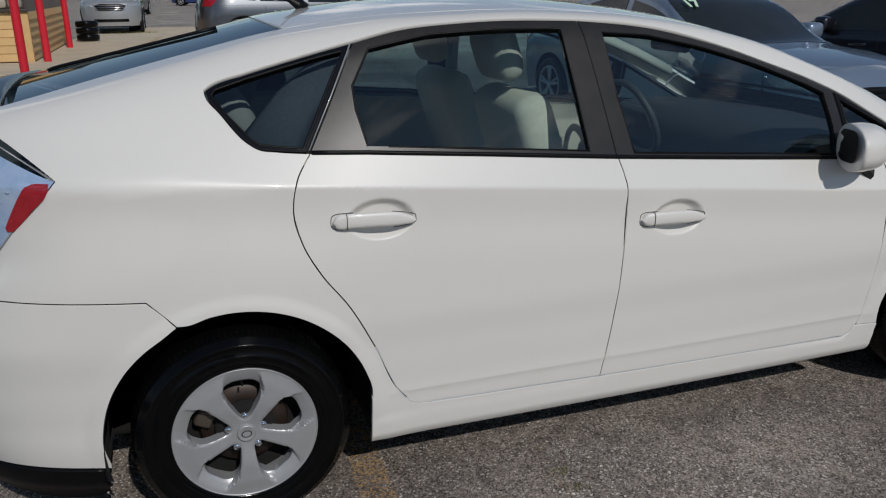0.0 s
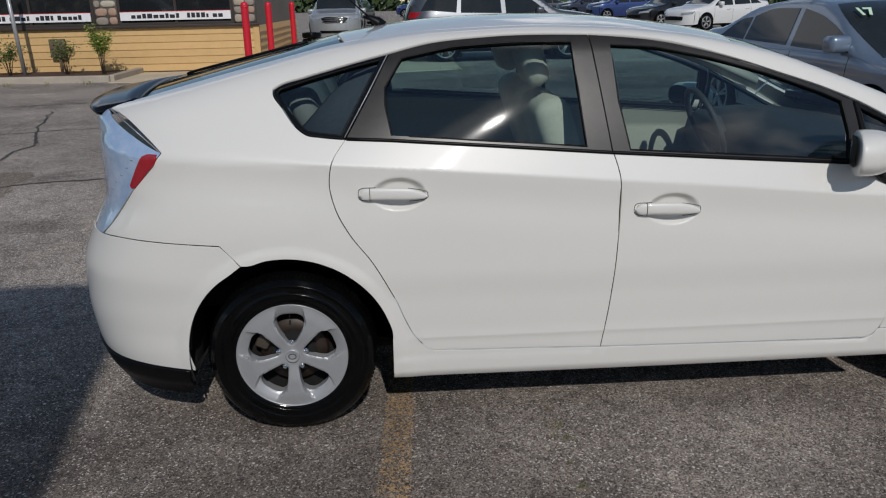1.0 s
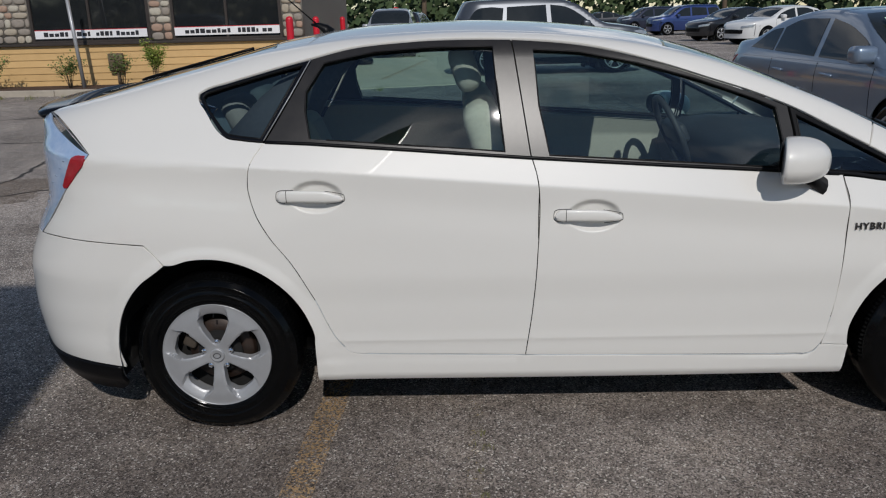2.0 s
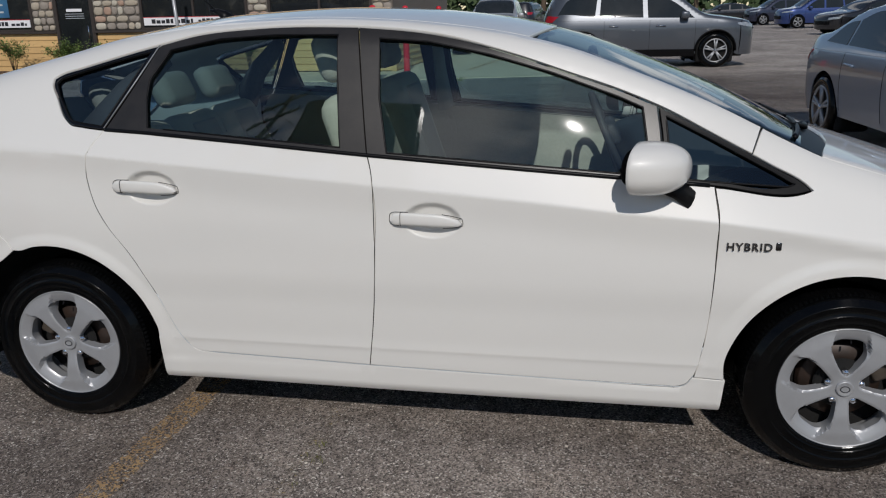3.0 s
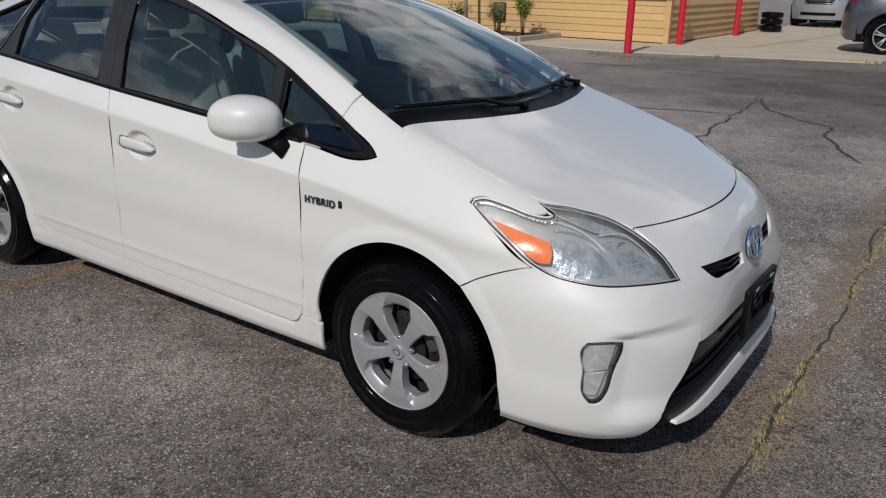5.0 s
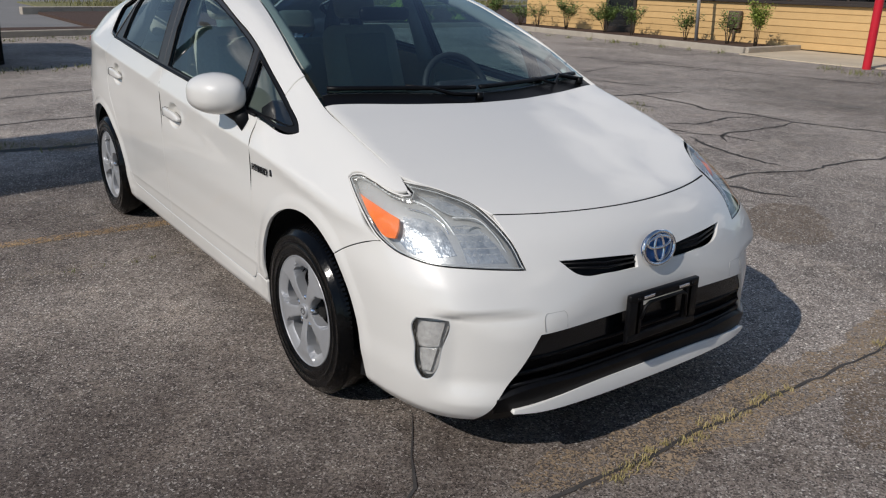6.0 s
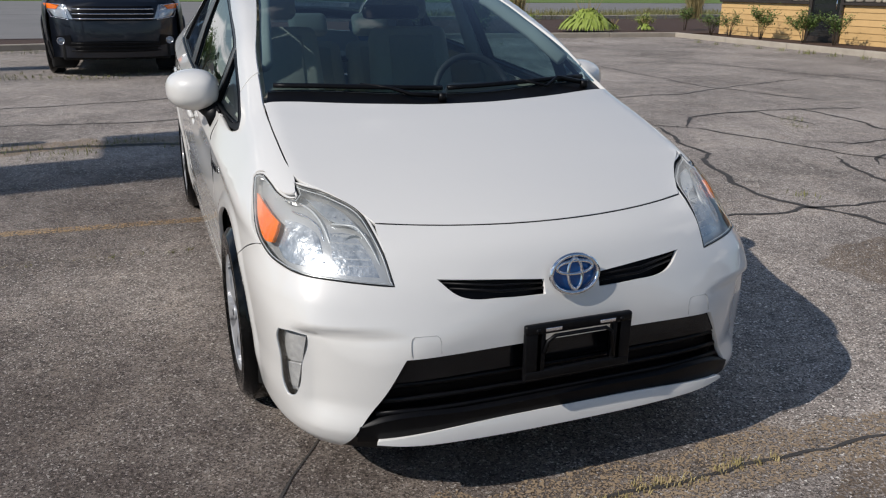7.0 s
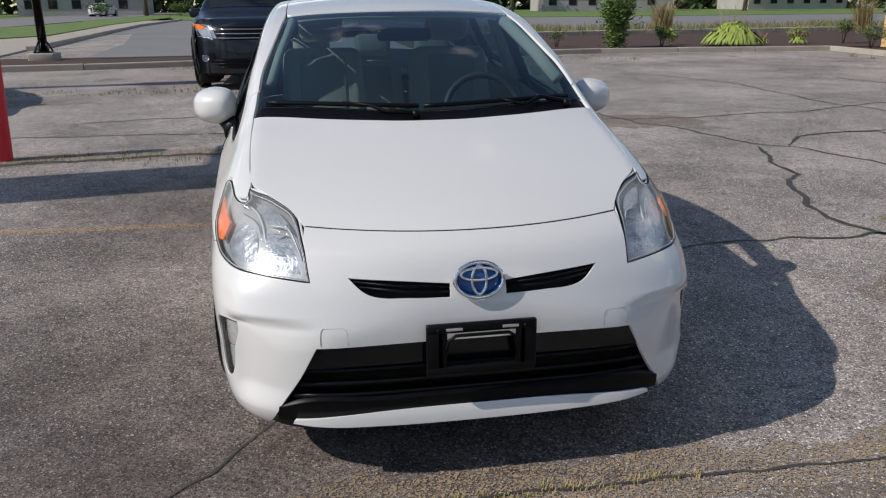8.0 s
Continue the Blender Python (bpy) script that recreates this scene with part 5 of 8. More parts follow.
def panel(name, pts, mode, mat, parent, label="", space=0.024, holes=(), gap=0.0019, lift=0.0, thick=0.014, relief=None, mirror=False, corner=38.0, fine=None, lines=None):
    """A sheet of the body's skin inside an outline of points on it, with its edges turned in. Holes are outlines too."""
    ring = shrink(smooth_outline(to_flat(pts, mode), space * 0.6, corner), gap)
    cut = [smooth_outline(to_flat(h, mode), space * 0.5, corner) for h in holes]
    vs, fs = fill(ring, cut, space, fine if fine is None else to_flat(on_side(fine), mode)[0], None if lines is None else to_flat(on_side(*lines), mode))
    p = to_body(vs, mode)
    nrm = normal_at(p)
    if relief is not None:
        d = relief(p)
        p = p + nrm * d[:, None]
        h = 0.004
        tx = np.cross(nrm, np.array([[0.0, 0, 1.0]]))
        tx /= np.linalg.norm(tx, axis=1)[:, None] + 1e-9
        ty = np.cross(nrm, tx)
        gx = (relief(p + tx * h) - relief(p - tx * h)) / (2 * h)
        gy = (relief(p + ty * h) - relief(p - ty * h)) / (2 * h)
        nrm = nrm - tx * gx[:, None] - ty * gy[:, None]
        nrm /= np.linalg.norm(nrm, axis=1)[:, None]
    p = p + nrm * lift
    # faces look outwards
    a, b, c = p[fs[:, 0]], p[fs[:, 1]], p[fs[:, 2]]
    flip = (np.cross(b - a, c - a) * nrm[fs[:, 0]]).sum(1) < 0
    fs = np.where(flip[:, None], fs[:, ::-1], fs)
    count = {}
    for f in fs:
        for i, j in ((f[0], f[1]), (f[1], f[2]), (f[2], f[0])):
            count[(i, j)] = count.get((i, j), 0) + 1
    rim = [(i, j) for (i, j) in count if (j, i) not in count]
    ids = sorted({i for e in rim for i in e})
    at = {v: k for k, v in enumerate(ids)}
    n0, n1 = len(p), len(ids)
    verts = np.concatenate([p, p[ids], p[ids] - nrm[ids] * thick])
    out = np.zeros((n1, 3))
    for i, j in rim:
        o = np.cross(p[j] - p[i], nrm[i])
        o /= np.linalg.norm(o) + 1e-9
        out[at[i]] += o
        out[at[j]] += o
    out /= np.linalg.norm(out, axis=1)[:, None] + 1e-9
    normals = np.concatenate([nrm, (nrm[ids] + out) * 0.7, out])
    faces = [tuple(f) for f in fs] + [(n0 + at[j], n0 + at[i], n0 + n1 + at[i], n0 + n1 + at[j]) for i, j in rim]
    made = []
    for s in ((1, -1) if mirror else (1,)):
        v = verts * np.array([1, s, 1])
        f = faces if s == 1 else [q[::-1] for q in faces]
        ob = mesh_from(name, v, f, mat, parent, label)
        ob.data.normals_split_custom_set_from_vertices([tuple(q) for q in normals * np.array([1, s, 1])])
        made.append(ob)
    return made[0] if not mirror else made


def P3(*pts):
    return np.array(pts, float)


def row(*groups):
    return np.concatenate([np.atleast_2d(g) for g in groups])


def smooth_line(pts, n):
    """n points on a soft curve through the given ones."""
    p = np.asarray(pts, float)
    u = np.linspace(0, 1, len(p))
    t = np.linspace(0, 1, n)
    return np.stack([tab(t, u, p[:, k]) for k in range(3)], 1)


def mirrored(pts):
    """The outline's left half after its right half, for sheets across the car's middle."""
    p = np.asarray(pts, float)
    q = p[::-1] * np.array([1, -1, 1])
    return np.concatenate([p, q])


# ---- the white hatchback ----
car = tagged(new("hatchback_car"), "pearl white five-door hybrid hatchback parked on worn asphalt", "car")

DOOR_TOP_R = [(-1.115, 1.096), (-0.96, 1.088), (-0.6, 1.06), (-0.1745, 1.0235)]
DOOR_TOP_F = [(-0.1735, 1.0235), (0.29, 0.988), (0.663, 0.96), (0.915, 0.940)]
B_SEAM = [(-0.160, 0.975), (-0.152, 0.921), (-0.155, 0.682), (-0.172, 0.46), (-0.195, 0.287)]
R_SEAM = [(-0.45, 0.294), (-0.74, 0.3005), (-0.785, 0.302), (-0.85, 0.315), (-0.889, 0.357), (-0.965, 0.523), (-1.04, 0.667), (-1.114, 0.772), (-1.158, 0.862), (-1.175, 0.953), (-1.160, 1.03)]
F_SEAM = [(0.93, 0.833), (0.929, 0.658), (0.914, 0.421), (0.889, 0.31), (0.868, 0.283), (0.846, 0.274), (0.81, 0.2735), (0.6, 0.275), (0.3, 0.279), (0.05, 0.283)]
RAIL = [(1.028, 1.032), (0.912, 1.091), (0.74, 1.177), (0.64, 1.217), (0.448, 1.281), (0.248, 1.345), (0.038, 1.398), (-0.2, 1.425), (-0.31, 1.43), (-0.6, 1.428), (-0.806, 1.41), (-0.95, 1.377)]
QUARTER_WIN = [(-1.05, 1.353), (-1.16, 1.325), (-1.26, 1.299), (-1.35, 1.273), (-1.368, 1.262), (-1.367, 1.248), (-1.335, 1.203), (-1.272, 1.128), (-1.25, 1.114), (-1.2, 1.105)]
ARCH_R = [(-1.35 - 0.378 * math.cos(radians(a)), 0.312 + 0.378 * math.sin(radians(a))) for a in range(-10, 180, 10)]
ARCH_F = [(1.35 - 0.372 * math.cos(radians(a)), 0.308 + 0.372 * math.sin(radians(a))) for a in range(-10, 190, 10)]
TAIL_EDGE = [(-2.028, 0.756), (-1.985, 0.797), (-1.87, 0.935), (-1.79, 1.015), (-1.748, 1.066)]
SEAM_F = [(1.59, 0.601), (1.64, 0.6325), (1.696, 0.660), (1.75, 0.682), (1.805, 0.6985)]
HEADLIGHT = P3((1.571, -0.755, 0.841), (1.613, -0.760, 0.811), (1.69, -0.761, 0.760), (1.763, -0.757, 0.709), (1.823, -0.740, 0.682), (1.888, -0.711, 0.670), (2.018, -0.608, 0.662),
               (2.108, -0.482, 0.650), (2.055, -0.497, 0.725), (1.953, -0.52, 0.791), (1.84, -0.588, 0.834), (1.735, -0.665, 0.857), (1.788, -0.662, 0.832), (1.791, -0.667, 0.826), (1.775, -0.684, 0.823), (1.733, -0.703, 0.829), (1.662, -0.722, 0.848), (1.59, -0.738, 0.857), (1.575, -0.748, 0.852))


def seam_reveal(cx, cz):
    """The hollow behind a door handle."""
    def relief(p):
        e = ((p[:, 0] - cx - 0.020) / 0.100) ** 2 + ((p[:, 2] - cz - 0.004) / 0.060) ** 2
        return -0.020 * step(1.0, 0.36, e)
    return relief


def fold_lines(x0, x1, low=True):
    """Points along the sharp folds of the flank, so that the sheet bends there."""
    xs = np.arange(x0, x1, 0.012)
    pts = [(x, float(crease_z(x)) + d) for d in (-0.004, 0.0, 0.004, 0.009, 0.013, 0.018) for x in xs]
    return pts + ([(x, 0.355 + d) for d in (0.004, 0.0, -0.005, -0.012, -0.022) for x in xs if -0.87 < x < 0.9] if low else [])


HANDLES = {"rear": (-0.955, 0.905), "front": (0.022, 0.818)}
panel("rear_door", row(on_side(*DOOR_TOP_R), on_side(*B_SEAM), on_side(*R_SEAM)), "long", PEARL, car, gap=0.0019, relief=seam_reveal(*HANDLES["rear"]), fine=HANDLES["rear"], space=0.014, lines=fold_lines(-1.15, -0.16), mirror=True)
panel("front_door", row(on_side(*DOOR_TOP_F), on_side(*F_SEAM), on_side(*B_SEAM[::-1])), "long", PEARL, car, gap=0.0019, relief=seam_reveal(*HANDLES["front"]), fine=HANDLES["front"], space=0.014, lines=fold_lines(-0.16, 0.93), mirror=True)
panel("sill", row(on_side((-0.978, 0.36), (-0.889, 0.352), (-0.85, 0.311), (-0.785, 0.298), (-0.74, 0.2965), (-0.45, 0.290), (-0.195, 0.283), (0.05, 0.279), (0.3, 0.275), (0.6, 0.271), (0.81, 0.2695), (0.848, 0.270), (0.872, 0.279), (0.889, 0.306), (0.992, 0.306), (0.985, 0.188), (0.0, 0.185), (-0.98, 0.188))),
      "long", PEARL, car, gap=0.001, mirror=True)
body_side = row(on_side(*RAIL), on_side(*QUARTER_WIN), on_side(*DOOR_TOP_R[:1]), on_side(*R_SEAM[::-1][:-2]), on_side((-0.978, 0.36)),
                on_side(*[q for q in ARCH_R[::-1] if q[1] > 0.37 and q[0] > -1.5]), on_side((-1.503, 0.668), (-1.572, 0.742), (-1.68, 0.748), (-1.78, 0.753), (-1.87, 0.757), (-1.95, 0.759), (-2.0, 0.757)), on_side(*TAIL_EDGE),
                on_top((-1.99, -0.515), (-1.86, -0.51), (-1.575, -0.47), (-1.25, -0.455), (-1.12, -0.46), (-0.6, -0.515), (0.0, -0.545), (0.36, -0.555), (0.42, -0.562), (0.75, -0.615), (1.06, -0.662)))
panel("body_side", body_side, "long", PEARL, car, mirror=True, space=0.02, lines=fold_lines(-1.72, -1.17, False) + [(-1.35 + q * math.cos(a), 0.31 + q * math.sin(a)) for q in (0.392, 0.402, 0.412, 0.422, 0.432) for a in np.linspace(0.6, 2.0, 42)])
panel("fender", row(on_side((1.03, 1.03)), P3((1.064, -0.664, 1.10)), on_top((1.16, -0.672), (1.25, -0.6800), (1.41, -0.6838), (1.527, -0.6828), (1.63, -0.6798), (1.732, -0.671)),
                    HEADLIGHT[[12, 13, 14, 15, 16, 17, 18, 0, 1, 2, 3]], on_side(*SEAM_F[::-1]),
                    on_side(*[q for q in ARCH_F[::-1] if q[0] < 1.57 and q[1] > 0.32]), on_side((0.988, 0.309), (0.895, 0.309)), on_side(*F_SEAM[:3][::-1]), on_side((0.918, 0.936)), on_side((1.19, 0.921), (1.207, 0.927), (1.19, 0.943), (1.084, 1.001))),
      "long", PEARL, car, mirror=True, space=0.018, lines=fold_lines(0.94, 1.74, False) + [(1.35 + q * math.cos(a), 0.31 + q * math.sin(a)) for q in (0.392, 0.402, 0.412, 0.422, 0.432) for a in np.linspace(0.9, 2.6, 50)])
panel("roof", mirrored(on_top((0.40, 0.0), (0.37, -0.30), (0.335, -0.50), (0.325, -0.546), (0.0, -0.541), (-0.6, -0.511), (-1.12, -0.456), (-1.15, -0.25), (-1.165, 0.0))), "long", PEARL, car, space=0.03, corner=50)
panel("hood", mirrored(on_top((1.385, 0.0), (1.37, -0.2), (1.315, -0.45), (1.262, -0.62), (1.245, -0.679), (1.41, -0.683), (1.527, -0.682), (1.63, -0.679), (1.734, -0.6702), (1.84, -0.588), (1.953, -0.52), (1.984, -0.505), *[(2.0855 - 0.40 * y * y, -y) for y in (0.42, 0.34, 0.26, 0.18, 0.09, 0.0)])), "long", PEARL, car, space=0.02, gap=0.0013)
panel("windshield", mirrored(on_top((0.41, 0.0), (0.385, -0.30), (0.35, -0.50), (0.35, -0.543), (0.42, -0.556), (0.75, -0.608), (1.06, -0.653), (1.185, -0.665), (1.24, -0.45), (1.295, -0.2), (1.31, 0.0))), "long", SCREEN_GLASS, car, space=0.04, gap=0.003, lift=-0.004, thick=0.005).visible_shadow = False
panel("hatch_glass", mirrored(on_top((-1.165, 0.0), (-1.155, -0.25), (-1.13, -0.448), (-1.25, -0.447), (-1.575, -0.462), (-1.86, -0.50), (-1.88, -0.25), (-1.885, 0.0))), "long", DARK_GLASS, car, space=0.04, gap=0.003, lift=-0.003, thick=0.005)

# bumpers
GRILLE_SLOT = on_front((-0.385, 0.664), (-0.20, 0.652), (-0.085, 0.642), (-0.085, 0.602), (-0.20, 0.606), (-0.335, 0.622))
SLOT_LEFT = GRILLE_SLOT[::-1] * np.array([1, -1, 1])
LOW_OPEN = mirrored(on_front((0.0, 0.472), (-0.25, 0.472), (-0.487, 0.467), (-0.545, 0.36), (-0.60, 0.262), (-0.585, 0.24), (-0.3, 0.248), (0.0, 0.25)))
FOG = P3((1.958, -0.772, 0.495), (1.970, -0.767, 0.513), (2.020, -0.742, 0.522), (2.056, -0.718, 0.518), (2.058, -0.717, 0.510), (2.042, -0.728, 0.424), (2.026, -0.736, 0.345), (2.012, -0.742, 0.322), (2.000, -0.748, 0.315), (1.985, -0.756, 0.315), (1.970, -0.763, 0.334), (1.962, -0.768, 0.42))
FOG_LEFT = FOG[::-1] * np.array([1, -1, 1])


def fog_dish(p):
    """How far the skin falls back beside the fog lamps."""
    y = np.abs(p[:, 1])
    return -0.034 * step(0.775, 0.700, y) * step(0.44, 0.70, y)


def fog_scoop(p):
    """The dished facet of the bumper between fog lamp and lower opening."""
    z = p[:, 2]
    return fog_dish(p) * step(0.548, 0.522, z) * step(0.24, 0.33, z)


bump_half = row(on_side(*[q for q in ARCH_F[::-1] if q[0] > 1.6 and q[1] > 0.19]), on_side(*SEAM_F), HEADLIGHT[[4, 5, 6, 7, 8]], on_top((1.985, -0.505), *[(2.0865 - 0.40 * y * y, -y) for y in (0.42, 0.34, 0.26, 0.18, 0.09, 0.0)]))
bump_low = row(on_front((0.0, 0.472), (-0.25, 0.472), (-0.487, 0.467), (-0.545, 0.36), (-0.598, 0.278), (-0.625, 0.224), (-0.645, 0.184)), on_side((1.99, 0.172), (1.86, 0.169), (1.712, 0.174)))
panel("front_bumper", mirrored(row(bump_low, bump_half)), "nose", PEARL, car, space=0.016, holes=(GRILLE_SLOT, SLOT_LEFT, FOG, FOG_LEFT), relief=fog_scoop, thick=0.014)
rear_half = row(on_front((0.0, 0.30), (-0.5, 0.29), back=True), on_side((-2.06, 0.272), (-1.9, 0.262), (-1.716, 0.25)), on_side(*[q for q in ARCH_R if q[0] < -1.51 and q[1] > 0.27]), on_side((-1.504, 0.666), (-1.573, 0.740), (-1.68, 0.7465), (-1.78, 0.7515), (-1.87, 0.7555), (-1.95, 0.7575), (-2.02, 0.755)), on_front((-0.57, 0.755), (-0.3, 0.74), (0.0, 0.74), back=True))
panel("rear_bumper", mirrored(rear_half), "tail", PEARL, car, space=0.022, thick=0.008)
panel("rear_valance", mirrored(row(on_front((0.0, 0.16), (-0.5, 0.15), back=True), on_side((-2.02, 0.15), (-1.9, 0.135), (-1.76, 0.135), (-1.735, 0.16), (-1.735, 0.25), (-1.9, 0.259), (-2.06, 0.269)), on_front((-0.5, 0.287), (0.0, 0.297), back=True))), "tail", BLACK_TRIM, car, space=0.03, lift=0.008)
panel("hatch_lower", mirrored(on_front((0.0, 0.745), (-0.3, 0.745), (-0.55, 0.77), (-0.555, 1.0), (-0.52, 1.08), (-0.3, 1.09), (0.0, 1.09), back=True)), "tail", PEARL, car, space=0.03)

# side windows: frames with real openings, and panes set into them
GLASS_R = [(-0.953, 1.106), (-0.972, 1.2), (-0.972, 1.262), (-0.91, 1.358), (-0.725, 1.393), (-0.518, 1.404), (-0.302, 1.402), (-0.288, 1.24), (-0.268, 1.05), (-0.6, 1.078)]
GLASS_F = [(-0.160, 1.388), (0.003, 1.376), (0.21, 1.333), (0.417, 1.274), (0.623, 1.201), (0.695, 1.17), (0.712, 1.06), (0.702, 0.972), (0.62, 0.978), (0.289, 1.004), (-0.112, 1.034), (-0.145, 1.2)]
GLASS_T = [(0.766, 1.145), (0.912, 1.073), (1.03, 1.012), (1.10, 0.976), (1.155, 0.945), (1.13, 0.938), (0.92, 0.953), (0.772, 0.966), (0.776, 1.06)]
GLASS_Q = [(-0.986, 1.353), (-1.06, 1.337), (-1.16, 1.312), (-1.26, 1.286), (-1.342, 1.262), (-1.352, 1.249), (-1.323, 1.205), (-1.264, 1.138), (-1.246, 1.126), (-1.2, 1.118), (-1.128, 1.110)]
FRAME_R = [(-0.952, 1.373), (-0.806, 1.406), (-0.6, 1.424), (-0.31, 1.426), (-0.237, 1.424), (-0.2085, 1.24), (-0.1775, 1.0265), (-0.6, 1.063), (-1.113, 1.099)]
FRAME_F = [(-0.234, 1.4235), (-0.2, 1.421), (0.038, 1.394), (0.248, 1.341), (0.448, 1.277), (0.64, 1.213), (0.738, 1.173), (0.752, 1.06), (0.74, 0.957), (0.29, 0.991), (-0.1755, 1.0265), (-0.2065, 1.24)]
FRAME_T = [(0.746, 1.170), (0.912, 1.087), (1.028, 1.028), (1.084, 0.997), (1.185, 0.942), (1.2, 0.928), (1.185, 0.924), (0.916, 0.943), (0.75, 0.956), (0.76, 1.06)]
FRAME_Q = [(-0.962, 1.370), (-1.05, 1.350), (-1.16, 1.322), (-1.26, 1.296), (-1.347, 1.271), (-1.364, 1.261), (-1.363, 1.249), (-1.332, 1.205), (-1.27, 1.131), (-1.249, 1.118), (-1.2, 1.109), (-1.122, 1.101)]
for nm, outline, hole, mat, tint in (("rear_door_frame", FRAME_R, GLASS_R, DULL_FRAME, GLASS), ("front_door_frame", FRAME_F, GLASS_F, DULL_FRAME, GLASS),
                                     ("corner_window_frame", FRAME_T, GLASS_T, BLACK_TRIM, GLASS), ("quarter_window_frame", FRAME_Q, GLASS_Q, GLOSS_BLACK, DARK_GLASS)):
    frames = panel(nm, on_side(*outline), "long", mat, car, holes=(on_side(*hole),), lift=-0.003, gap=0.0015, thick=0.025, mirror=True, space=0.016, corner=30)
    panes = panel("pane", on_side(*hole), "long", tint, car, lift=-0.012, gap=-0.004, thick=0.003, mirror=True, space=0.04, corner=30)
    for f, g in zip(frames, panes):
        g.parent = f
        g.visible_shadow = False
    rim = on_side(*hole)
    rim = np.concatenate([rim, rim[:1]])
    line = np.concatenate([np.linspace(p, q, 7)[:-1] for p, q in zip(rim, rim[1:])])
    line = line - normal_at(line) * 0.004
    for s, f in zip((1, -1), frames):
        part("window_seal", tube([tuple(p * np.array([1, s, 1])) for p in line], 0.0036, 6, cap=False), BLACK_TRIM, f)
for s in (1, -1):
    for pts in ([(-1.116, 1.103), (-1.03, 1.245), (-0.957, 1.372)],):
        q = on_side(*pts) * np.array([1, s, 1])
        part("window_trim", tube(q, 0.0022, 6), ALLOY, car)
    strip = on_side(*[(x, float(np.interp(x, [-1.115, -0.96, -0.6, -0.18, 0.29, 0.663, 0.915], [1.098, 1.09, 1.062, 1.026, 0.99, 0.962, 0.942]))) for x in np.linspace(-1.11, 0.9, 40)]) * np.array([1, s, 1])
    part("belt_moulding", tube(strip, 0.007, 6), BLACK_TRIM, car)

# dark inner skins close the gaps between the sheets
for nm, outline in (("door_card", row(on_side(*DOOR_TOP_R), on_side(*B_SEAM), on_side(*R_SEAM))), ("door_card", row(on_side(*DOOR_TOP_F), on_side(*F_SEAM), on_side(*B_SEAM[::-1])))):
    panel(nm, outline, "long", TAUPE, car, lift=-0.075, gap=-0.012, thick=0.004, mirror=True, space=0.06)
seams = row(on_side((-1.2, 1.09), (-0.18, 1.015), (0.95, 0.93), (0.95, 0.3), (0.85, 0.24), (0.5, 0.24), (0.0, 0.24), (-0.5, 0.24), (-0.8, 0.24), (-0.9, 0.3), (-1.06, 0.62), (-1.2, 0.86)))
panel("inner_skin", seams, "long", LINER, car, lift=-0.055, thick=0.002, mirror=True, space=0.06)
panel("inner_nose", mirrored(row(on_front((0.0, 0.20), (-0.4, 0.20)), on_side((1.8, 0.2), (1.74, 0.45), (1.66, 0.62), (1.66, 0.70)), on_front((-0.5, 0.66), (0.0, 0.70)))), "nose", LINER, car, lift=-0.075, thick=0.002, space=0.05)

# cowl, wipers
panel("cowl", mirrored(on_top((1.29, 0.0), (1.275, -0.2), (1.22, -0.45), (1.165, -0.655), (1.25, -0.675), (1.325, -0.45), (1.38, -0.2), (1.395, 0.0))), "long", BLACK_TRIM, car, lift=-0.012, thick=0.03, space=0.03)
def glass_foot(y):
    return 1.31 - 0.29 * y * y


for y0, y1 in ((-0.63, -0.04), (-0.02, 0.60)):
    ys = np.linspace(y0, y1, 14)
    blade = on_top(*[(glass_foot(y) - 0.014 - 0.016 * math.cos(3 * (y - (y0 + y1) / 2)), y) for y in ys]) + np.array([0.0, 0, 0.005])
    wiper = part("wiper", tube(blade, 0.0065, 6, flatten=1.5), BLACK_TRIM, car)
    arm = on_top((glass_foot(y1) + 0.03, y1 - 0.02), (glass_foot(y1) + 0.01, y1 - 0.13), (glass_foot((y0 + y1) / 2) - 0.005, (y0 + y1) / 2 + 0.1), (glass_foot((y0 + y1) / 2) - 0.04, (y0 + y1) / 2)) + np.array([0.0, 0, 0.008])
    part("wiper_arm", tube(arm, [0.010, 0.008, 0.006, 0.004], 6), BLACK_TRIM, wiper)
    part("wiper_pivot", tube([tuple(arm[0] - np.array([0, 0, 0.02])), tuple(arm[0] + np.array([0, 0, 0.008]))], 0.016, 10), BLACK_TRIM, wiper)

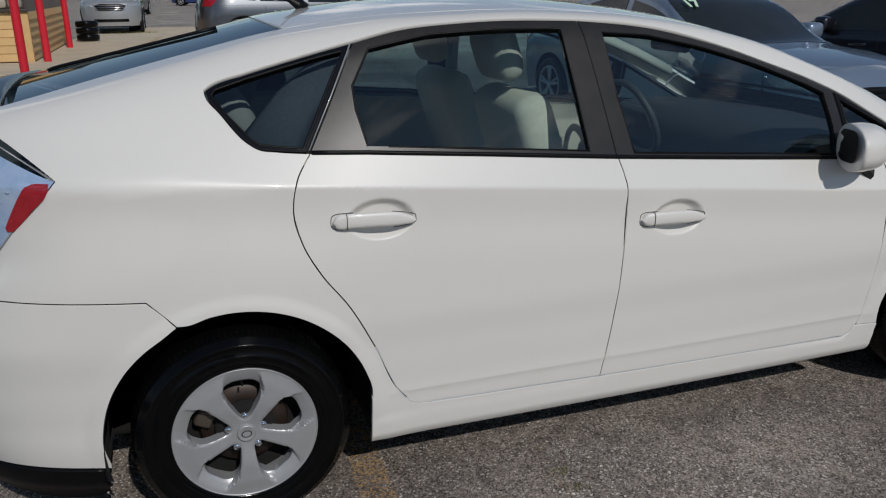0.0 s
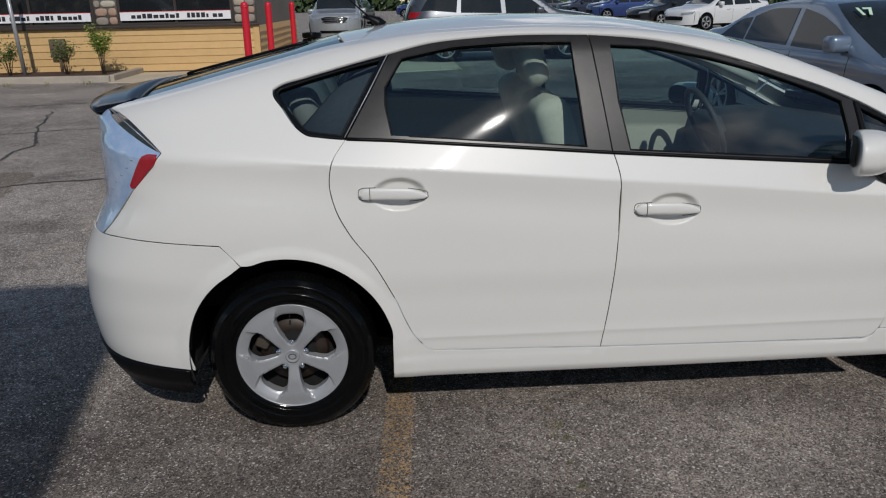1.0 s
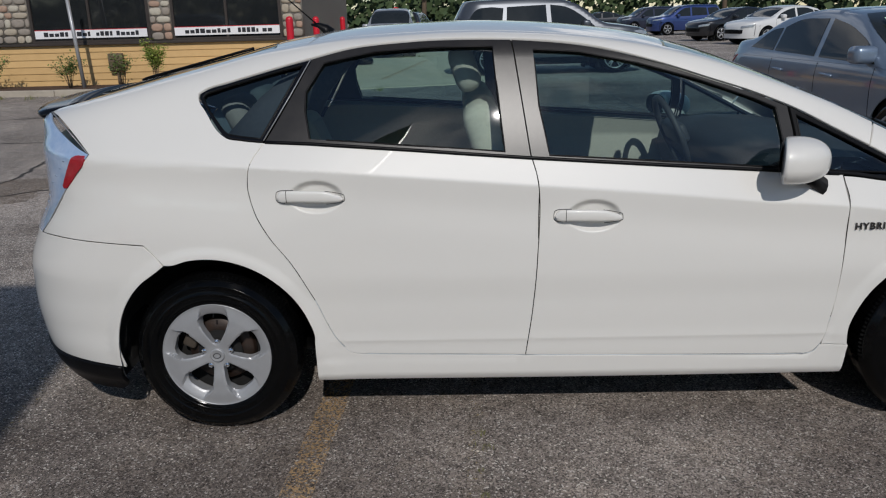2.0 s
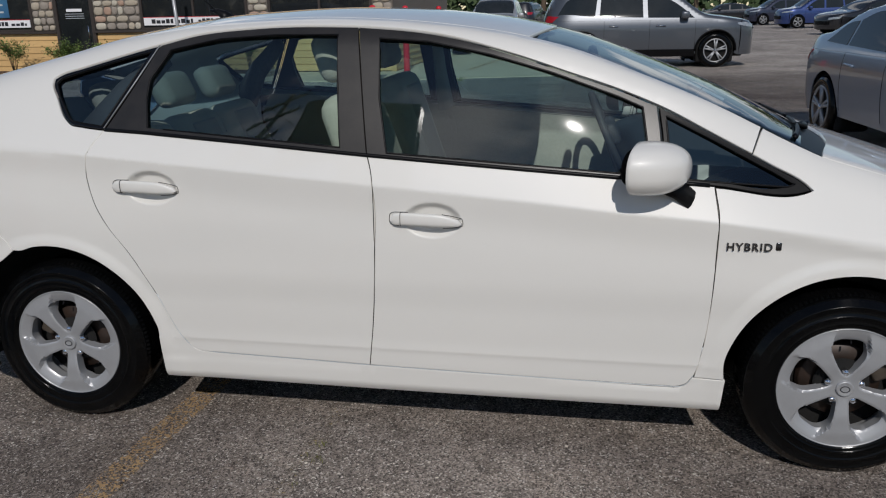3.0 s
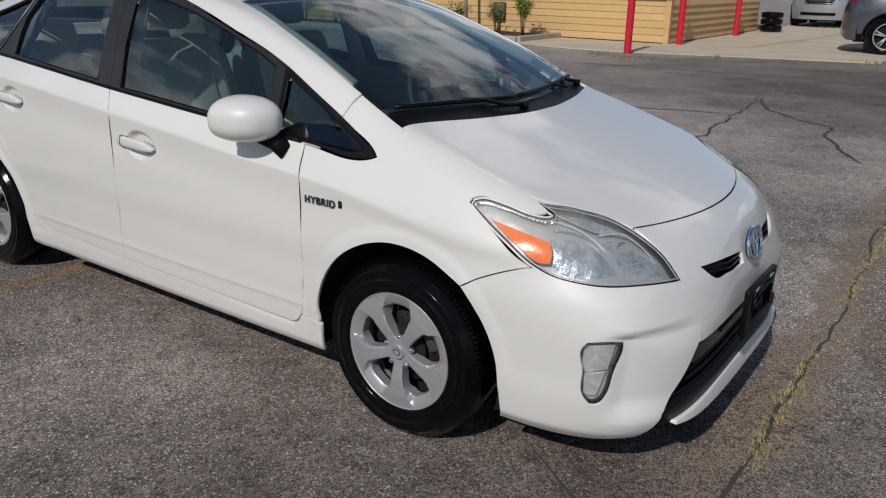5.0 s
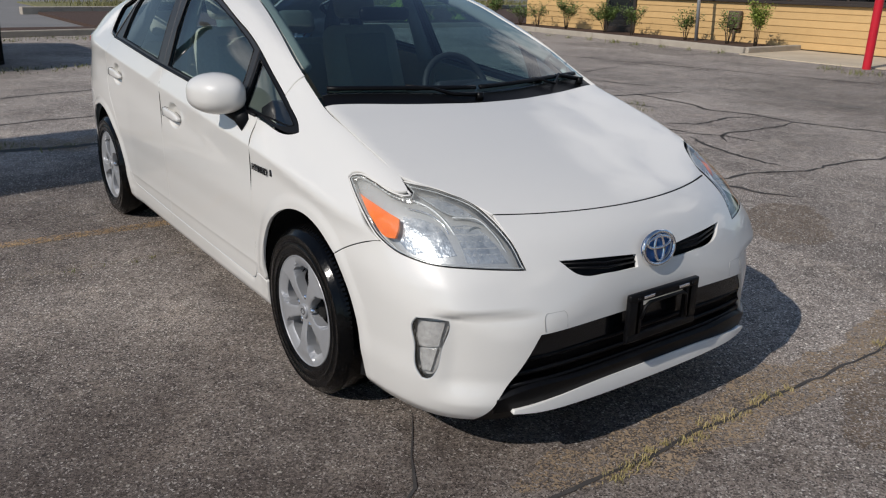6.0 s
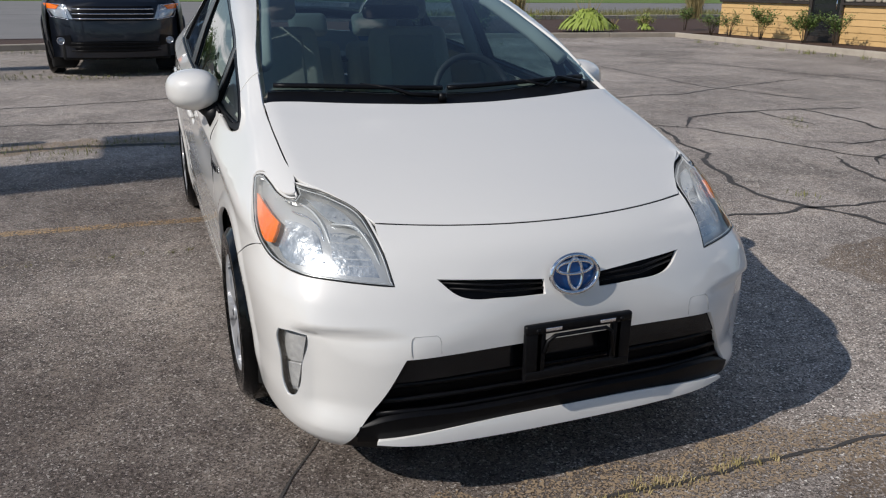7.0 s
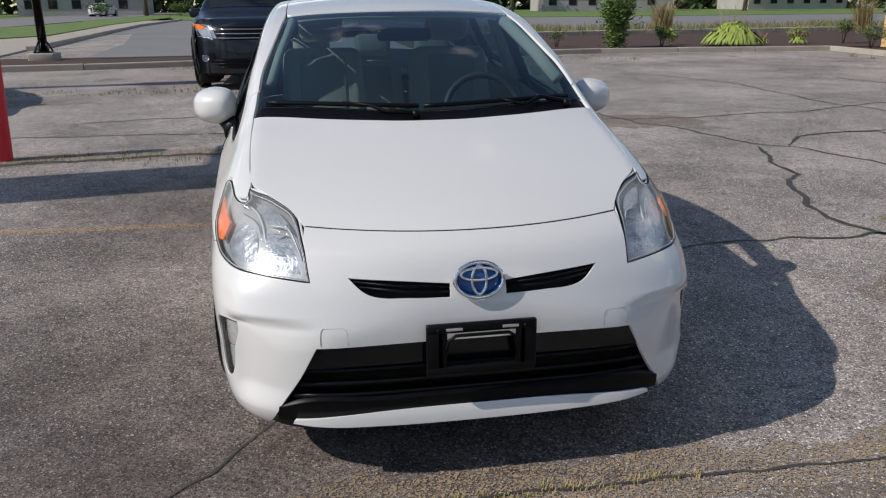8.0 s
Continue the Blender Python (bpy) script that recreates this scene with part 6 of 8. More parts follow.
# front details
for s in (1, -1):
    m = np.array([1, s, 1])
    order = 1 if s == 1 else -1
    def sheet(nm, pts, mat, parent, lift, label="", thick=0.006, space=0.014, gap=0.001, relief=None):
        return panel(nm, (P3(*pts) * m)[::order], "nose", mat, parent, label, gap=gap, lift=lift, thick=thick, space=space, corner=50, relief=relief)

    def rod(nm, pts, mat, parent, sink, r, dish=0.0):
        q = P3(*pts)
        q = q - normal_at(q) * (sink - dish * fog_dish(q))[:, None]
        return part(nm, tube([tuple(p * m) for p in smooth_line(q, 4 * len(q))], r, 6), mat, parent)

    lamp = panel("headlight", (HEADLIGHT * m)[::order], "nose", LENS, car, "clear headlight with amber marker and slightly hazed lens", gap=0.002, lift=0.0, thick=0.003, space=0.02)
    lamp.visible_shadow = False
    panel("lamp_housing", (HEADLIGHT * m)[::order], "nose", LAMP_INNER, lamp, gap=0.002, lift=-0.030, thick=-0.027, space=0.02)
    sheet("marker", [(1.631, -0.755, 0.812), (1.724, -0.737, 0.791), (1.801, -0.715, 0.77), (1.813, -0.724, 0.745), (1.813, -0.736, 0.714), (1.789, -0.747, 0.712), (1.718, -0.757, 0.753)], AMBER, lamp, -0.006, thick=0.012)
    sheet("reflector", [(1.793, -0.708, 0.784), (1.854, -0.673, 0.784), (1.91, -0.643, 0.766), (1.977, -0.633, 0.699), (1.929, -0.677, 0.688), (1.839, -0.729, 0.692), (1.818, -0.737, 0.706), (1.816, -0.72, 0.751)], LAMP_FACET, lamp, -0.028)
    sheet("reflector", [(1.923, -0.614, 0.775), (1.964, -0.561, 0.775), (2.029, -0.533, 0.736), (2.078, -0.512, 0.676), (2.001, -0.615, 0.682), (1.960, -0.617, 0.742)], LAMP_FACET, lamp, -0.030)
    sheet("upper_reflector", [(1.792, -0.645, 0.834), (1.849, -0.596, 0.824), (1.924, -0.553, 0.797), (1.991, -0.524, 0.766), (1.955, -0.557, 0.781), (1.894, -0.612, 0.796), (1.836, -0.635, 0.819)], LAMP_FACET, lamp, -0.014)
    face = normal_at(P3((1.894, -0.679, 0.738)))[0]
    aim = Matrix.LocRotScale(Vector((1.882, -0.670 * s, 0.738)), Vector((face[0] * 0.9, face[1] * s * 0.8, face[2] * 0.5)).to_track_quat("X", "Z"), None)
    for nm, prof, mat in (("projector", [(0.001, 0.003), (0.014, 0.001), (0.025, -0.004), (0.031, -0.011)], LAMP_DARK), ("projector_ring", [(0.031, -0.014), (0.0315, -0.005), (0.036, -0.002), (0.040, -0.006), (0.042, -0.022)], CHROME)):
        bm = lathe(prof, "x", 30)
        bmesh.ops.transform(bm, matrix=aim, verts=bm.verts)
        part(nm, bm, mat, lamp, "glass projector lens" if nm == "projector" else "")
    face2 = normal_at(P3((2.01, -0.575, 0.725)))[0]
    aim2 = Matrix.LocRotScale(Vector((1.994, -0.566 * s, 0.722)), Vector((face2[0], face2[1] * s * 0.6, face2[2] * 0.3)).to_track_quat("X", "Z"), None)
    bm = lathe([(0.001, -0.003), (0.010, -0.003), (0.011, -0.006), (0.013, -0.013), (0.026, -0.011), (0.030, -0.006), (0.034, -0.014)], "x", 26)
    bmesh.ops.transform(bm, matrix=aim2, verts=bm.verts)
    part("bulb_shield", bm, LAMP_DARK, lamp, "dark bulb shield")
    rod("divider", [(1.80, -0.678, 0.812), (1.856, -0.65, 0.797), (1.913, -0.633, 0.768), (1.963, -0.626, 0.730), (2.003, -0.619, 0.674)], LAMP_GREY, lamp, 0.005, 0.004)
    rod("divider", [(1.82, -0.70, 0.792), (1.870, -0.666, 0.784), (1.915, -0.645, 0.764), (1.950, -0.640, 0.735), (1.979, -0.633, 0.697), (1.93, -0.677, 0.688)], CHROME, lamp, 0.006, 0.0026)
    rod("divider", [(1.925, -0.612, 0.777), (1.966, -0.559, 0.777), (2.031, -0.531, 0.738), (2.080, -0.510, 0.676), (2.003, -0.613, 0.681)], LAMP_GREY, lamp, 0.006, 0.0026)
    for p in ((1.876, -0.622, 0.797), (1.893, -0.612, 0.793), (1.913, -0.597, 0.788), (1.931, -0.578, 0.785), (1.95, -0.56, 0.78)):
        q = (P3(p) - normal_at(P3(p)) * 0.006)[0] * m
        dot = bmesh.new()
        bmesh.ops.create_icosphere(dot, subdivisions=2, radius=0.0055, matrix=Matrix.Translation(Vector(q)))
        part("running_light", dot, CHROME, lamp)
    flat_edge = smooth_outline(to_flat(HEADLIGHT * m, "nose"), 0.015)
    for off, sink, r, mat, nm in ((-0.0036, 0.0064, 0.0046, PEARL, "flange"), (0.0012, 0.0012, 0.0015, BLACK_TRIM, "seal"), (0.0055, 0.003, 0.0018, LAMP_GREY, "inner_rim")):
        edge = to_body(shrink(flat_edge, off), "nose")
        edge = edge - normal_at(edge) * sink
        part(nm, tube([tuple(p) for p in np.concatenate([edge, edge[:1]])], r, 5, cap=False), mat, lamp)
    fog = panel("fog_lamp", (FOG * m)[::order], "nose", FOG_LENS, car, "clear fog lamp and turn signal", gap=0.001, lift=-0.004, thick=0.004, space=0.012, relief=fog_dish)
    fog.visible_shadow = False
    panel("fog_housing", (FOG * m)[::order], "nose", FOG_WHITE, fog, gap=0.001, lift=-0.030, thick=-0.024, space=0.012, relief=fog_dish)
    sheet("turn_cell", [(1.960, -0.771, 0.496), (2.047, -0.722, 0.506), (2.032, -0.734, 0.420), (1.960, -0.772, 0.407)], FOG_WHITE, fog, -0.022, relief=fog_dish)
    sheet("fog_cell", [(1.963, -0.772, 0.400), (2.028, -0.736, 0.414), (2.015, -0.753, 0.334), (1.986, -0.769, 0.330)], FOG_WHITE, fog, -0.022, relief=fog_dish)
    for f in (0.30, 0.42, 0.54, 0.66, 0.78, 0.90):
        hi, lo = (1 - f) * P3((1.960, -0.771, 0.494)) + f * P3((2.047, -0.722, 0.506)), (1 - f) * P3((1.960, -0.772, 0.410)) + f * P3((2.032, -0.734, 0.422))
        rod("lens_rib", [hi[0], 0.5 * (hi + lo)[0], lo[0]], FOG_WHITE, fog, 0.016, 0.0018, 1.0)
    rod("cell_divider", [(1.958, -0.772, 0.404), (1.994, -0.755, 0.410), (2.030, -0.735, 0.418)], FOG_WHITE, fog, 0.010, 0.0025, 1.0)
    bulb = bmesh.new()
    bmesh.ops.create_uvsphere(bulb, u_segments=12, v_segments=8, radius=0.007, matrix=Matrix.Translation(Vector(((P3((1.979, -0.762, 0.474)) - normal_at(P3((1.979, -0.762, 0.474))) * 0.014)[0] * m))))
    part("turn_bulb", bulb, material("orange_bulb", (0.62, 0.42, 0.30), 0.3, second=(0.7, 0.5, 0.38), scale=80, amount=0.7), fog, "pale orange bulb")
    edge = to_body(shrink(smooth_outline(to_flat(FOG * m, "nose"), 0.012), 0.001), "nose")
    edge = edge - normal_at(edge) * (0.003 - fog_dish(edge))[:, None]
    part("fog_rim", tube([tuple(p) for p in np.concatenate([edge, edge[:1]])], 0.0013, 5, cap=False), LAMP_GREY, fog)
    cap = on_front(*[(s * -0.435 + 0.04 * cx, 0.478 + cz) for cx, cz in ((-1, 0), (-1, 0.032), (-0.93, 0.043), (-0.75, 0.05), (0.75, 0.05), (0.93, 0.043), (1, 0.032), (1, 0.0))])
    part("tow_cover", tube([tuple(p) for p in cap], 0.0009, 4), material("cover_seam", (0.42, 0.41, 0.39), 0.6), car)
    slot = panel("upper_grille", GRILLE_SLOT if s == 1 else SLOT_LEFT, "nose", BLACK_TRIM, car, lift=-0.045, gap=-0.006, thick=0.002, space=0.03)
    for f in (0.33, 0.66):
        a, b = (1 - f) * GRILLE_SLOT[0] + f * GRILLE_SLOT[5], (1 - f) * GRILLE_SLOT[2] + f * GRILLE_SLOT[3]
        part("slat", tube([tuple((a - np.array([0.012, 0, 0])) * m), tuple((0.5 * a + 0.5 * b + np.array([0.012, 0, 0])) * m), tuple((b - np.array([0.012, 0, 0])) * m)], 0.004, 6), BLACK_TRIM, slot)
low = panel("lower_grille", LOW_OPEN, "nose", BLACK_TRIM, car, lift=-0.07, gap=-0.01, thick=0.002, space=0.03)
for z in (0.43, 0.385, 0.34, 0.30):
    half = 0.575 - (z - 0.27) * 0.42
    part("slat", tube([tuple(p - np.array([0.03, 0, 0])) for p in on_front(*[(y, z) for y in np.linspace(-half, half, 15)])], 0.009, 6), BLACK_TRIM, low)
panel("grille_bar", mirrored(on_front((0.0, 0.40), (-0.3, 0.40), (-0.53, 0.395), (-0.487, 0.467), (-0.25, 0.471), (0.0, 0.471))), "nose", GLOSS_BLACK, low, lift=-0.016, thick=0.02, space=0.03)
panel("black_lip", mirrored(on_front((0.0, 0.249), (-0.3, 0.249), (-0.55, 0.221), (-0.615, 0.217), (-0.612, 0.268), (-0.55, 0.290), (-0.3, 0.293), (0.0, 0.295))), "nose", BLACK_TRIM, low, lift=0.001, thick=0.05, space=0.025)
panel("white_lip", mirrored(on_front((0.0, 0.213), (-0.3, 0.216), (-0.5, 0.222), (-0.565, 0.228), (-0.562, 0.239), (-0.3, 0.254), (0.0, 0.257))), "nose", PEARL, car, lift=0.004, relief=lambda p: 0.55 * np.clip(0.264 - p[:, 2], 0, 0.08), thick=0.04, space=0.012)
panel("front_valance", mirrored(row(on_front((0.0, 0.13), (-0.4, 0.13)), on_side((2.0, 0.12), (1.85, 0.12), (1.72, 0.13), (1.72, 0.17), (1.85, 0.17)), on_front((-0.5, 0.19), (0.0, 0.19)))), "nose", BLACK_TRIM, car, lift=-0.03, thick=0.02, space=0.04)

panel("hood_underlay", mirrored(on_top((1.93, 0.0), (1.88, -0.40), (1.86, -0.50), (2.0, -0.49), (2.07, -0.33), (2.10, -0.18), (2.12, 0.0))), "long", LINER, car, lift=-0.016, thick=0.002, space=0.04)

# emblem: a plain blue oval in a chrome ring with chrome ovals
emblem = part("emblem", lathe([(0.001, 0.012), (0.5, 0.010), (0.9, 0.004), (0.97, 0.0)], "x", 40), BLUE_BADGE, car, "blue oval badge with chrome rings")
emblem.matrix_basis = pose(2.206, 0, 0.652, 0, -10, 0) @ Matrix.Diagonal((1, 0.074, 0.054, 1))
def oval(ry, rz, r, cz=0.0):
    return tube([(0.008, ry * math.cos(a), cz + rz * math.sin(a)) for a in (2 * math.pi * k / 40 for k in range(41))], r, 6, cap=False)
for ry, rz, r, cz in ((0.073, 0.053, 0.007, 0), (0.022, 0.042, 0.0055, 0.0), (0.055, 0.018, 0.0055, 0.018)):
    o = part("ring", oval(ry, rz, r, cz), CHROME, car)
    o.matrix_basis = pose(2.210, 0, 0.652, 0, -10, 0)
    o.parent = emblem
    o.matrix_parent_inverse = emblem.matrix_basis.inverted()

# number plate bracket without a plate
bracket = new("plate_bracket")
bracket.parent = car
tagged(bracket, "empty black number plate bracket")
bm = box(2.248, 2.268, -0.168, 0.168, 0.507, 0.537, 0.006)
box(2.248, 2.268, -0.168, 0.168, 0.372, 0.402, 0.006, bm)
box(2.249, 2.267, -0.168, -0.115, 0.39, 0.515, 0.005, bm)
box(2.249, 2.267, 0.115, 0.168, 0.39, 0.515, 0.005, bm)
box(2.249, 2.267, -0.135, -0.105, 0.39, 0.515, 0.004, bm)
box(2.249, 2.267, 0.105, 0.135, 0.39, 0.515, 0.004, bm)
part("frame_plate", bm, BLACK_TRIM, bracket)
part("bracket_arch", tube([(2.268, -0.112, 0.45), (2.270, -0.10, 0.488), (2.271, -0.08, 0.502), (2.271, 0.08, 0.502), (2.270, 0.10, 0.488), (2.268, 0.112, 0.41)], 0.006, 6), BLACK_TRIM, bracket)
for y in (-0.085, 0.085):
    part("clip", box(2.268, 2.272, y - 0.025, y + 0.025, 0.517, 0.527, 0.001), CHROME, bracket)
    part("screw", tube([(2.266, y * 1.55, 0.52), (2.272, y * 1.55, 0.52)], 0.007, 8), BLACK_TRIM, bracket)

# flank details
for s in (1, -1):
    m = np.array([1, s, 1])
    for nm, (cx, cz) in HANDLES.items():
        base = on_side(*[(cx + dx, cz + dz) for dx, dz in ((-0.118, 0.006), (-0.06, 0.010), (0.0, 0.009), (0.06, 0.006), (0.118, -0.004))])
        mid_line = smooth_line(base, 26)
        bm, rings = bmesh.new(), []
        for k, q in enumerate(mid_line):
            u = -1 + 2 * k / 25
            hh = 0.0205 * (1 - abs(u) ** 14) ** 0.5 * (1 - 0.42 * float(step(0.35, 1.0, u)))
            out = 0.017 - 0.011 * abs(u) ** 3
            ring = []
            for a in np.linspace(0, 2 * math.pi, 16, endpoint=False):
                c, e = math.cos(a), math.sin(a)
                z = hh * math.copysign(abs(e) ** 0.62, e)
                y = -out - 0.0095 * math.copysign(abs(c) ** 0.7, c)
                ring.append(bm.verts.new(((q[0]), s * (q[1] + y), q[2] + z)))
            rings.append(ring)
        for r0, r1 in zip(rings, rings[1:]):
            for j in range(16):
                bm.faces.new((r0[j], r0[(j + 1) % 16], r1[(j + 1) % 16], r1[j]) if s == 1 else (r1[j], r1[(j + 1) % 16], r0[(j + 1) % 16], r0[j]))
        bm.faces.new(rings[0][::-1] if s == 1 else rings[0]), bm.faces.new(rings[-1] if s == 1 else rings[-1][::-1])
        bmesh.ops.recalc_face_normals(bm, faces=bm.faces)
        grip = part("door_handle", bm, PEARL, car, "body-coloured pull handle")
        for ends in (((0.052, 0.024), (0.085, 0.019), (0.119, 0.009), (0.121, -0.010), (0.085, -0.020), (0.055, -0.022)), ((-0.06, 0.029), (-0.10, 0.029), (-0.120, 0.020), (-0.122, 0.0), (-0.116, -0.012), (-0.09, -0.017))):
            rimline = on_side(*[(cx + dx, cz + dz) for dx, dz in ends]) + np.array([[0, -0.0005, 0]])
            part("handle_gap", tube([tuple(p * m) for p in smooth_line(rimline, 20)], 0.0012, 5), DASH, grip)
        j = mid_line[4]
        joint = [(j[0], s * (j[1] - 0.0145 - 0.0102 * math.copysign(abs(math.cos(a)) ** 0.7, math.cos(a))), j[2] + 0.0211 * math.copysign(abs(math.sin(a)) ** 0.62, math.sin(a))) for a in np.linspace(-1.9, 1.9, 20)]
        part("handle_joint", tube(joint, 0.0011, 5), DASH, grip)
    # mirror: a white shell on a black foot
    shell = bmesh.new()
    bmesh.ops.create_uvsphere(shell, u_segments=40, v_segments=24, radius=1.0)
    for v in shell.verts:
        x, y, z = v.co
        sg = lambda a, p: math.copysign(abs(a) ** p, a)
        x, y, z = sg(x, 0.95), sg(y, 0.76), sg(z, 0.80)
        back = max(0.0, -x)
        x = x if x > -0.25 else -0.25 + (x + 0.25) * 0.12
        z -= 0.10 * (1 - y) * 0.5 * (1 if z < 0 else 0.2)
        v.co = Vector((0.705 + 0.125 * x - 0.035 * (-y), s * (-0.876 + 0.098 * y), 1.010 + (0.079 - 0.012 * (y < 0) * abs(y)) * z))
    mirror = part("side_mirror", shell, PEARL, car, "white door mirror shell on a black foot")
    glass_back = bmesh.new()
    bmesh.ops.create_circle(glass_back, cap_ends=True, segments=28, radius=1.0)
    for v in glass_back.verts:
        a, b = v.co.x, v.co.y
        v.co = Vector((0.660 + 0.035 * a, s * (-0.876 + 0.074 * math.copysign(abs(a) ** 0.7, a)), 1.016 + 0.054 * math.copysign(abs(b) ** 0.75, b)))
    part("mirror_back", glass_back, BLACK_TRIM, mirror, "black mirror back")
    part("foot", tube([(0.755, s * -0.835, 0.965), (0.80, s * -0.815, 0.935), (0.845, s * -0.80, 0.905)], [0.045, 0.036, 0.042], 10, flatten=0.55), BLACK_TRIM, mirror, "black plastic foot")
    # tail lamp
    tail = row(on_side(*TAIL_EDGE), on_top((-1.99, -0.52), (-2.05, -0.48)), on_front((-0.47, 1.10), (-0.53, 1.0), (-0.55, 0.88), (-0.565, 0.79), (-0.58, 0.757), back=True)) * m
    lamp = panel("tail_lamp", tail[::1 if s == 1 else -1], "tail", TAIL_BLUE, car, "clear tail lamp with a red reflector", gap=0.001, lift=0.002, space=0.02)
    red = on_side((-1.80, 1.062), (-1.76, 1.062), (-1.763, 1.05), (-1.812, 0.988), (-1.862, 0.937), (-1.878, 0.936), (-1.882, 0.948), (-1.86, 0.991), (-1.833, 1.037), (-1.818, 1.055)) * m
    panel("red_lens", red[::1 if s == 1 else -1], "tail", RED_LENS, lamp, gap=0.002, lift=0.006, space=0.02)
    for f in np.linspace(0.12, 0.88, 8):
        zz = 0.80 + 0.27 * f
        q = on_side((float(np.interp(zz, [0.79, 0.935, 1.015, 1.066], [-1.985, -1.87, -1.79, -1.748])) - 0.09, zz), (-2.03, zz)) * m
        part("lens_rib", tube([tuple(v + np.array([0, -0.004 * s, 0])) for v in q], 0.0025, 4), FAR_RIB, lamp)
    edge = on_side(*TAIL_EDGE) * m
    part("lamp_edge", tube([tuple(p) for p in edge] + [tuple(on_top((-1.99, -0.517))[0] * m)], 0.003, 6), ALLOY, lamp)

# badge on the wings
for s in (1, -1):
    txt = bpy.data.curves.new("badge", "FONT")
    txt.body, txt.size, txt.extrude, txt.offset, txt.space_character = "HYBRID", 0.0345, 0.002, 0.0005, 1.17
    ob = new("badge", txt)
    txt.materials.append(BADGE_METAL)
    a, b = on_side((0.955, 0.753), (1.10, 0.748))
    ob.parent = car
    d = (Vector(b) - Vector(a))
    ob.matrix_basis = (pose(a[0], a[1] - 0.006, a[2], 88, 0, math.degrees(math.atan2(d.y, d.x))) if s == 1 else pose(b[0], -b[1] + 0.006, b[2], 88, 0, 180 - math.degrees(math.atan2(d.y, d.x))))
    q = on_side((1.10, 0.766))[0] * np.array([1, s, 1])
    part("badge_plug", box(q[0], q[0] + 0.017, q[1] - 0.003, q[1] + 0.003, q[2] - 0.012, q[2] + 0.014, 0.003), BADGE_METAL, car)

# spoiler, rear wiper, aerial
bm = bmesh.new()
rows_y = np.linspace(-0.52, 0.52, 25)
prof = [(-1.90, 0.004), (-2.0, 0.014), (-2.10, 0.022), (-2.140, 0.020), (-2.148, 0.010), (-2.13, -0.016), (-2.03, -0.040), (-1.93, -0.028)]
ringlist = []
for y in rows_y:
    taper = 1 - 0.25 * (abs(y) / 0.52) ** 6
    sweep = 0.20 * y * y
    ringlist.append([bm.verts.new((-1.9 + (px + 1.9) * taper + sweep * (1.9 + px < 0) * 0.9, y, float(top_z(np.array([-1.9 + (px + 1.9) * taper]), np.array([y]))[0]) + dz * (1 - 0.5 * (abs(y) / 0.52) ** 8))) for px, dz in prof])
for a, b in zip(ringlist, ringlist[1:]):
    for k in range(len(prof)):
        bm.faces.new((a[k], b[k], b[(k + 1) % len(prof)], a[(k + 1) % len(prof)]))
bm.faces.new(ringlist[0]), bm.faces.new(ringlist[-1][::-1])
part("spoiler", bm, GLOSS_BLACK, car, "gloss black rear spoiler")
arm = on_top((-1.82, -0.02), (-1.80, -0.03), (-1.55, -0.08), (-1.29, -0.12)) + np.array([[0, 0, d] for d in (0.0, 0.003, 0.003, 0.003)])
part("rear_wiper", tube([tuple(p) for p in smooth_line(arm, 14)], 0.006, 6), BLACK_TRIM, car)
aerial = part("aerial", tube([(-0.98, 0, 1.448), (-1.00, 0, 1.470), (-1.03, 0, 1.485), (-1.06, 0, 1.488)], [0.030, 0.022, 0.013, 0.006], 10, flatten=0.7), BLACK_TRIM, car, "thin whip aerial on a small black foot")
part("whip", tube([(-1.03, 0, 1.483), (-1.16, 0, 1.60), (-1.33, 0, 1.755)], [0.0036, 0.003, 0.0018], 6), BLACK_TRIM, aerial)

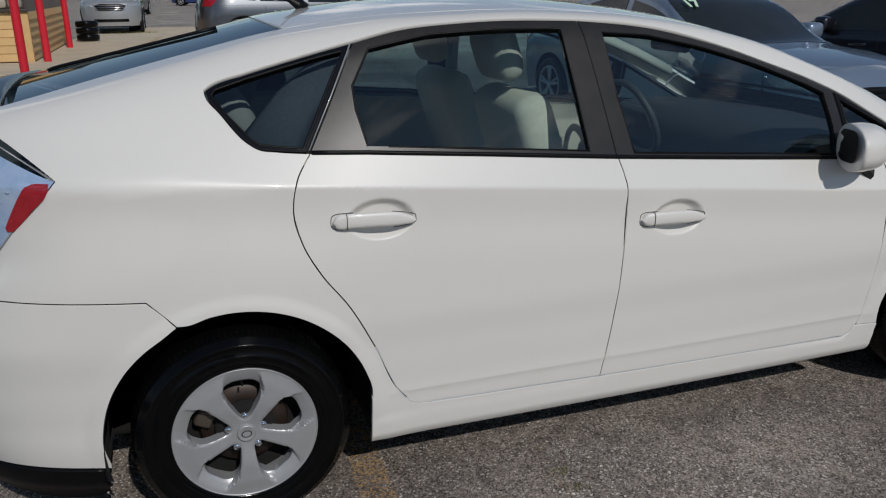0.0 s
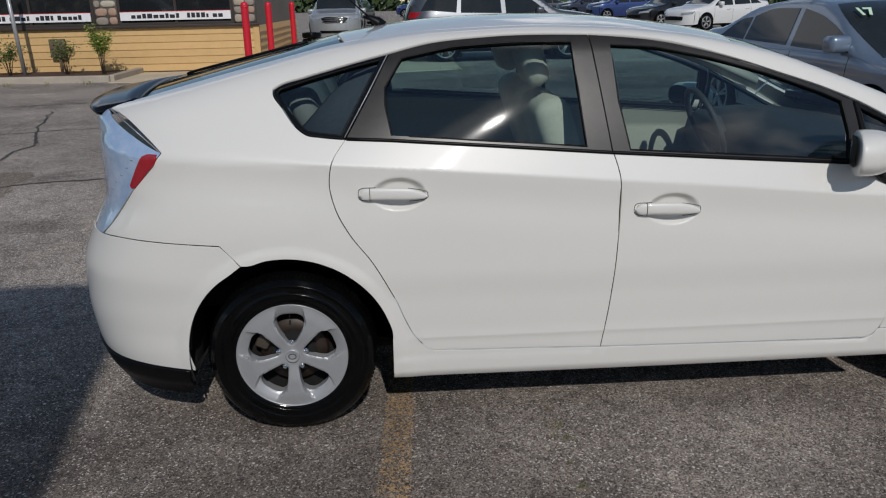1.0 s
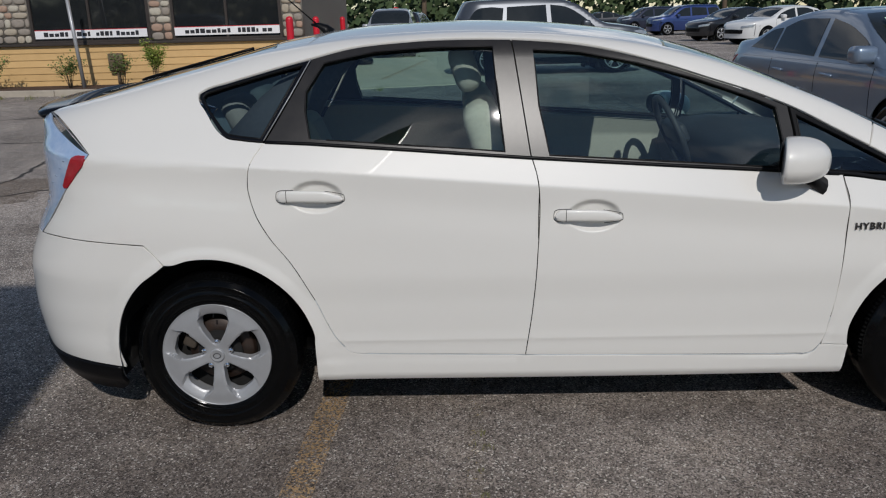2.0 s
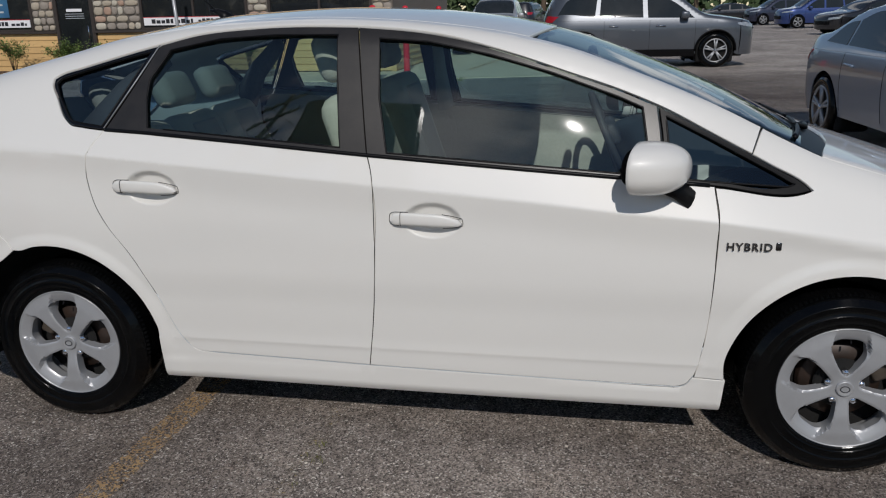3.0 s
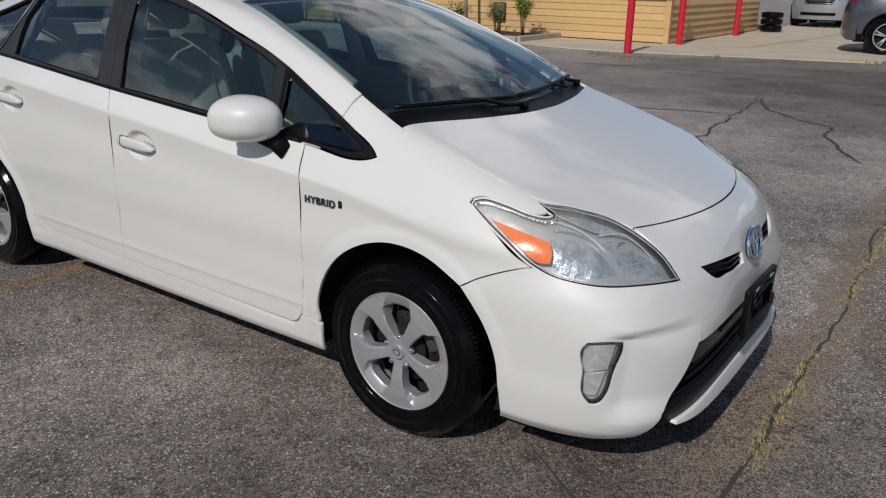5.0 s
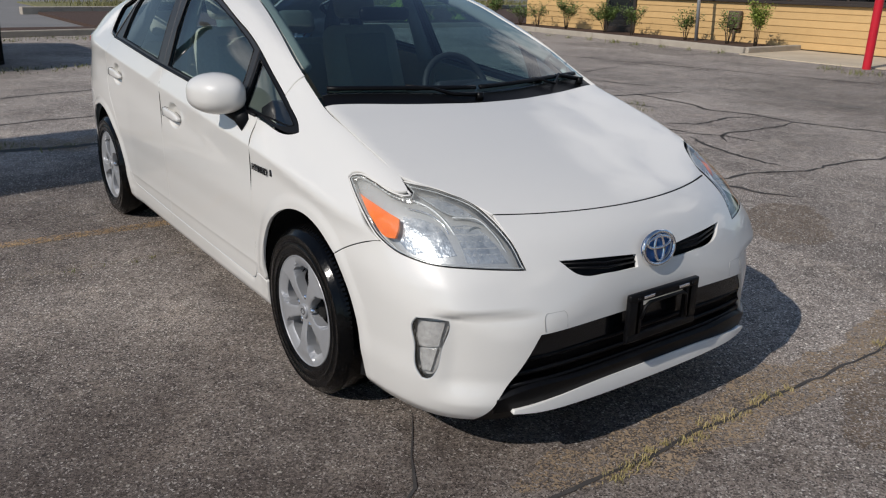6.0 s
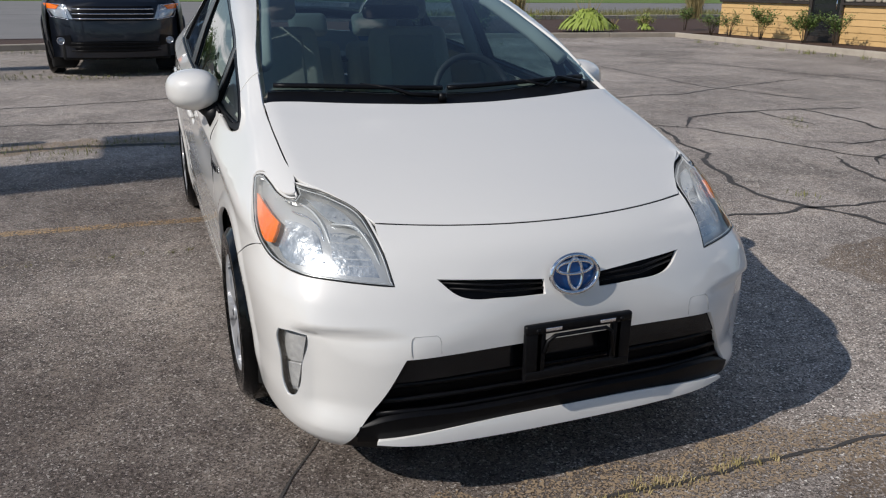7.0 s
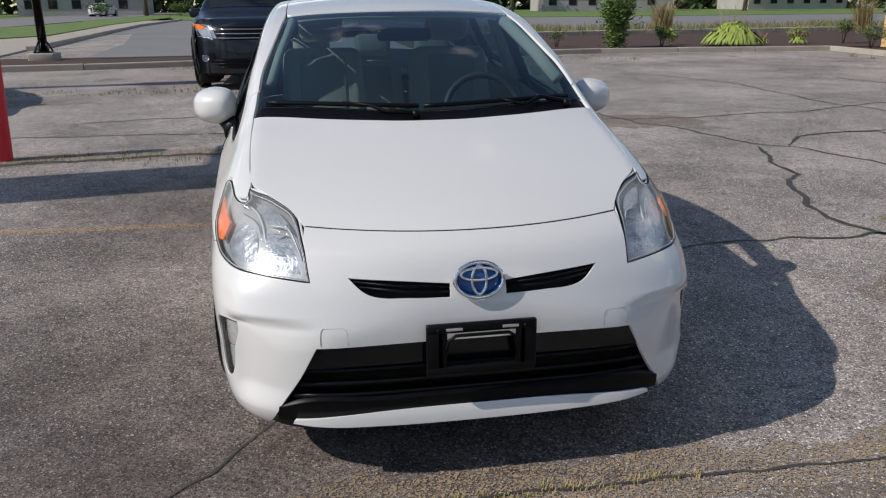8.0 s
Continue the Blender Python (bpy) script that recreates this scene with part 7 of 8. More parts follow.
# wheels
def wheel_at(x, s):
    """Wheel: tyre with tread, five-spoke alloy rim, bolts, cap, disc and caliper; outer face towards y = -1 for s = 1."""
    w = new("wheel")
    w.parent = car
    w.matrix_basis = pose(x, s * -0.743, 0.309, 0, 0, 0 if s == 1 else 180)
    prof = [(0.192, 0.085), (0.192, -0.084), (0.201, -0.093), (0.208, -0.098), (0.213, -0.1015), (0.217, -0.099), (0.2195, -0.1000), (0.2205, -0.1030), (0.2225, -0.1015), (0.240, -0.1050), (0.2435, -0.1052), (0.245, -0.1072), (0.248, -0.1072), (0.2495, -0.1050), (0.262, -0.1055), (0.274, -0.1030), (0.2765, -0.1055), (0.280, -0.1040), (0.282, -0.100), (0.297, -0.090), (0.305, -0.076), (0.309, -0.055), (0.311, 0.0), (0.309, 0.055), (0.300, 0.085), (0.27, 0.10), (0.23, 0.095)]
    tyre = part("tyre", lathe(prof, "y", 72, closed=True), RUBBER, w, "black rubber tyre with a wet shine")
    grooves = bmesh.new()
    for k in range(120):
        a = 2 * math.pi * k / 120
        for y0, y1 in ((-0.092, -0.066), (-0.05, -0.012)):
            c, sn = math.cos(a), math.sin(a)
            rr = [(0.2935, y0), (0.311, y1)] if y0 < -0.08 else [(0.3085, y0), (0.312, y1)]
            q = [(r * c - o * sn, y, r * sn + o * c) for (r, y), o in ((rr[0], -0.004), (rr[0], 0.004), (rr[1], 0.0045), (rr[1], -0.0045))]
            outer = [Vector(v) * 1.0 for v in q]
            lift = Vector((c, 0, sn)) * 0.006
            lower = [grooves.verts.new(v - lift) for v in outer]
            upper = [grooves.verts.new(v + lift * 0.12) for v in outer]
            grooves.faces.new(upper)
            for i in range(4):
                grooves.faces.new((lower[i], lower[(i + 1) % 4], upper[(i + 1) % 4], upper[i]))
    flat(part("tread", grooves, RUBBER, tyre))
    part("rim_lip", lathe([(0.205, -0.094), (0.2045, -0.0985), (0.2015, -0.0990), (0.1995, -0.094), (0.190, -0.03), (0.182, 0.06), (0.192, 0.08)], "y", 64), ALLOY, w)
    outline = np.array([(0.2022 * math.cos(a), 0.2022 * math.sin(a)) for a in np.linspace(0, 2 * math.pi, 90, endpoint=False)])
    holes = []
    for k in range(5):
        mid = math.pi / 2 + 2 * math.pi * k / 5
        shape = [(0.044, 0), (0.050, 13), (0.068, 19), (0.090, 22), (0.115, 23), (0.138, 22), (0.153, 19.5), (0.161, 14), (0.163, 0), (0.161, -13), (0.153, -18.5), (0.138, -21.5), (0.115, -23), (0.090, -22), (0.068, -19), (0.050, -13)]
        holes.append(smooth_outline([(r * math.cos(mid + radians(d)), r * math.sin(mid + radians(d))) for r, d in shape], 0.006, 60))
    vs, fs = fill(outline, holes, 0.0055)
    r = np.hypot(vs[:, 0], vs[:, 1])
    ang = (np.degrees(np.arctan2(vs[:, 1], vs[:, 0])) - 90 + 36) % 72 - 36
    depth = -0.0905 - 0.011 * step(0.02, 0.11, r) + 0.005 * step(0.15, 0.2022, r)
    edge_of = np.interp(r, [0.130, 0.153, 0.166, 0.2022], [24.0, 21.0, 18.0, 12.5])
    depth = depth + 0.020 * step(edge_of + 0.9, edge_of - 0.9, np.abs(ang + 0.5)) * step(0.12, 0.15, r) * step(0.203, 0.150, r)
    ring_pts = np.concatenate(holes)
    to_edge = np.min(np.linalg.norm(vs[:, None] - ring_pts[None], axis=2), axis=1)
    depth = depth + 0.003 * np.exp(-(to_edge / 0.003) ** 2)
    verts = np.stack([vs[:, 0], depth, vs[:, 1]], 1)
    a, b, c = verts[fs[:, 0]], verts[fs[:, 1]], verts[fs[:, 2]]
    fs = np.where((np.cross(b - a, c - a)[:, 1] > 0)[:, None], fs[:, ::-1], fs)
    seen = {(i, j) for f in fs for i, j in ((f[0], f[1]), (f[1], f[2]), (f[2], f[0]))}
    rim_e = [(i, j) for i, j in seen if (j, i) not in seen]
    n0 = len(verts)
    deep = verts.copy()
    deep[:, 1] += 0.035
    deep[:, [0, 2]] *= 1.01
    spokes = mesh_from("rim_face", np.concatenate([verts, deep]), [tuple(f) for f in fs] + [(j, i, n0 + i, n0 + j) for i, j in rim_e], ALLOY, w, "silver five-spoke alloy")
    for e in spokes.data.edges:
        i, j = e.vertices
        if ((i, j) in seen) != ((j, i) in seen):
            e.use_edge_sharp = True
    spokes.data.set_sharp_from_angle(angle=radians(32))
    part("cap", lathe([(0.027, -0.088), (0.026, -0.097), (0.023, -0.0995), (0.021, -0.0985), (0.0003, -0.0995)], "y", 24), ALLOY, w)
    part("cap_emblem", tube([(0.0135 * math.cos(q), -0.0995, 0.010 * math.sin(q)) for q in np.linspace(0, 2 * math.pi, 19)], 0.0018, 5, cap=False), DASH, w)
    for k in range(5):
        a = math.pi / 2 + 2 * math.pi * k / 5
        nut = tube([(0.052 * math.cos(a), -0.062, 0.052 * math.sin(a)), (0.052 * math.cos(a), -0.091, 0.052 * math.sin(a))], 0.010, 6)
        part("wheel_nut", nut, CHROME, w)
    part("hub_plate", lathe([(0.001, -0.066), (0.075, -0.064), (0.085, -0.05)], "y", 30), LINER, w)
    part("brake_disc", lathe([(0.075, -0.030), (0.122, -0.030), (0.124, -0.026), (0.130, -0.010)], "y", 40), RUSTY, w)
    part("drum_back", lathe([(0.001, 0.0), (0.185, 0.0)], "y", 30), LINER, w)
    side = -1 if x < 0 else 1
    cal = box(-0.026, 0.026, -0.056, -0.01, -0.036, 0.036, 0.010)
    bmesh.ops.transform(cal, matrix=pose(side * 0.106 * (1 if s == 1 else -1), 0, 0.050, 0, side * -26, 0), verts=cal.verts)
    part("caliper", cal, CALIPER, w)
    part("valve", tube([(0.0, -0.085, 0.162), (0.0, -0.094, 0.152)], 0.003, 6), BLACK_TRIM, w)
    return w


for x in (-1.35, 1.35):
    for s in (1, -1):
        wheel_at(x, s)
        well = bmesh.new()
        ring = [(math.cos(a), math.sin(a)) for a in np.linspace(radians(-15), radians(195), 32)]
        rows2 = []
        for y, r in ((-0.815, 0.378), (-0.79, 0.395), (-0.50, 0.40), (-0.50, 0.02)):
            rows2.append([well.verts.new((x + r * c, s * y, 0.31 + r * q)) for c, q in ring])
        for a, b in zip(rows2, rows2[1:]):
            for k in range(len(ring) - 1):
                well.faces.new((a[k], a[k + 1], b[k + 1], b[k]))
        part("wheel_well", well, LINER, car)
for s in (1, -1):
    for x0, x1, z1 in ((0.925, 0.972, 0.5), (-0.972, -0.925, 0.5), (-1.79, -1.738, 0.5), (1.735, 1.78, 0.5)):
        part("splash_guard", box(x0, x1, min(s * 0.5, s * 0.70), max(s * 0.5, s * 0.70), 0.2, z1, 0.01), LINER, car)
part("underbody", box(-2.0, 2.0, -0.50, 0.50, 0.17, 0.42, 0.03), LINER, car)
part("underbody", box(-0.93, 0.93, -0.79, 0.79, 0.20, 0.36, 0.02), LINER, car)
# cabin
part("cabin_floor", box(-1.9, 1.2, -0.48, 0.48, 0.36, 0.40, 0.01), GREY_CLOTH, car)
panel("headliner", mirrored(on_top((0.40, 0.0), (0.35, -0.50), (0.0, -0.535), (-0.6, -0.51), (-1.12, -0.45), (-1.16, 0.0))), "long", HEADLINER, car, lift=-0.03, thick=0.004, space=0.06)
for s in (1, -1):
    pts = [(0.98, s * -0.62, 1.115), (0.75, s * -0.585, 1.215), (0.42, s * -0.53, 1.335), (0.1, s * -0.53, 1.385)]
    part("pillar_trim", tube(pts, [0.030, 0.030, 0.03, 0.025], 8, flatten=0.6), HEADLINER, car)
    part("centre_pillar_trim", tube([(-0.2, s * -0.585, 1.38), (-0.195, s * -0.66, 1.2), (-0.18, s * -0.73, 1.0)], [0.03, 0.035, 0.05], 8, flatten=0.6), HEADLINER, car)


def seat_parts(x, y, w, tilt, mat, mat2):
    seat = new("seat")
    seat.parent = car
    seat.matrix_basis = pose(x, y, 0.40)
    cushion = box(-0.25, 0.28, -w, w, 0.10, 0.27, 0.06, segments=3)
    part("cushion", cushion, mat, seat)
    back = box(-0.07, 0.07, -w, w, 0.0, 0.62, 0.06, segments=3)
    for v in back.verts:
        v.co.y *= 1 - 0.12 * max(0.0, v.co.z - 0.3) / 0.3
    bmesh.ops.transform(back, matrix=pose(-0.22, 0, 0.20, 0, tilt, 0), verts=back.verts)
    part("backrest", back, mat, seat)
    ins = box(0.05, 0.078, -w * 0.55, w * 0.55, 0.06, 0.56, 0.02, segments=2)
    bmesh.ops.transform(ins, matrix=pose(-0.22, 0, 0.20, 0, tilt, 0), verts=ins.verts)
    part("insert", ins, mat2, seat)
    head = box(-0.05, 0.05, -0.125, 0.125, 0.66, 0.84, 0.045, segments=3)
    bmesh.ops.transform(head, matrix=pose(-0.22, 0, 0.20, 0, tilt, 0), verts=head.verts)
    part("headrest", head, mat2, seat)
    return seat


for y in (-0.37, 0.37):
    seat_parts(0.05, y, 0.25, -18, BEIGE, TAUPE)
for y in (-0.42, 0.0, 0.42):
    seat_parts(-0.80, y, 0.21, -20, BEIGE, TAUPE).scale = (1, 1, 0.84)
dash = bmesh.new()
dp = [(1.20, 0.985), (1.0, 0.995), (0.85, 0.985), (0.74, 0.94), (0.72, 0.85), (0.78, 0.70), (0.9, 0.55), (1.2, 0.5)]
ringsd = [[dash.verts.new((px - 0.10 * (abs(y) / 0.66) ** 2, y, pz + 0.03 * math.exp(-((y - 0.36) / 0.16) ** 2) * (px < 0.95) - 0.02 * abs(y))) for px, pz in dp] for y in np.linspace(-0.66, 0.66, 23)]
for a, b in zip(ringsd, ringsd[1:]):
    for k in range(len(dp) - 1):
        dash.faces.new((a[k], a[k + 1], b[k + 1], b[k]))
part("dashboard", dash, DASH, car)
part("console", box(0.1, 0.85, -0.10, 0.10, 0.45, 0.80, 0.05), DASH, car)
steer = part("steering_wheel", tube([(0, 0.185 * math.cos(a), 0.185 * math.sin(a)) for a in np.linspace(0, 2 * math.pi, 33)], 0.016, 8, cap=False), DASH, car)
steer.matrix_basis = pose(0.62, 0.37, 0.93, 0, -24, 0)
part("steering_hub", box(-0.01, 0.05, -0.14, 0.14, -0.05, 0.05, 0.02), DASH, steer)
part("mirror_inside", box(0.52, 0.56, -0.13, 0.13, 1.265, 1.325, 0.02), BLACK_TRIM, car)
part("parcel_shelf", box(-1.85, -1.15, -0.55, 0.55, 0.93, 0.95, 0.01), GREY_CLOTH, car)
for s in (1, -1):
    part("rear_trim", tube([(-0.98, s * -0.56, 1.33), (-1.12, s * -0.60, 1.2), (-1.22, s * -0.66, 1.06)], [0.05, 0.07, 0.1], 8, flatten=0.5), GREY_CLOTH, car)
seal_line = on_top(*[(2.086 - 0.40 * float(y) ** 2, float(y)) for y in np.linspace(-0.503, 0.503, 41)])
seal_line = seal_line - normal_at(seal_line) * 0.0040
part("hood_seal", tube([tuple(p) for p in seal_line], 0.0034, 6), LINER, car)

# rubber seals in the gaps between the sheets; low ones painted pale as sunlit gaps
for s in (1, -1):
    m = np.array([1, s, 1])
    for nm, line in (("door_seal", [(-0.174, 1.022)] + B_SEAM), ("door_seal", R_SEAM[5:]), ("door_seal", [(-0.195, 0.285), (-0.45, 0.292), (-0.74, 0.2985), (-0.785, 0.300), (-0.85, 0.313), (-0.889, 0.3545), (-0.965, 0.523)]), ("door_seal", [(0.914, 0.421), (0.889, 0.308), (0.870, 0.281), (0.847, 0.272), (0.81, 0.2715), (0.6, 0.273), (0.3, 0.277), (0.05, 0.281), (-0.195, 0.285)]), ("door_seal", [(0.918, 0.936)] + F_SEAM[:3]), ("bumper_seal", SEAM_F)):
        q = on_side(*line)
        q = q - normal_at(q) * 0.0022
        # LAMP_GREY puts the sunlight in the bottom seams into their colour
        part(nm, tube([tuple(p * m) for p in smooth_line(q, 6 * len(q))], 0.0015, 6), LAMP_GREY if max(p[1] for p in line) < 0.53 else LINER, car)


# ---- other vehicles ----
def make_shape(xf, xr, w, belt, tops, tumble=0.40, bow=0.10, crown=0.05, soft=0.06, slope=0.03):
    """The outer surface of another car: front and rear reach, half width, belt height and the height of its top along the middle."""
    tx, tz = [p[0] for p in tops], [p[1] for p in tops]

    def shape(x, y, z):
        low = w - 0.05 * np.clip((0.68 - z) / 0.42, 0, 2) ** 2 - 0.02 * np.clip((z - 0.75) / 0.3, 0, 2) ** 2
        up = w - 0.035 - tumble * (z - belt)
        ww = -smax(-low, -up, 0.05)
        far = np.where(x > 0, xf, xr) * (1 - slope * ((z - 0.5) / 0.5) ** 2) - np.where(x > 0, xf, xr) + 0.85
        a = np.clip(np.abs(x) - (np.where(x > 0, xf, xr) - 0.85), 0, None) / far
        p = np.where(x > 0, 2.7, 3.2)
        n = (a ** p + (np.abs(y) / ww) ** p) ** (1 / p)
        t = tab(x + np.sign(x) * bow * y * y, tx, tz) - crown * y * y
        return smax((n - 1) * ww, (z - t) * 0.8, soft)

    return shape


FAR_GLASS = material("dark_car_glass", (0.016, 0.02, 0.022), 0.03, second=(0.03, 0.034, 0.036), scale=2, amount=0.6, spec=0.4)
FAR_CHROME = material("dull_chrome", (0.6, 0.6, 0.62), 0.15, 1.0, (0.5, 0.5, 0.52), 9, 0.5)
FAR_LAMP = material("clear_headlamp", (0.42, 0.45, 0.48), 0.15, 0.3, (0.25, 0.27, 0.29), 14, 0.8, coat=1.0)


def paint(name, c, metal=0.4, rough=0.35):
    return material(name, c, rough, metal, tuple(v * 0.85 for v in c), 500, 0.5, coat=1.0)


def far_wheel(car_, x, y, r, s, spokes=5, mat=None):
    w = new("wheel")
    w.parent = car_
    w.matrix_basis = pose(x, y, r, 0, 0, 0 if s < 0 else 180)
    part("tyre", lathe([(0.68 * r, 0.10), (0.68 * r, -0.09), (0.74 * r, -0.105), (0.86 * r, -0.11), (0.95 * r, -0.10), (r, -0.075), (r, 0.075), (0.9 * r, 0.11)], "y", 40, closed=True), RUBBER, w)
    part("rim_barrel", lathe([(0.70 * r, -0.10), (0.665 * r, -0.104), (0.64 * r, -0.09), (0.62 * r, 0.05), (0.05 * r, 0.06)], "y", 40), STEEL, w)
    bm = lathe([(0.70 * r, -0.098), (0.69 * r, -0.108), (0.65 * r, -0.106), (0.635 * r, -0.09)], "y", 40)
    for k in range(spokes):
        for off in (-0.14, 0.14):
            a = math.pi / 2 + 2 * math.pi * k / spokes
            tube([(0.06 * r * math.cos(a), -0.088, 0.06 * r * math.sin(a)), (0.65 * r * math.cos(a + off), -0.10, 0.65 * r * math.sin(a + off))], [0.06 * r, 0.045 * r], 6, bm)
    part("rim_face", bm, mat or ALLOY, w)
    part("cap", lathe([(0.10 * r, -0.09), (0.09 * r, -0.115), (0.001, -0.118)], "y", 16), FAR_CHROME, w)


def vehicle(name, label, category, where, turn, scale, xf, xr, w, belt, tops, colour, axles, r, glass, windshield, rear_glass, space=0.07, cladding=None, lamps=None, tails=None, grille=None, group="", marker=None):
    """A parked car. glass: side windows as (x, z) outlines; windshield and rear_glass: (x front edge, x back edge, half widths)."""
    FIELD[0] = make_shape(xf, xr, w, belt, tops)
    v = tagged(new(name), label, category, group)
    T = lambda x, y: float(on_top((x, y))[0][2])
    fx, bx = xf - 0.42, -(xr - 0.38)
    line = [(x, min(belt - 0.02, T(x, -0.86 * w) - 0.05)) for x in np.linspace(bx, fx, 15)]
    base = 0.24 * r / 0.33
    arch = []
    for ax in sorted(axles):
        ra = r * 1.17
        arch += [(ax - ra * math.cos(a), r + ra * math.sin(a)) for a in np.linspace(-0.15, math.pi + 0.15, 13)]
    side = [(bx, base)] + arch + [(fx, base)] + line[::-1]
    panel("body_side", on_side(*side), "long", colour, v, space=space, mirror=True, gap=0.001, corner=50)
    front = on_top(*[(fx + (xf - 0.16 - fx) * (1 - t * t), -0.86 * w * t) for t in (0.0, 0.35, 0.65, 0.88)])
    back = on_top(*[(bx - (xr - 0.12 + bx) * (1 - t * t), -0.86 * w * t) for t in (0.88, 0.65, 0.35, 0.0)])
    panel("body_top", mirrored(row(front, on_side(*line[::-1]), back)), "long", colour, v, space=space, gap=0.001, corner=60)
    nose = row(on_front((0.0, base), (-0.6 * w, base)), on_side((xf - 0.22, base), (fx, base), line[-1]), front[::-1])
    panel("front_end", mirrored(nose), "nose", colour, v, space=space, gap=0.001, corner=50)
    tail = row(on_front((0.0, base + 0.05), (-0.6 * w, base + 0.05), back=True), on_side((-(xr - 0.2), base), (bx, base), line[0]), back)
    panel("rear_end", mirrored(tail), "tail", colour, v, space=space, gap=0.001, corner=50)
    for o in glass:
        panel("side_window", on_side(*o), "long", FAR_GLASS, v, space=space, lift=0.006, thick=0.008, gap=0.0, mirror=True)
    for nm, (xa, xb, wa, wb) in (("windscreen", windshield), ("rear_window", rear_glass)):
        panel(nm, mirrored(on_top((xa, 0.0), (xa - math.copysign(0.10, xa) * 0.6, -wa), (xb, -wb), (xb, 0.0))), "long", FAR_GLASS, v, space=space, lift=0.006, thick=0.008, gap=0.0)
    if cladding:
        for a, b in zip([(bx)] + [q + r * 1.2 for q in sorted(axles)], [q - r * 1.2 for q in sorted(axles)] + [fx]):
            if b - a > 0.1:
                panel("sill_cladding", on_side((a, base - 0.02), (b, base - 0.02), (b, base + cladding), (a, base + cladding)), "long", BLACK_TRIM, v, space=space, lift=0.012, thick=0.02, gap=0.0, mirror=True)
        for ax in axles:
            for s in (1, -1):
                q = on_side(*[(ax - r * 1.19 * math.cos(a), r + r * 1.19 * math.sin(a)) for a in np.linspace(0.0, math.pi, 20)]) * np.array([1, s, 1])
                part("arch_trim", tube([tuple(p) for p in q], 0.035, 6, flatten=0.5), BLACK_TRIM, v)
    for s in (1, -1):
        m = np.array([1, s, 1])
        if lamps is not None:
            q = on_front(*lamps) * m
            lamp = panel("headlamp", q[::s], "nose", FAR_LAMP, v, space=0.05, lift=0.008, gap=0.0)
            part("lamp_glow_ring", tube([tuple(p + np.array([0.012, 0, 0])) for p in np.concatenate([q, q[:1]])], 0.006, 5, cap=False), FAR_CHROME, lamp)
        if marker is not None:
            panel("marker", (on_front(*marker) * m)[::s], "nose", AMBER, v, "amber marker", space=0.05, lift=0.012, gap=0.0)
            panel("fog_pocket", (on_front((-0.64, 0.44), (-0.84, 0.47), (-0.87, 0.58), (-0.68, 0.60)) * m)[::s], "nose", BLACK_TRIM, v, space=0.05, lift=0.008, gap=0.0)
            q = on_front((-0.745, 0.525))[0] * m
            fog_ = part("fog_lamp", tube([(q[0] - 0.02, q[1], q[2]), (q[0] + 0.022, q[1], q[2])], 0.048, 16), FAR_LAMP, v)
            part("fog_ring", tube([(q[0] + 0.022, q[1] + 0.05 * math.cos(a), q[2] + 0.05 * math.sin(a)) for a in np.linspace(0, 2 * math.pi, 17)], 0.006, 5, cap=False), FAR_CHROME, fog_)
        if tails is not None:
            q = on_front(*tails, back=True) * m
            panel("tail_lamp", q[::s], "tail", RED_LENS, v, space=0.05, lift=0.008, gap=0.0)
        xm = windshield[0] - 0.46
        part("side_mirror", box(xm - 0.09, xm + 0.09, s * (w + 0.02) - 0.11, s * (w + 0.02) + 0.11, belt + 0.0, belt + 0.16, 0.05, segments=3), colour, v)
        part("mirror_foot", tube([(xm, s * (w - 0.12), belt + 0.0), (xm, s * w, belt + 0.05)], 0.03, 6), BLACK_TRIM, v)
        for hx in (-0.75, 0.25):
            q = on_side((hx - 0.1, belt - 0.13), (hx + 0.1, belt - 0.14)) * m
            part("door_handle", tube([tuple(q[0] - np.array([0, 0.012 * s, 0])), tuple(q[1] - np.array([0, 0.012 * s, 0]))], 0.016, 6), FAR_CHROME if cladding else colour, v)
        for sx in (-0.95, 0.02, 0.98):
            q = on_side(*[(sx, z) for z in np.linspace(base + 0.1, belt - 0.03, 6)]) * m
            part("door_gap", tube([tuple(p) for p in q], 0.004, 4), LINER, v)
        for ax in axles:
            far_wheel(v, ax, s * -(w - 0.10), r, -1 if s == 1 else 1)
            part("wheel_well", box(ax - r * 1.1, ax + r * 1.1, s * -(w - 0.06) - 0.0, s * -(w - 0.40), 0.1, r * 2.1, 0.05), LINER, v)
    part("underbody", box(-(xr - 0.3), xf - 0.3, -w + 0.25, w - 0.25, base - 0.04, base + 0.25, 0.03), LINER, v)
    if grille:
        for g in grille:
            gr = panel("grille", mirrored(on_front(*g)), "nose", BLACK_TRIM, v, space=0.06, lift=0.01, gap=0.0)
            lo, hi = min(p[1] for p in g), max(p[1] for p in g)
            hw = max(abs(p[0]) for p in g)
            for k in range(3):
                z = lo + (hi - lo) * (k + 0.5) / 3
                part("grille_bar", tube([tuple(p + np.array([0.022, 0, 0])) for p in on_front(*[(y, z) for y in np.linspace(-hw * 0.92, hw * 0.92, 7)])], 0.010, 5), FAR_CHROME if lo > 0.6 else BLACK_TRIM, gr)
    FIELD[0] = hatch_field
    v.matrix_basis = pose(*where, 0, 0, turn) @ Matrix.Diagonal((scale, scale, scale, 1))
    return v


SUV_TOP = [(-2.5, 0.9), (-2.36, 1.08), (-2.28, 1.45), (-2.15, 1.62), (-1.6, 1.67), (-0.6, 1.69), (0.2, 1.66), (0.55, 1.57), (1.3, 1.13), (1.7, 1.07), (2.15, 0.98), (2.32, 0.82), (2.45, 0.4)]
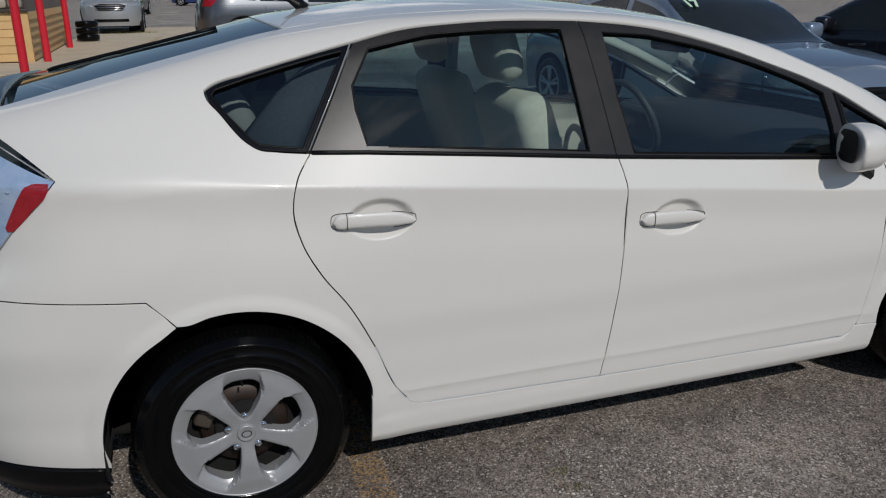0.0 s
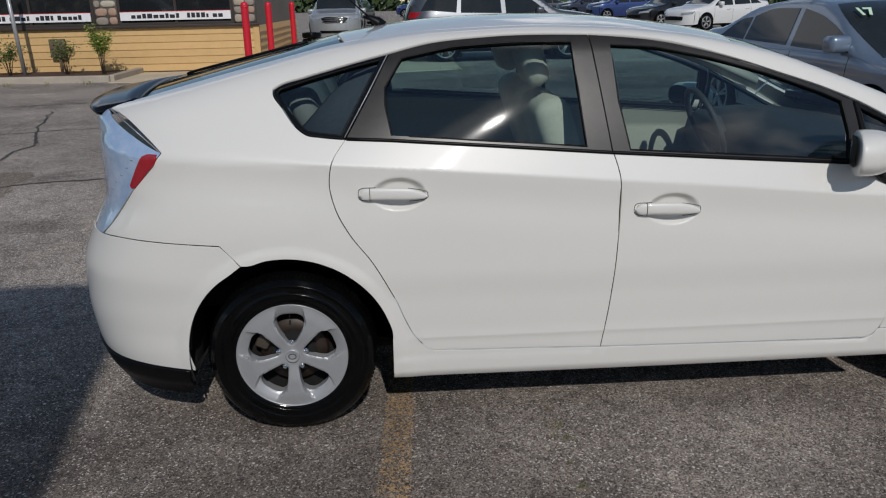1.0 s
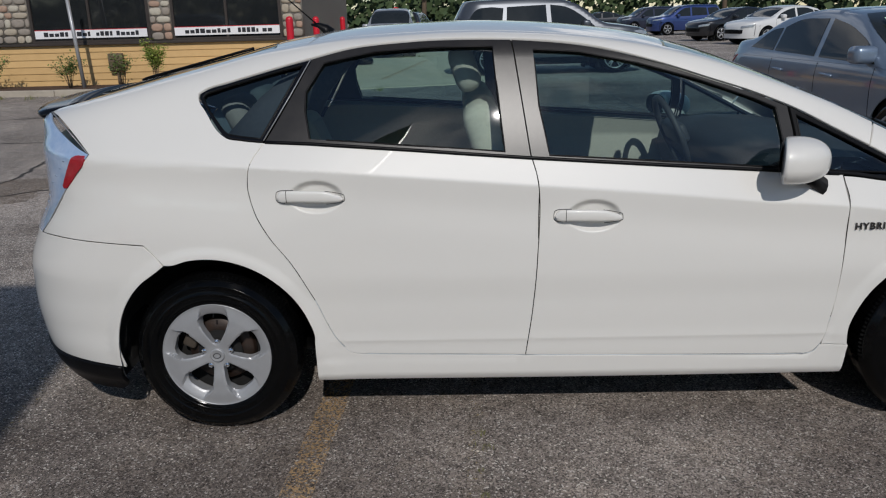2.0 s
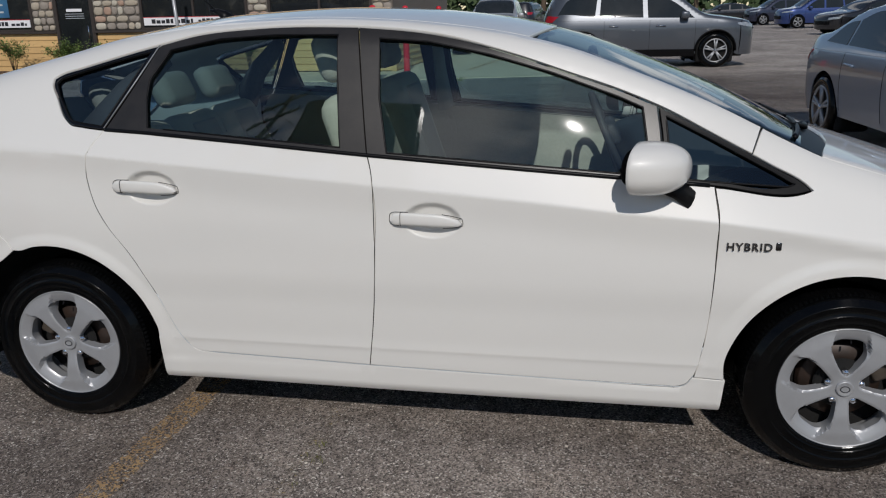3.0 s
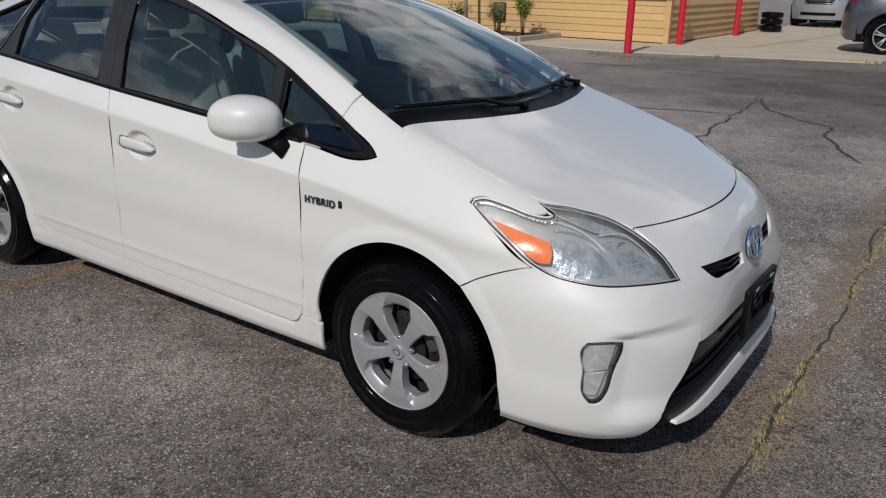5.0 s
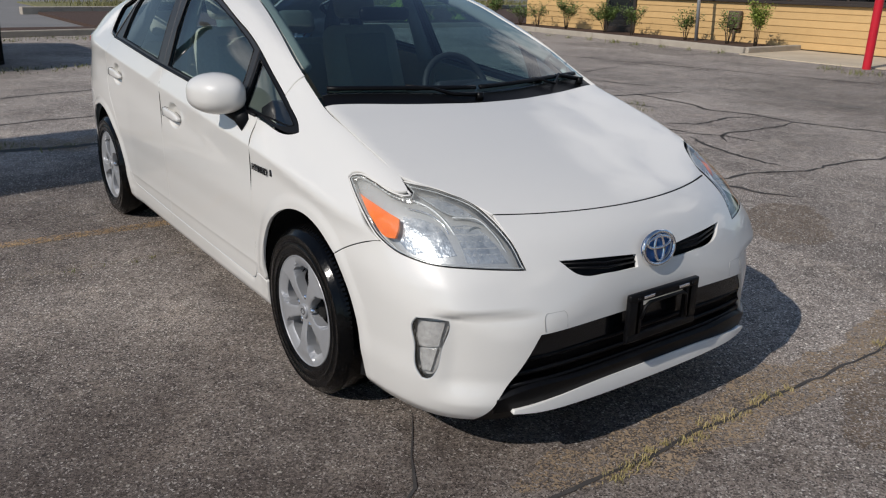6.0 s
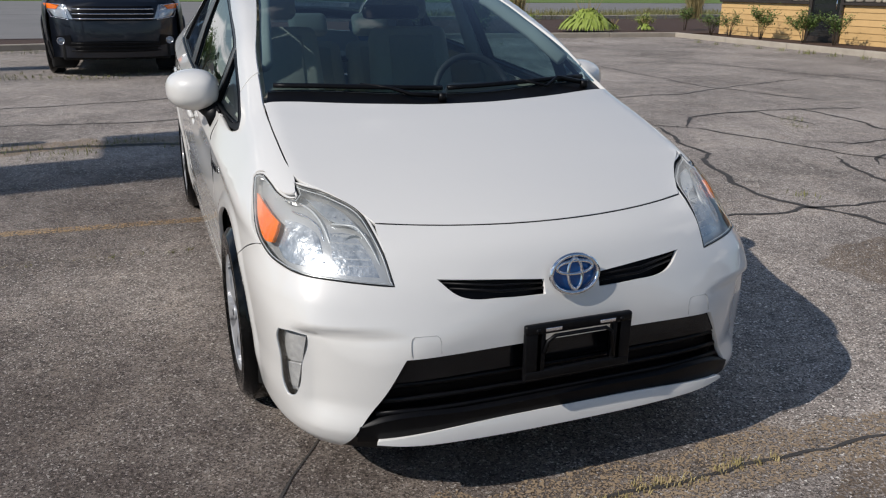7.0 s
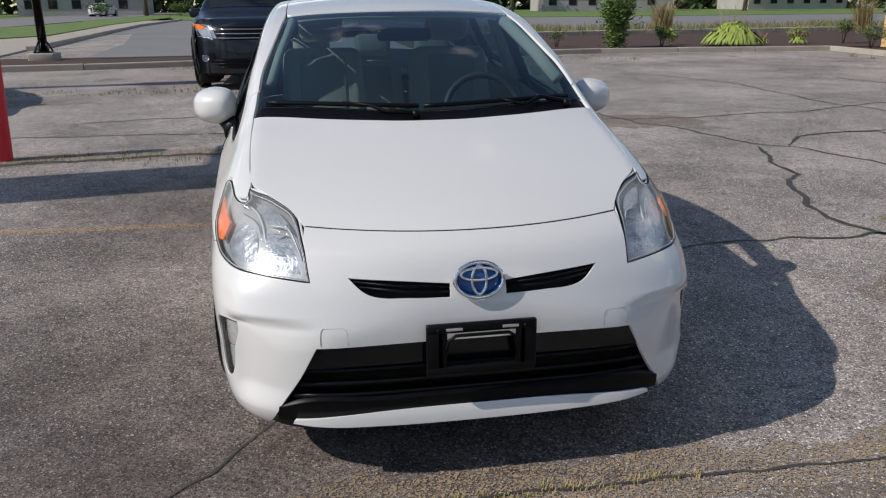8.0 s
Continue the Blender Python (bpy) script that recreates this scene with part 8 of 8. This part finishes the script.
SEDAN_TOP = [(-2.6, 0.8), (-2.42, 1.02), (-2.2, 1.10), (-1.75, 1.14), (-1.0, 1.38), (-0.3, 1.45), (0.2, 1.42), (0.55, 1.32), (1.25, 1.0), (1.7, 0.94), (2.2, 0.82), (2.38, 0.62), (2.5, 0.3)]
SUV_GLASS = [[(-1.95, 1.13), (-1.15, 1.09), (-1.10, 1.48), (-1.45, 1.50), (-1.75, 1.42)], [(-1.05, 1.085), (-0.12, 1.06), (-0.14, 1.53), (-1.02, 1.50)], [(-0.02, 1.055), (0.95, 1.04), (0.85, 1.13), (0.35, 1.46), (-0.04, 1.53)]]
SEDAN_GLASS = [[(-1.55, 1.02), (-1.0, 1.0), (-0.98, 1.24), (-1.15, 1.22)], [(-0.95, 1.0), (-0.1, 0.975), (-0.12, 1.34), (-0.72, 1.31), (-0.92, 1.25)], [(0.0, 0.97), (0.95, 0.95), (0.88, 1.02), (0.4, 1.25), (-0.02, 1.34)]]
SUV_LAMP = [(-0.50, 0.82), (-0.80, 0.85), (-0.87, 0.89), (-0.86, 0.93), (-0.70, 0.915), (-0.50, 0.87)]
SUV_TAIL = [(-0.55, 0.98), (-0.77, 0.98), (-0.80, 1.10), (-0.55, 1.12)]
GREY = paint("graphite_paint", (0.082, 0.091, 0.106))
vehicle("suv", "graphite grey crossover with silver alloy wheels on the lot", "car", (1.98, 18.55, 0.0), 3.0, 1.15, 2.34, 2.34, 0.92, 1.02, SUV_TOP, GREY, (-1.42, 1.42), 0.355, SUV_GLASS, (1.2, 0.45, 0.68, 0.60), (-2.3, -2.17, 0.62, 0.60), cladding=0.13, lamps=SUV_LAMP, tails=SUV_TAIL, grille=([(0.0, 0.78), (-0.5, 0.79), (-0.5, 0.88), (0.0, 0.89)],), space=0.05)
SILVER = paint("silver_paint", (0.36, 0.37, 0.38))
vehicle("suv", "silver crossover parked facing out beside the shop", "car", (-3.2, 30.9, 0.0), -90, 1.15, 2.3, 2.3, 0.90, 1.00, SUV_TOP, SILVER, (-1.37, 1.35), 0.345, SUV_GLASS, (1.2, 0.45, 0.68, 0.60), (-2.25, -2.15, 0.62, 0.60), cladding=0.12, lamps=[(-0.50, 0.82), (-0.80, 0.86), (-0.84, 0.95), (-0.50, 0.88)], tails=SUV_TAIL, grille=([(0.0, 0.70), (-0.32, 0.70), (-0.46, 0.86), (-0.3, 0.9), (0.0, 0.9)], [(0.0, 0.38), (-0.5, 0.38), (-0.5, 0.46), (0.0, 0.46)]))
NAVY = material("dark_navy_paint", (0.008, 0.011, 0.018), 0.3, 0.2, (0.006, 0.008, 0.014), 500, 0.5, coat=0.35)
vehicle("suv", "dark navy full-size sport utility parked facing the lot", "car", (-12.2, -1.32, 0.0), 0, 1.07, 2.45, 2.5, 1.0, 1.12, [(-2.7, 0.9), (-2.52, 1.1), (-2.42, 1.5), (-2.3, 1.75), (-1.6, 1.80), (-0.4, 1.82), (0.3, 1.79), (0.65, 1.68), (1.3, 1.26), (1.7, 1.20), (2.2, 1.14), (2.42, 1.02), (2.6, 0.5)], NAVY, (-1.45, 1.42), 0.385,
        [[(-2.0, 1.2), (-1.15, 1.17), (-1.1, 1.6), (-1.8, 1.58)], [(-1.05, 1.16), (-0.12, 1.14), (-0.14, 1.64), (-1.02, 1.62)], [(-0.02, 1.14), (0.98, 1.13), (0.4, 1.58), (-0.04, 1.64)]], (1.2, 0.55, 0.74, 0.66), (-2.43, -2.33, 0.68, 0.66),
        lamps=[(-0.60, 0.82), (-0.84, 0.86), (-0.93, 1.05), (-0.66, 1.02)], tails=SUV_TAIL, grille=([(0.0, 0.80), (-0.56, 0.80), (-0.6, 0.90), (-0.56, 1.0), (0.0, 1.0)], [(0.0, 0.36), (-0.6, 0.36), (-0.66, 0.5), (0.0, 0.52)]), cladding=0.24, marker=[(-0.80, 0.96), (-0.90, 0.97), (-0.925, 1.045), (-0.74, 1.02)], space=0.05)
NEAR_TOP = [q for q in SEDAN_TOP if not 0.5 < q[0] < 1.8] + [(0.55, 1.34), (1.32, 0.95), (1.75, 0.905)]
NEAR_TOP.sort()
STEEL_BLUE = paint("blue_grey_paint", (0.19, 0.245, 0.325), 0.45)
sedan = vehicle("sedan_car", "blue-grey sedan parked across from the hatchback", "car", (4.22, 5.02, 0.0), -85.0, 1.04, 2.40, 2.42, 0.90, 0.95, NEAR_TOP, STEEL_BLUE, (-1.38, 1.38), 0.33, SEDAN_GLASS, (1.31, 0.32, 0.73, 0.60), (-1.65, -1.05, 0.56, 0.52), lamps=[(-0.45, 0.62), (-0.80, 0.66), (-0.84, 0.74), (-0.45, 0.68)], tails=[(-0.50, 0.84), (-0.84, 0.80), (-0.86, 0.92), (-0.50, 0.95)], grille=([(0.0, 0.5), (-0.4, 0.5), (-0.42, 0.62), (0.0, 0.64)],), space=0.05)
year = bpy.data.curves.new("windscreen_number", "FONT")
year.body, year.size, year.extrude, year.offset = "17", 0.19, 0.002, 0.006
year.materials.append(material("number_paint", (0.55, 0.75, 0.55), 0.6))
digits = new("windscreen_number", year)
digits.parent = sedan
digits["label"] = "pale green painted number"
digits.matrix_basis = Matrix(((0, -0.89, 0.45, 0.71), (1, 0, 0, -0.63), (0, 0.45, 0.89, 1.285), (0, 0, 0, 1)))
MIDNIGHT = paint("black_blue_paint", (0.006, 0.007, 0.012), 0.3)
vehicle("sedan_car", "black-blue sedan parked beside the blue-grey sedan", "car", (7.4, 4.6, 0.0), 101.0, 1.06, 2.40, 2.42, 0.90, 0.95, SEDAN_TOP, MIDNIGHT, (-1.38, 1.38), 0.33, SEDAN_GLASS, (1.15, 0.40, 0.66, 0.58), (-1.65, -1.05, 0.56, 0.52), lamps=[(-0.45, 0.62), (-0.80, 0.66), (-0.84, 0.74), (-0.45, 0.68)], tails=[(-0.50, 0.84), (-0.84, 0.80), (-0.86, 0.92), (-0.50, 0.95)], grille=([(0.0, 0.5), (-0.4, 0.5), (-0.42, 0.62), (0.0, 0.64)],), space=0.06)
WHITE = paint("plain_white_paint", (0.70, 0.70, 0.69), 0.0)
BLUE = paint("deep_blue_paint", (0.02, 0.045, 0.17), 0.4)
BLACKISH = paint("black_paint", (0.015, 0.015, 0.018), 0.3)
DARK_BLUE = paint("midnight_paint", (0.015, 0.02, 0.045), 0.3)


def far_sedan(label, x, y, turn, colour, scale=1.15):
    return vehicle("sedan_car", label, "car", (x, y, 0.0), turn, scale, 2.35, 2.35, 0.90, 0.95, SEDAN_TOP, colour, (-1.36, 1.38), 0.33, SEDAN_GLASS, (1.15, 0.42, 0.66, 0.58), (-1.65, -1.05, 0.56, 0.52), space=0.12, lamps=[(-0.45, 0.62), (-0.80, 0.66), (-0.84, 0.76), (-0.45, 0.70)], tails=[(-0.50, 0.84), (-0.84, 0.80), (-0.86, 0.92), (-0.50, 0.95)], grille=([(0.0, 0.42), (-0.5, 0.42), (-0.52, 0.56), (0.0, 0.58)],), group="parked car row")


def far_suv(label, x, y, turn, colour, scale=1.15):
    return vehicle("suv", label, "car", (x, y, 0.0), turn, scale, 2.2, 2.2, 0.90, 1.00, SUV_TOP, colour, (-1.32, 1.34), 0.345, SUV_GLASS, (1.2, 0.45, 0.68, 0.60), (-2.15, -2.08, 0.62, 0.60), space=0.12, lamps=SUV_LAMP, tails=SUV_TAIL, grille=([(0.0, 0.5), (-0.5, 0.5), (-0.5, 0.66), (0.0, 0.68)],), group="parked car row")


far_sedan("white sedan in the far parked row", 14.4, 34.3, -158, WHITE)
far_suv("deep blue small crossover in the far parked row", 14.9, 52.0, -172, BLUE)
far_sedan("black sedan in the far parked row", 14.2, 39.8, -160, BLACKISH)
far_suv("midnight blue crossover in the far parked row", 14.8, 62.0, -170, DARK_BLUE)
far_sedan("dark sedan in the far parked row", 12.4, 71.0, -175, BLACKISH)
far_sedan("silver sedan in the far parked row", 8.6, 80.0, -178, SILVER)
far_suv("black sport utility far across the lot", -3.5, 52.0, 80, BLACKISH)
far_suv("deep blue car far across the lot", 2.0, 82.0, 170, BLUE)
far_sedan("pale sedan on the street beyond the verge", -104.0, -25.0, 172, WHITE)
far_sedan("white sedan parked by the lamp post", -8.6, -7.0, 20, WHITE, 1.05)
sign = tagged(new("stop_sign"), "red octagonal traffic sign on a post", "sign")
sign.matrix_basis = pose(-6.0, 70, 0)
part("post", tube([(0, 0, 0), (0, 0, 2.6)], 0.04, 8), ALLOY, sign)
part("plate", tube([(0, -0.05, 2.1), (0, -0.08, 2.1)], 0.45, 8), RED_PAINT, sign)
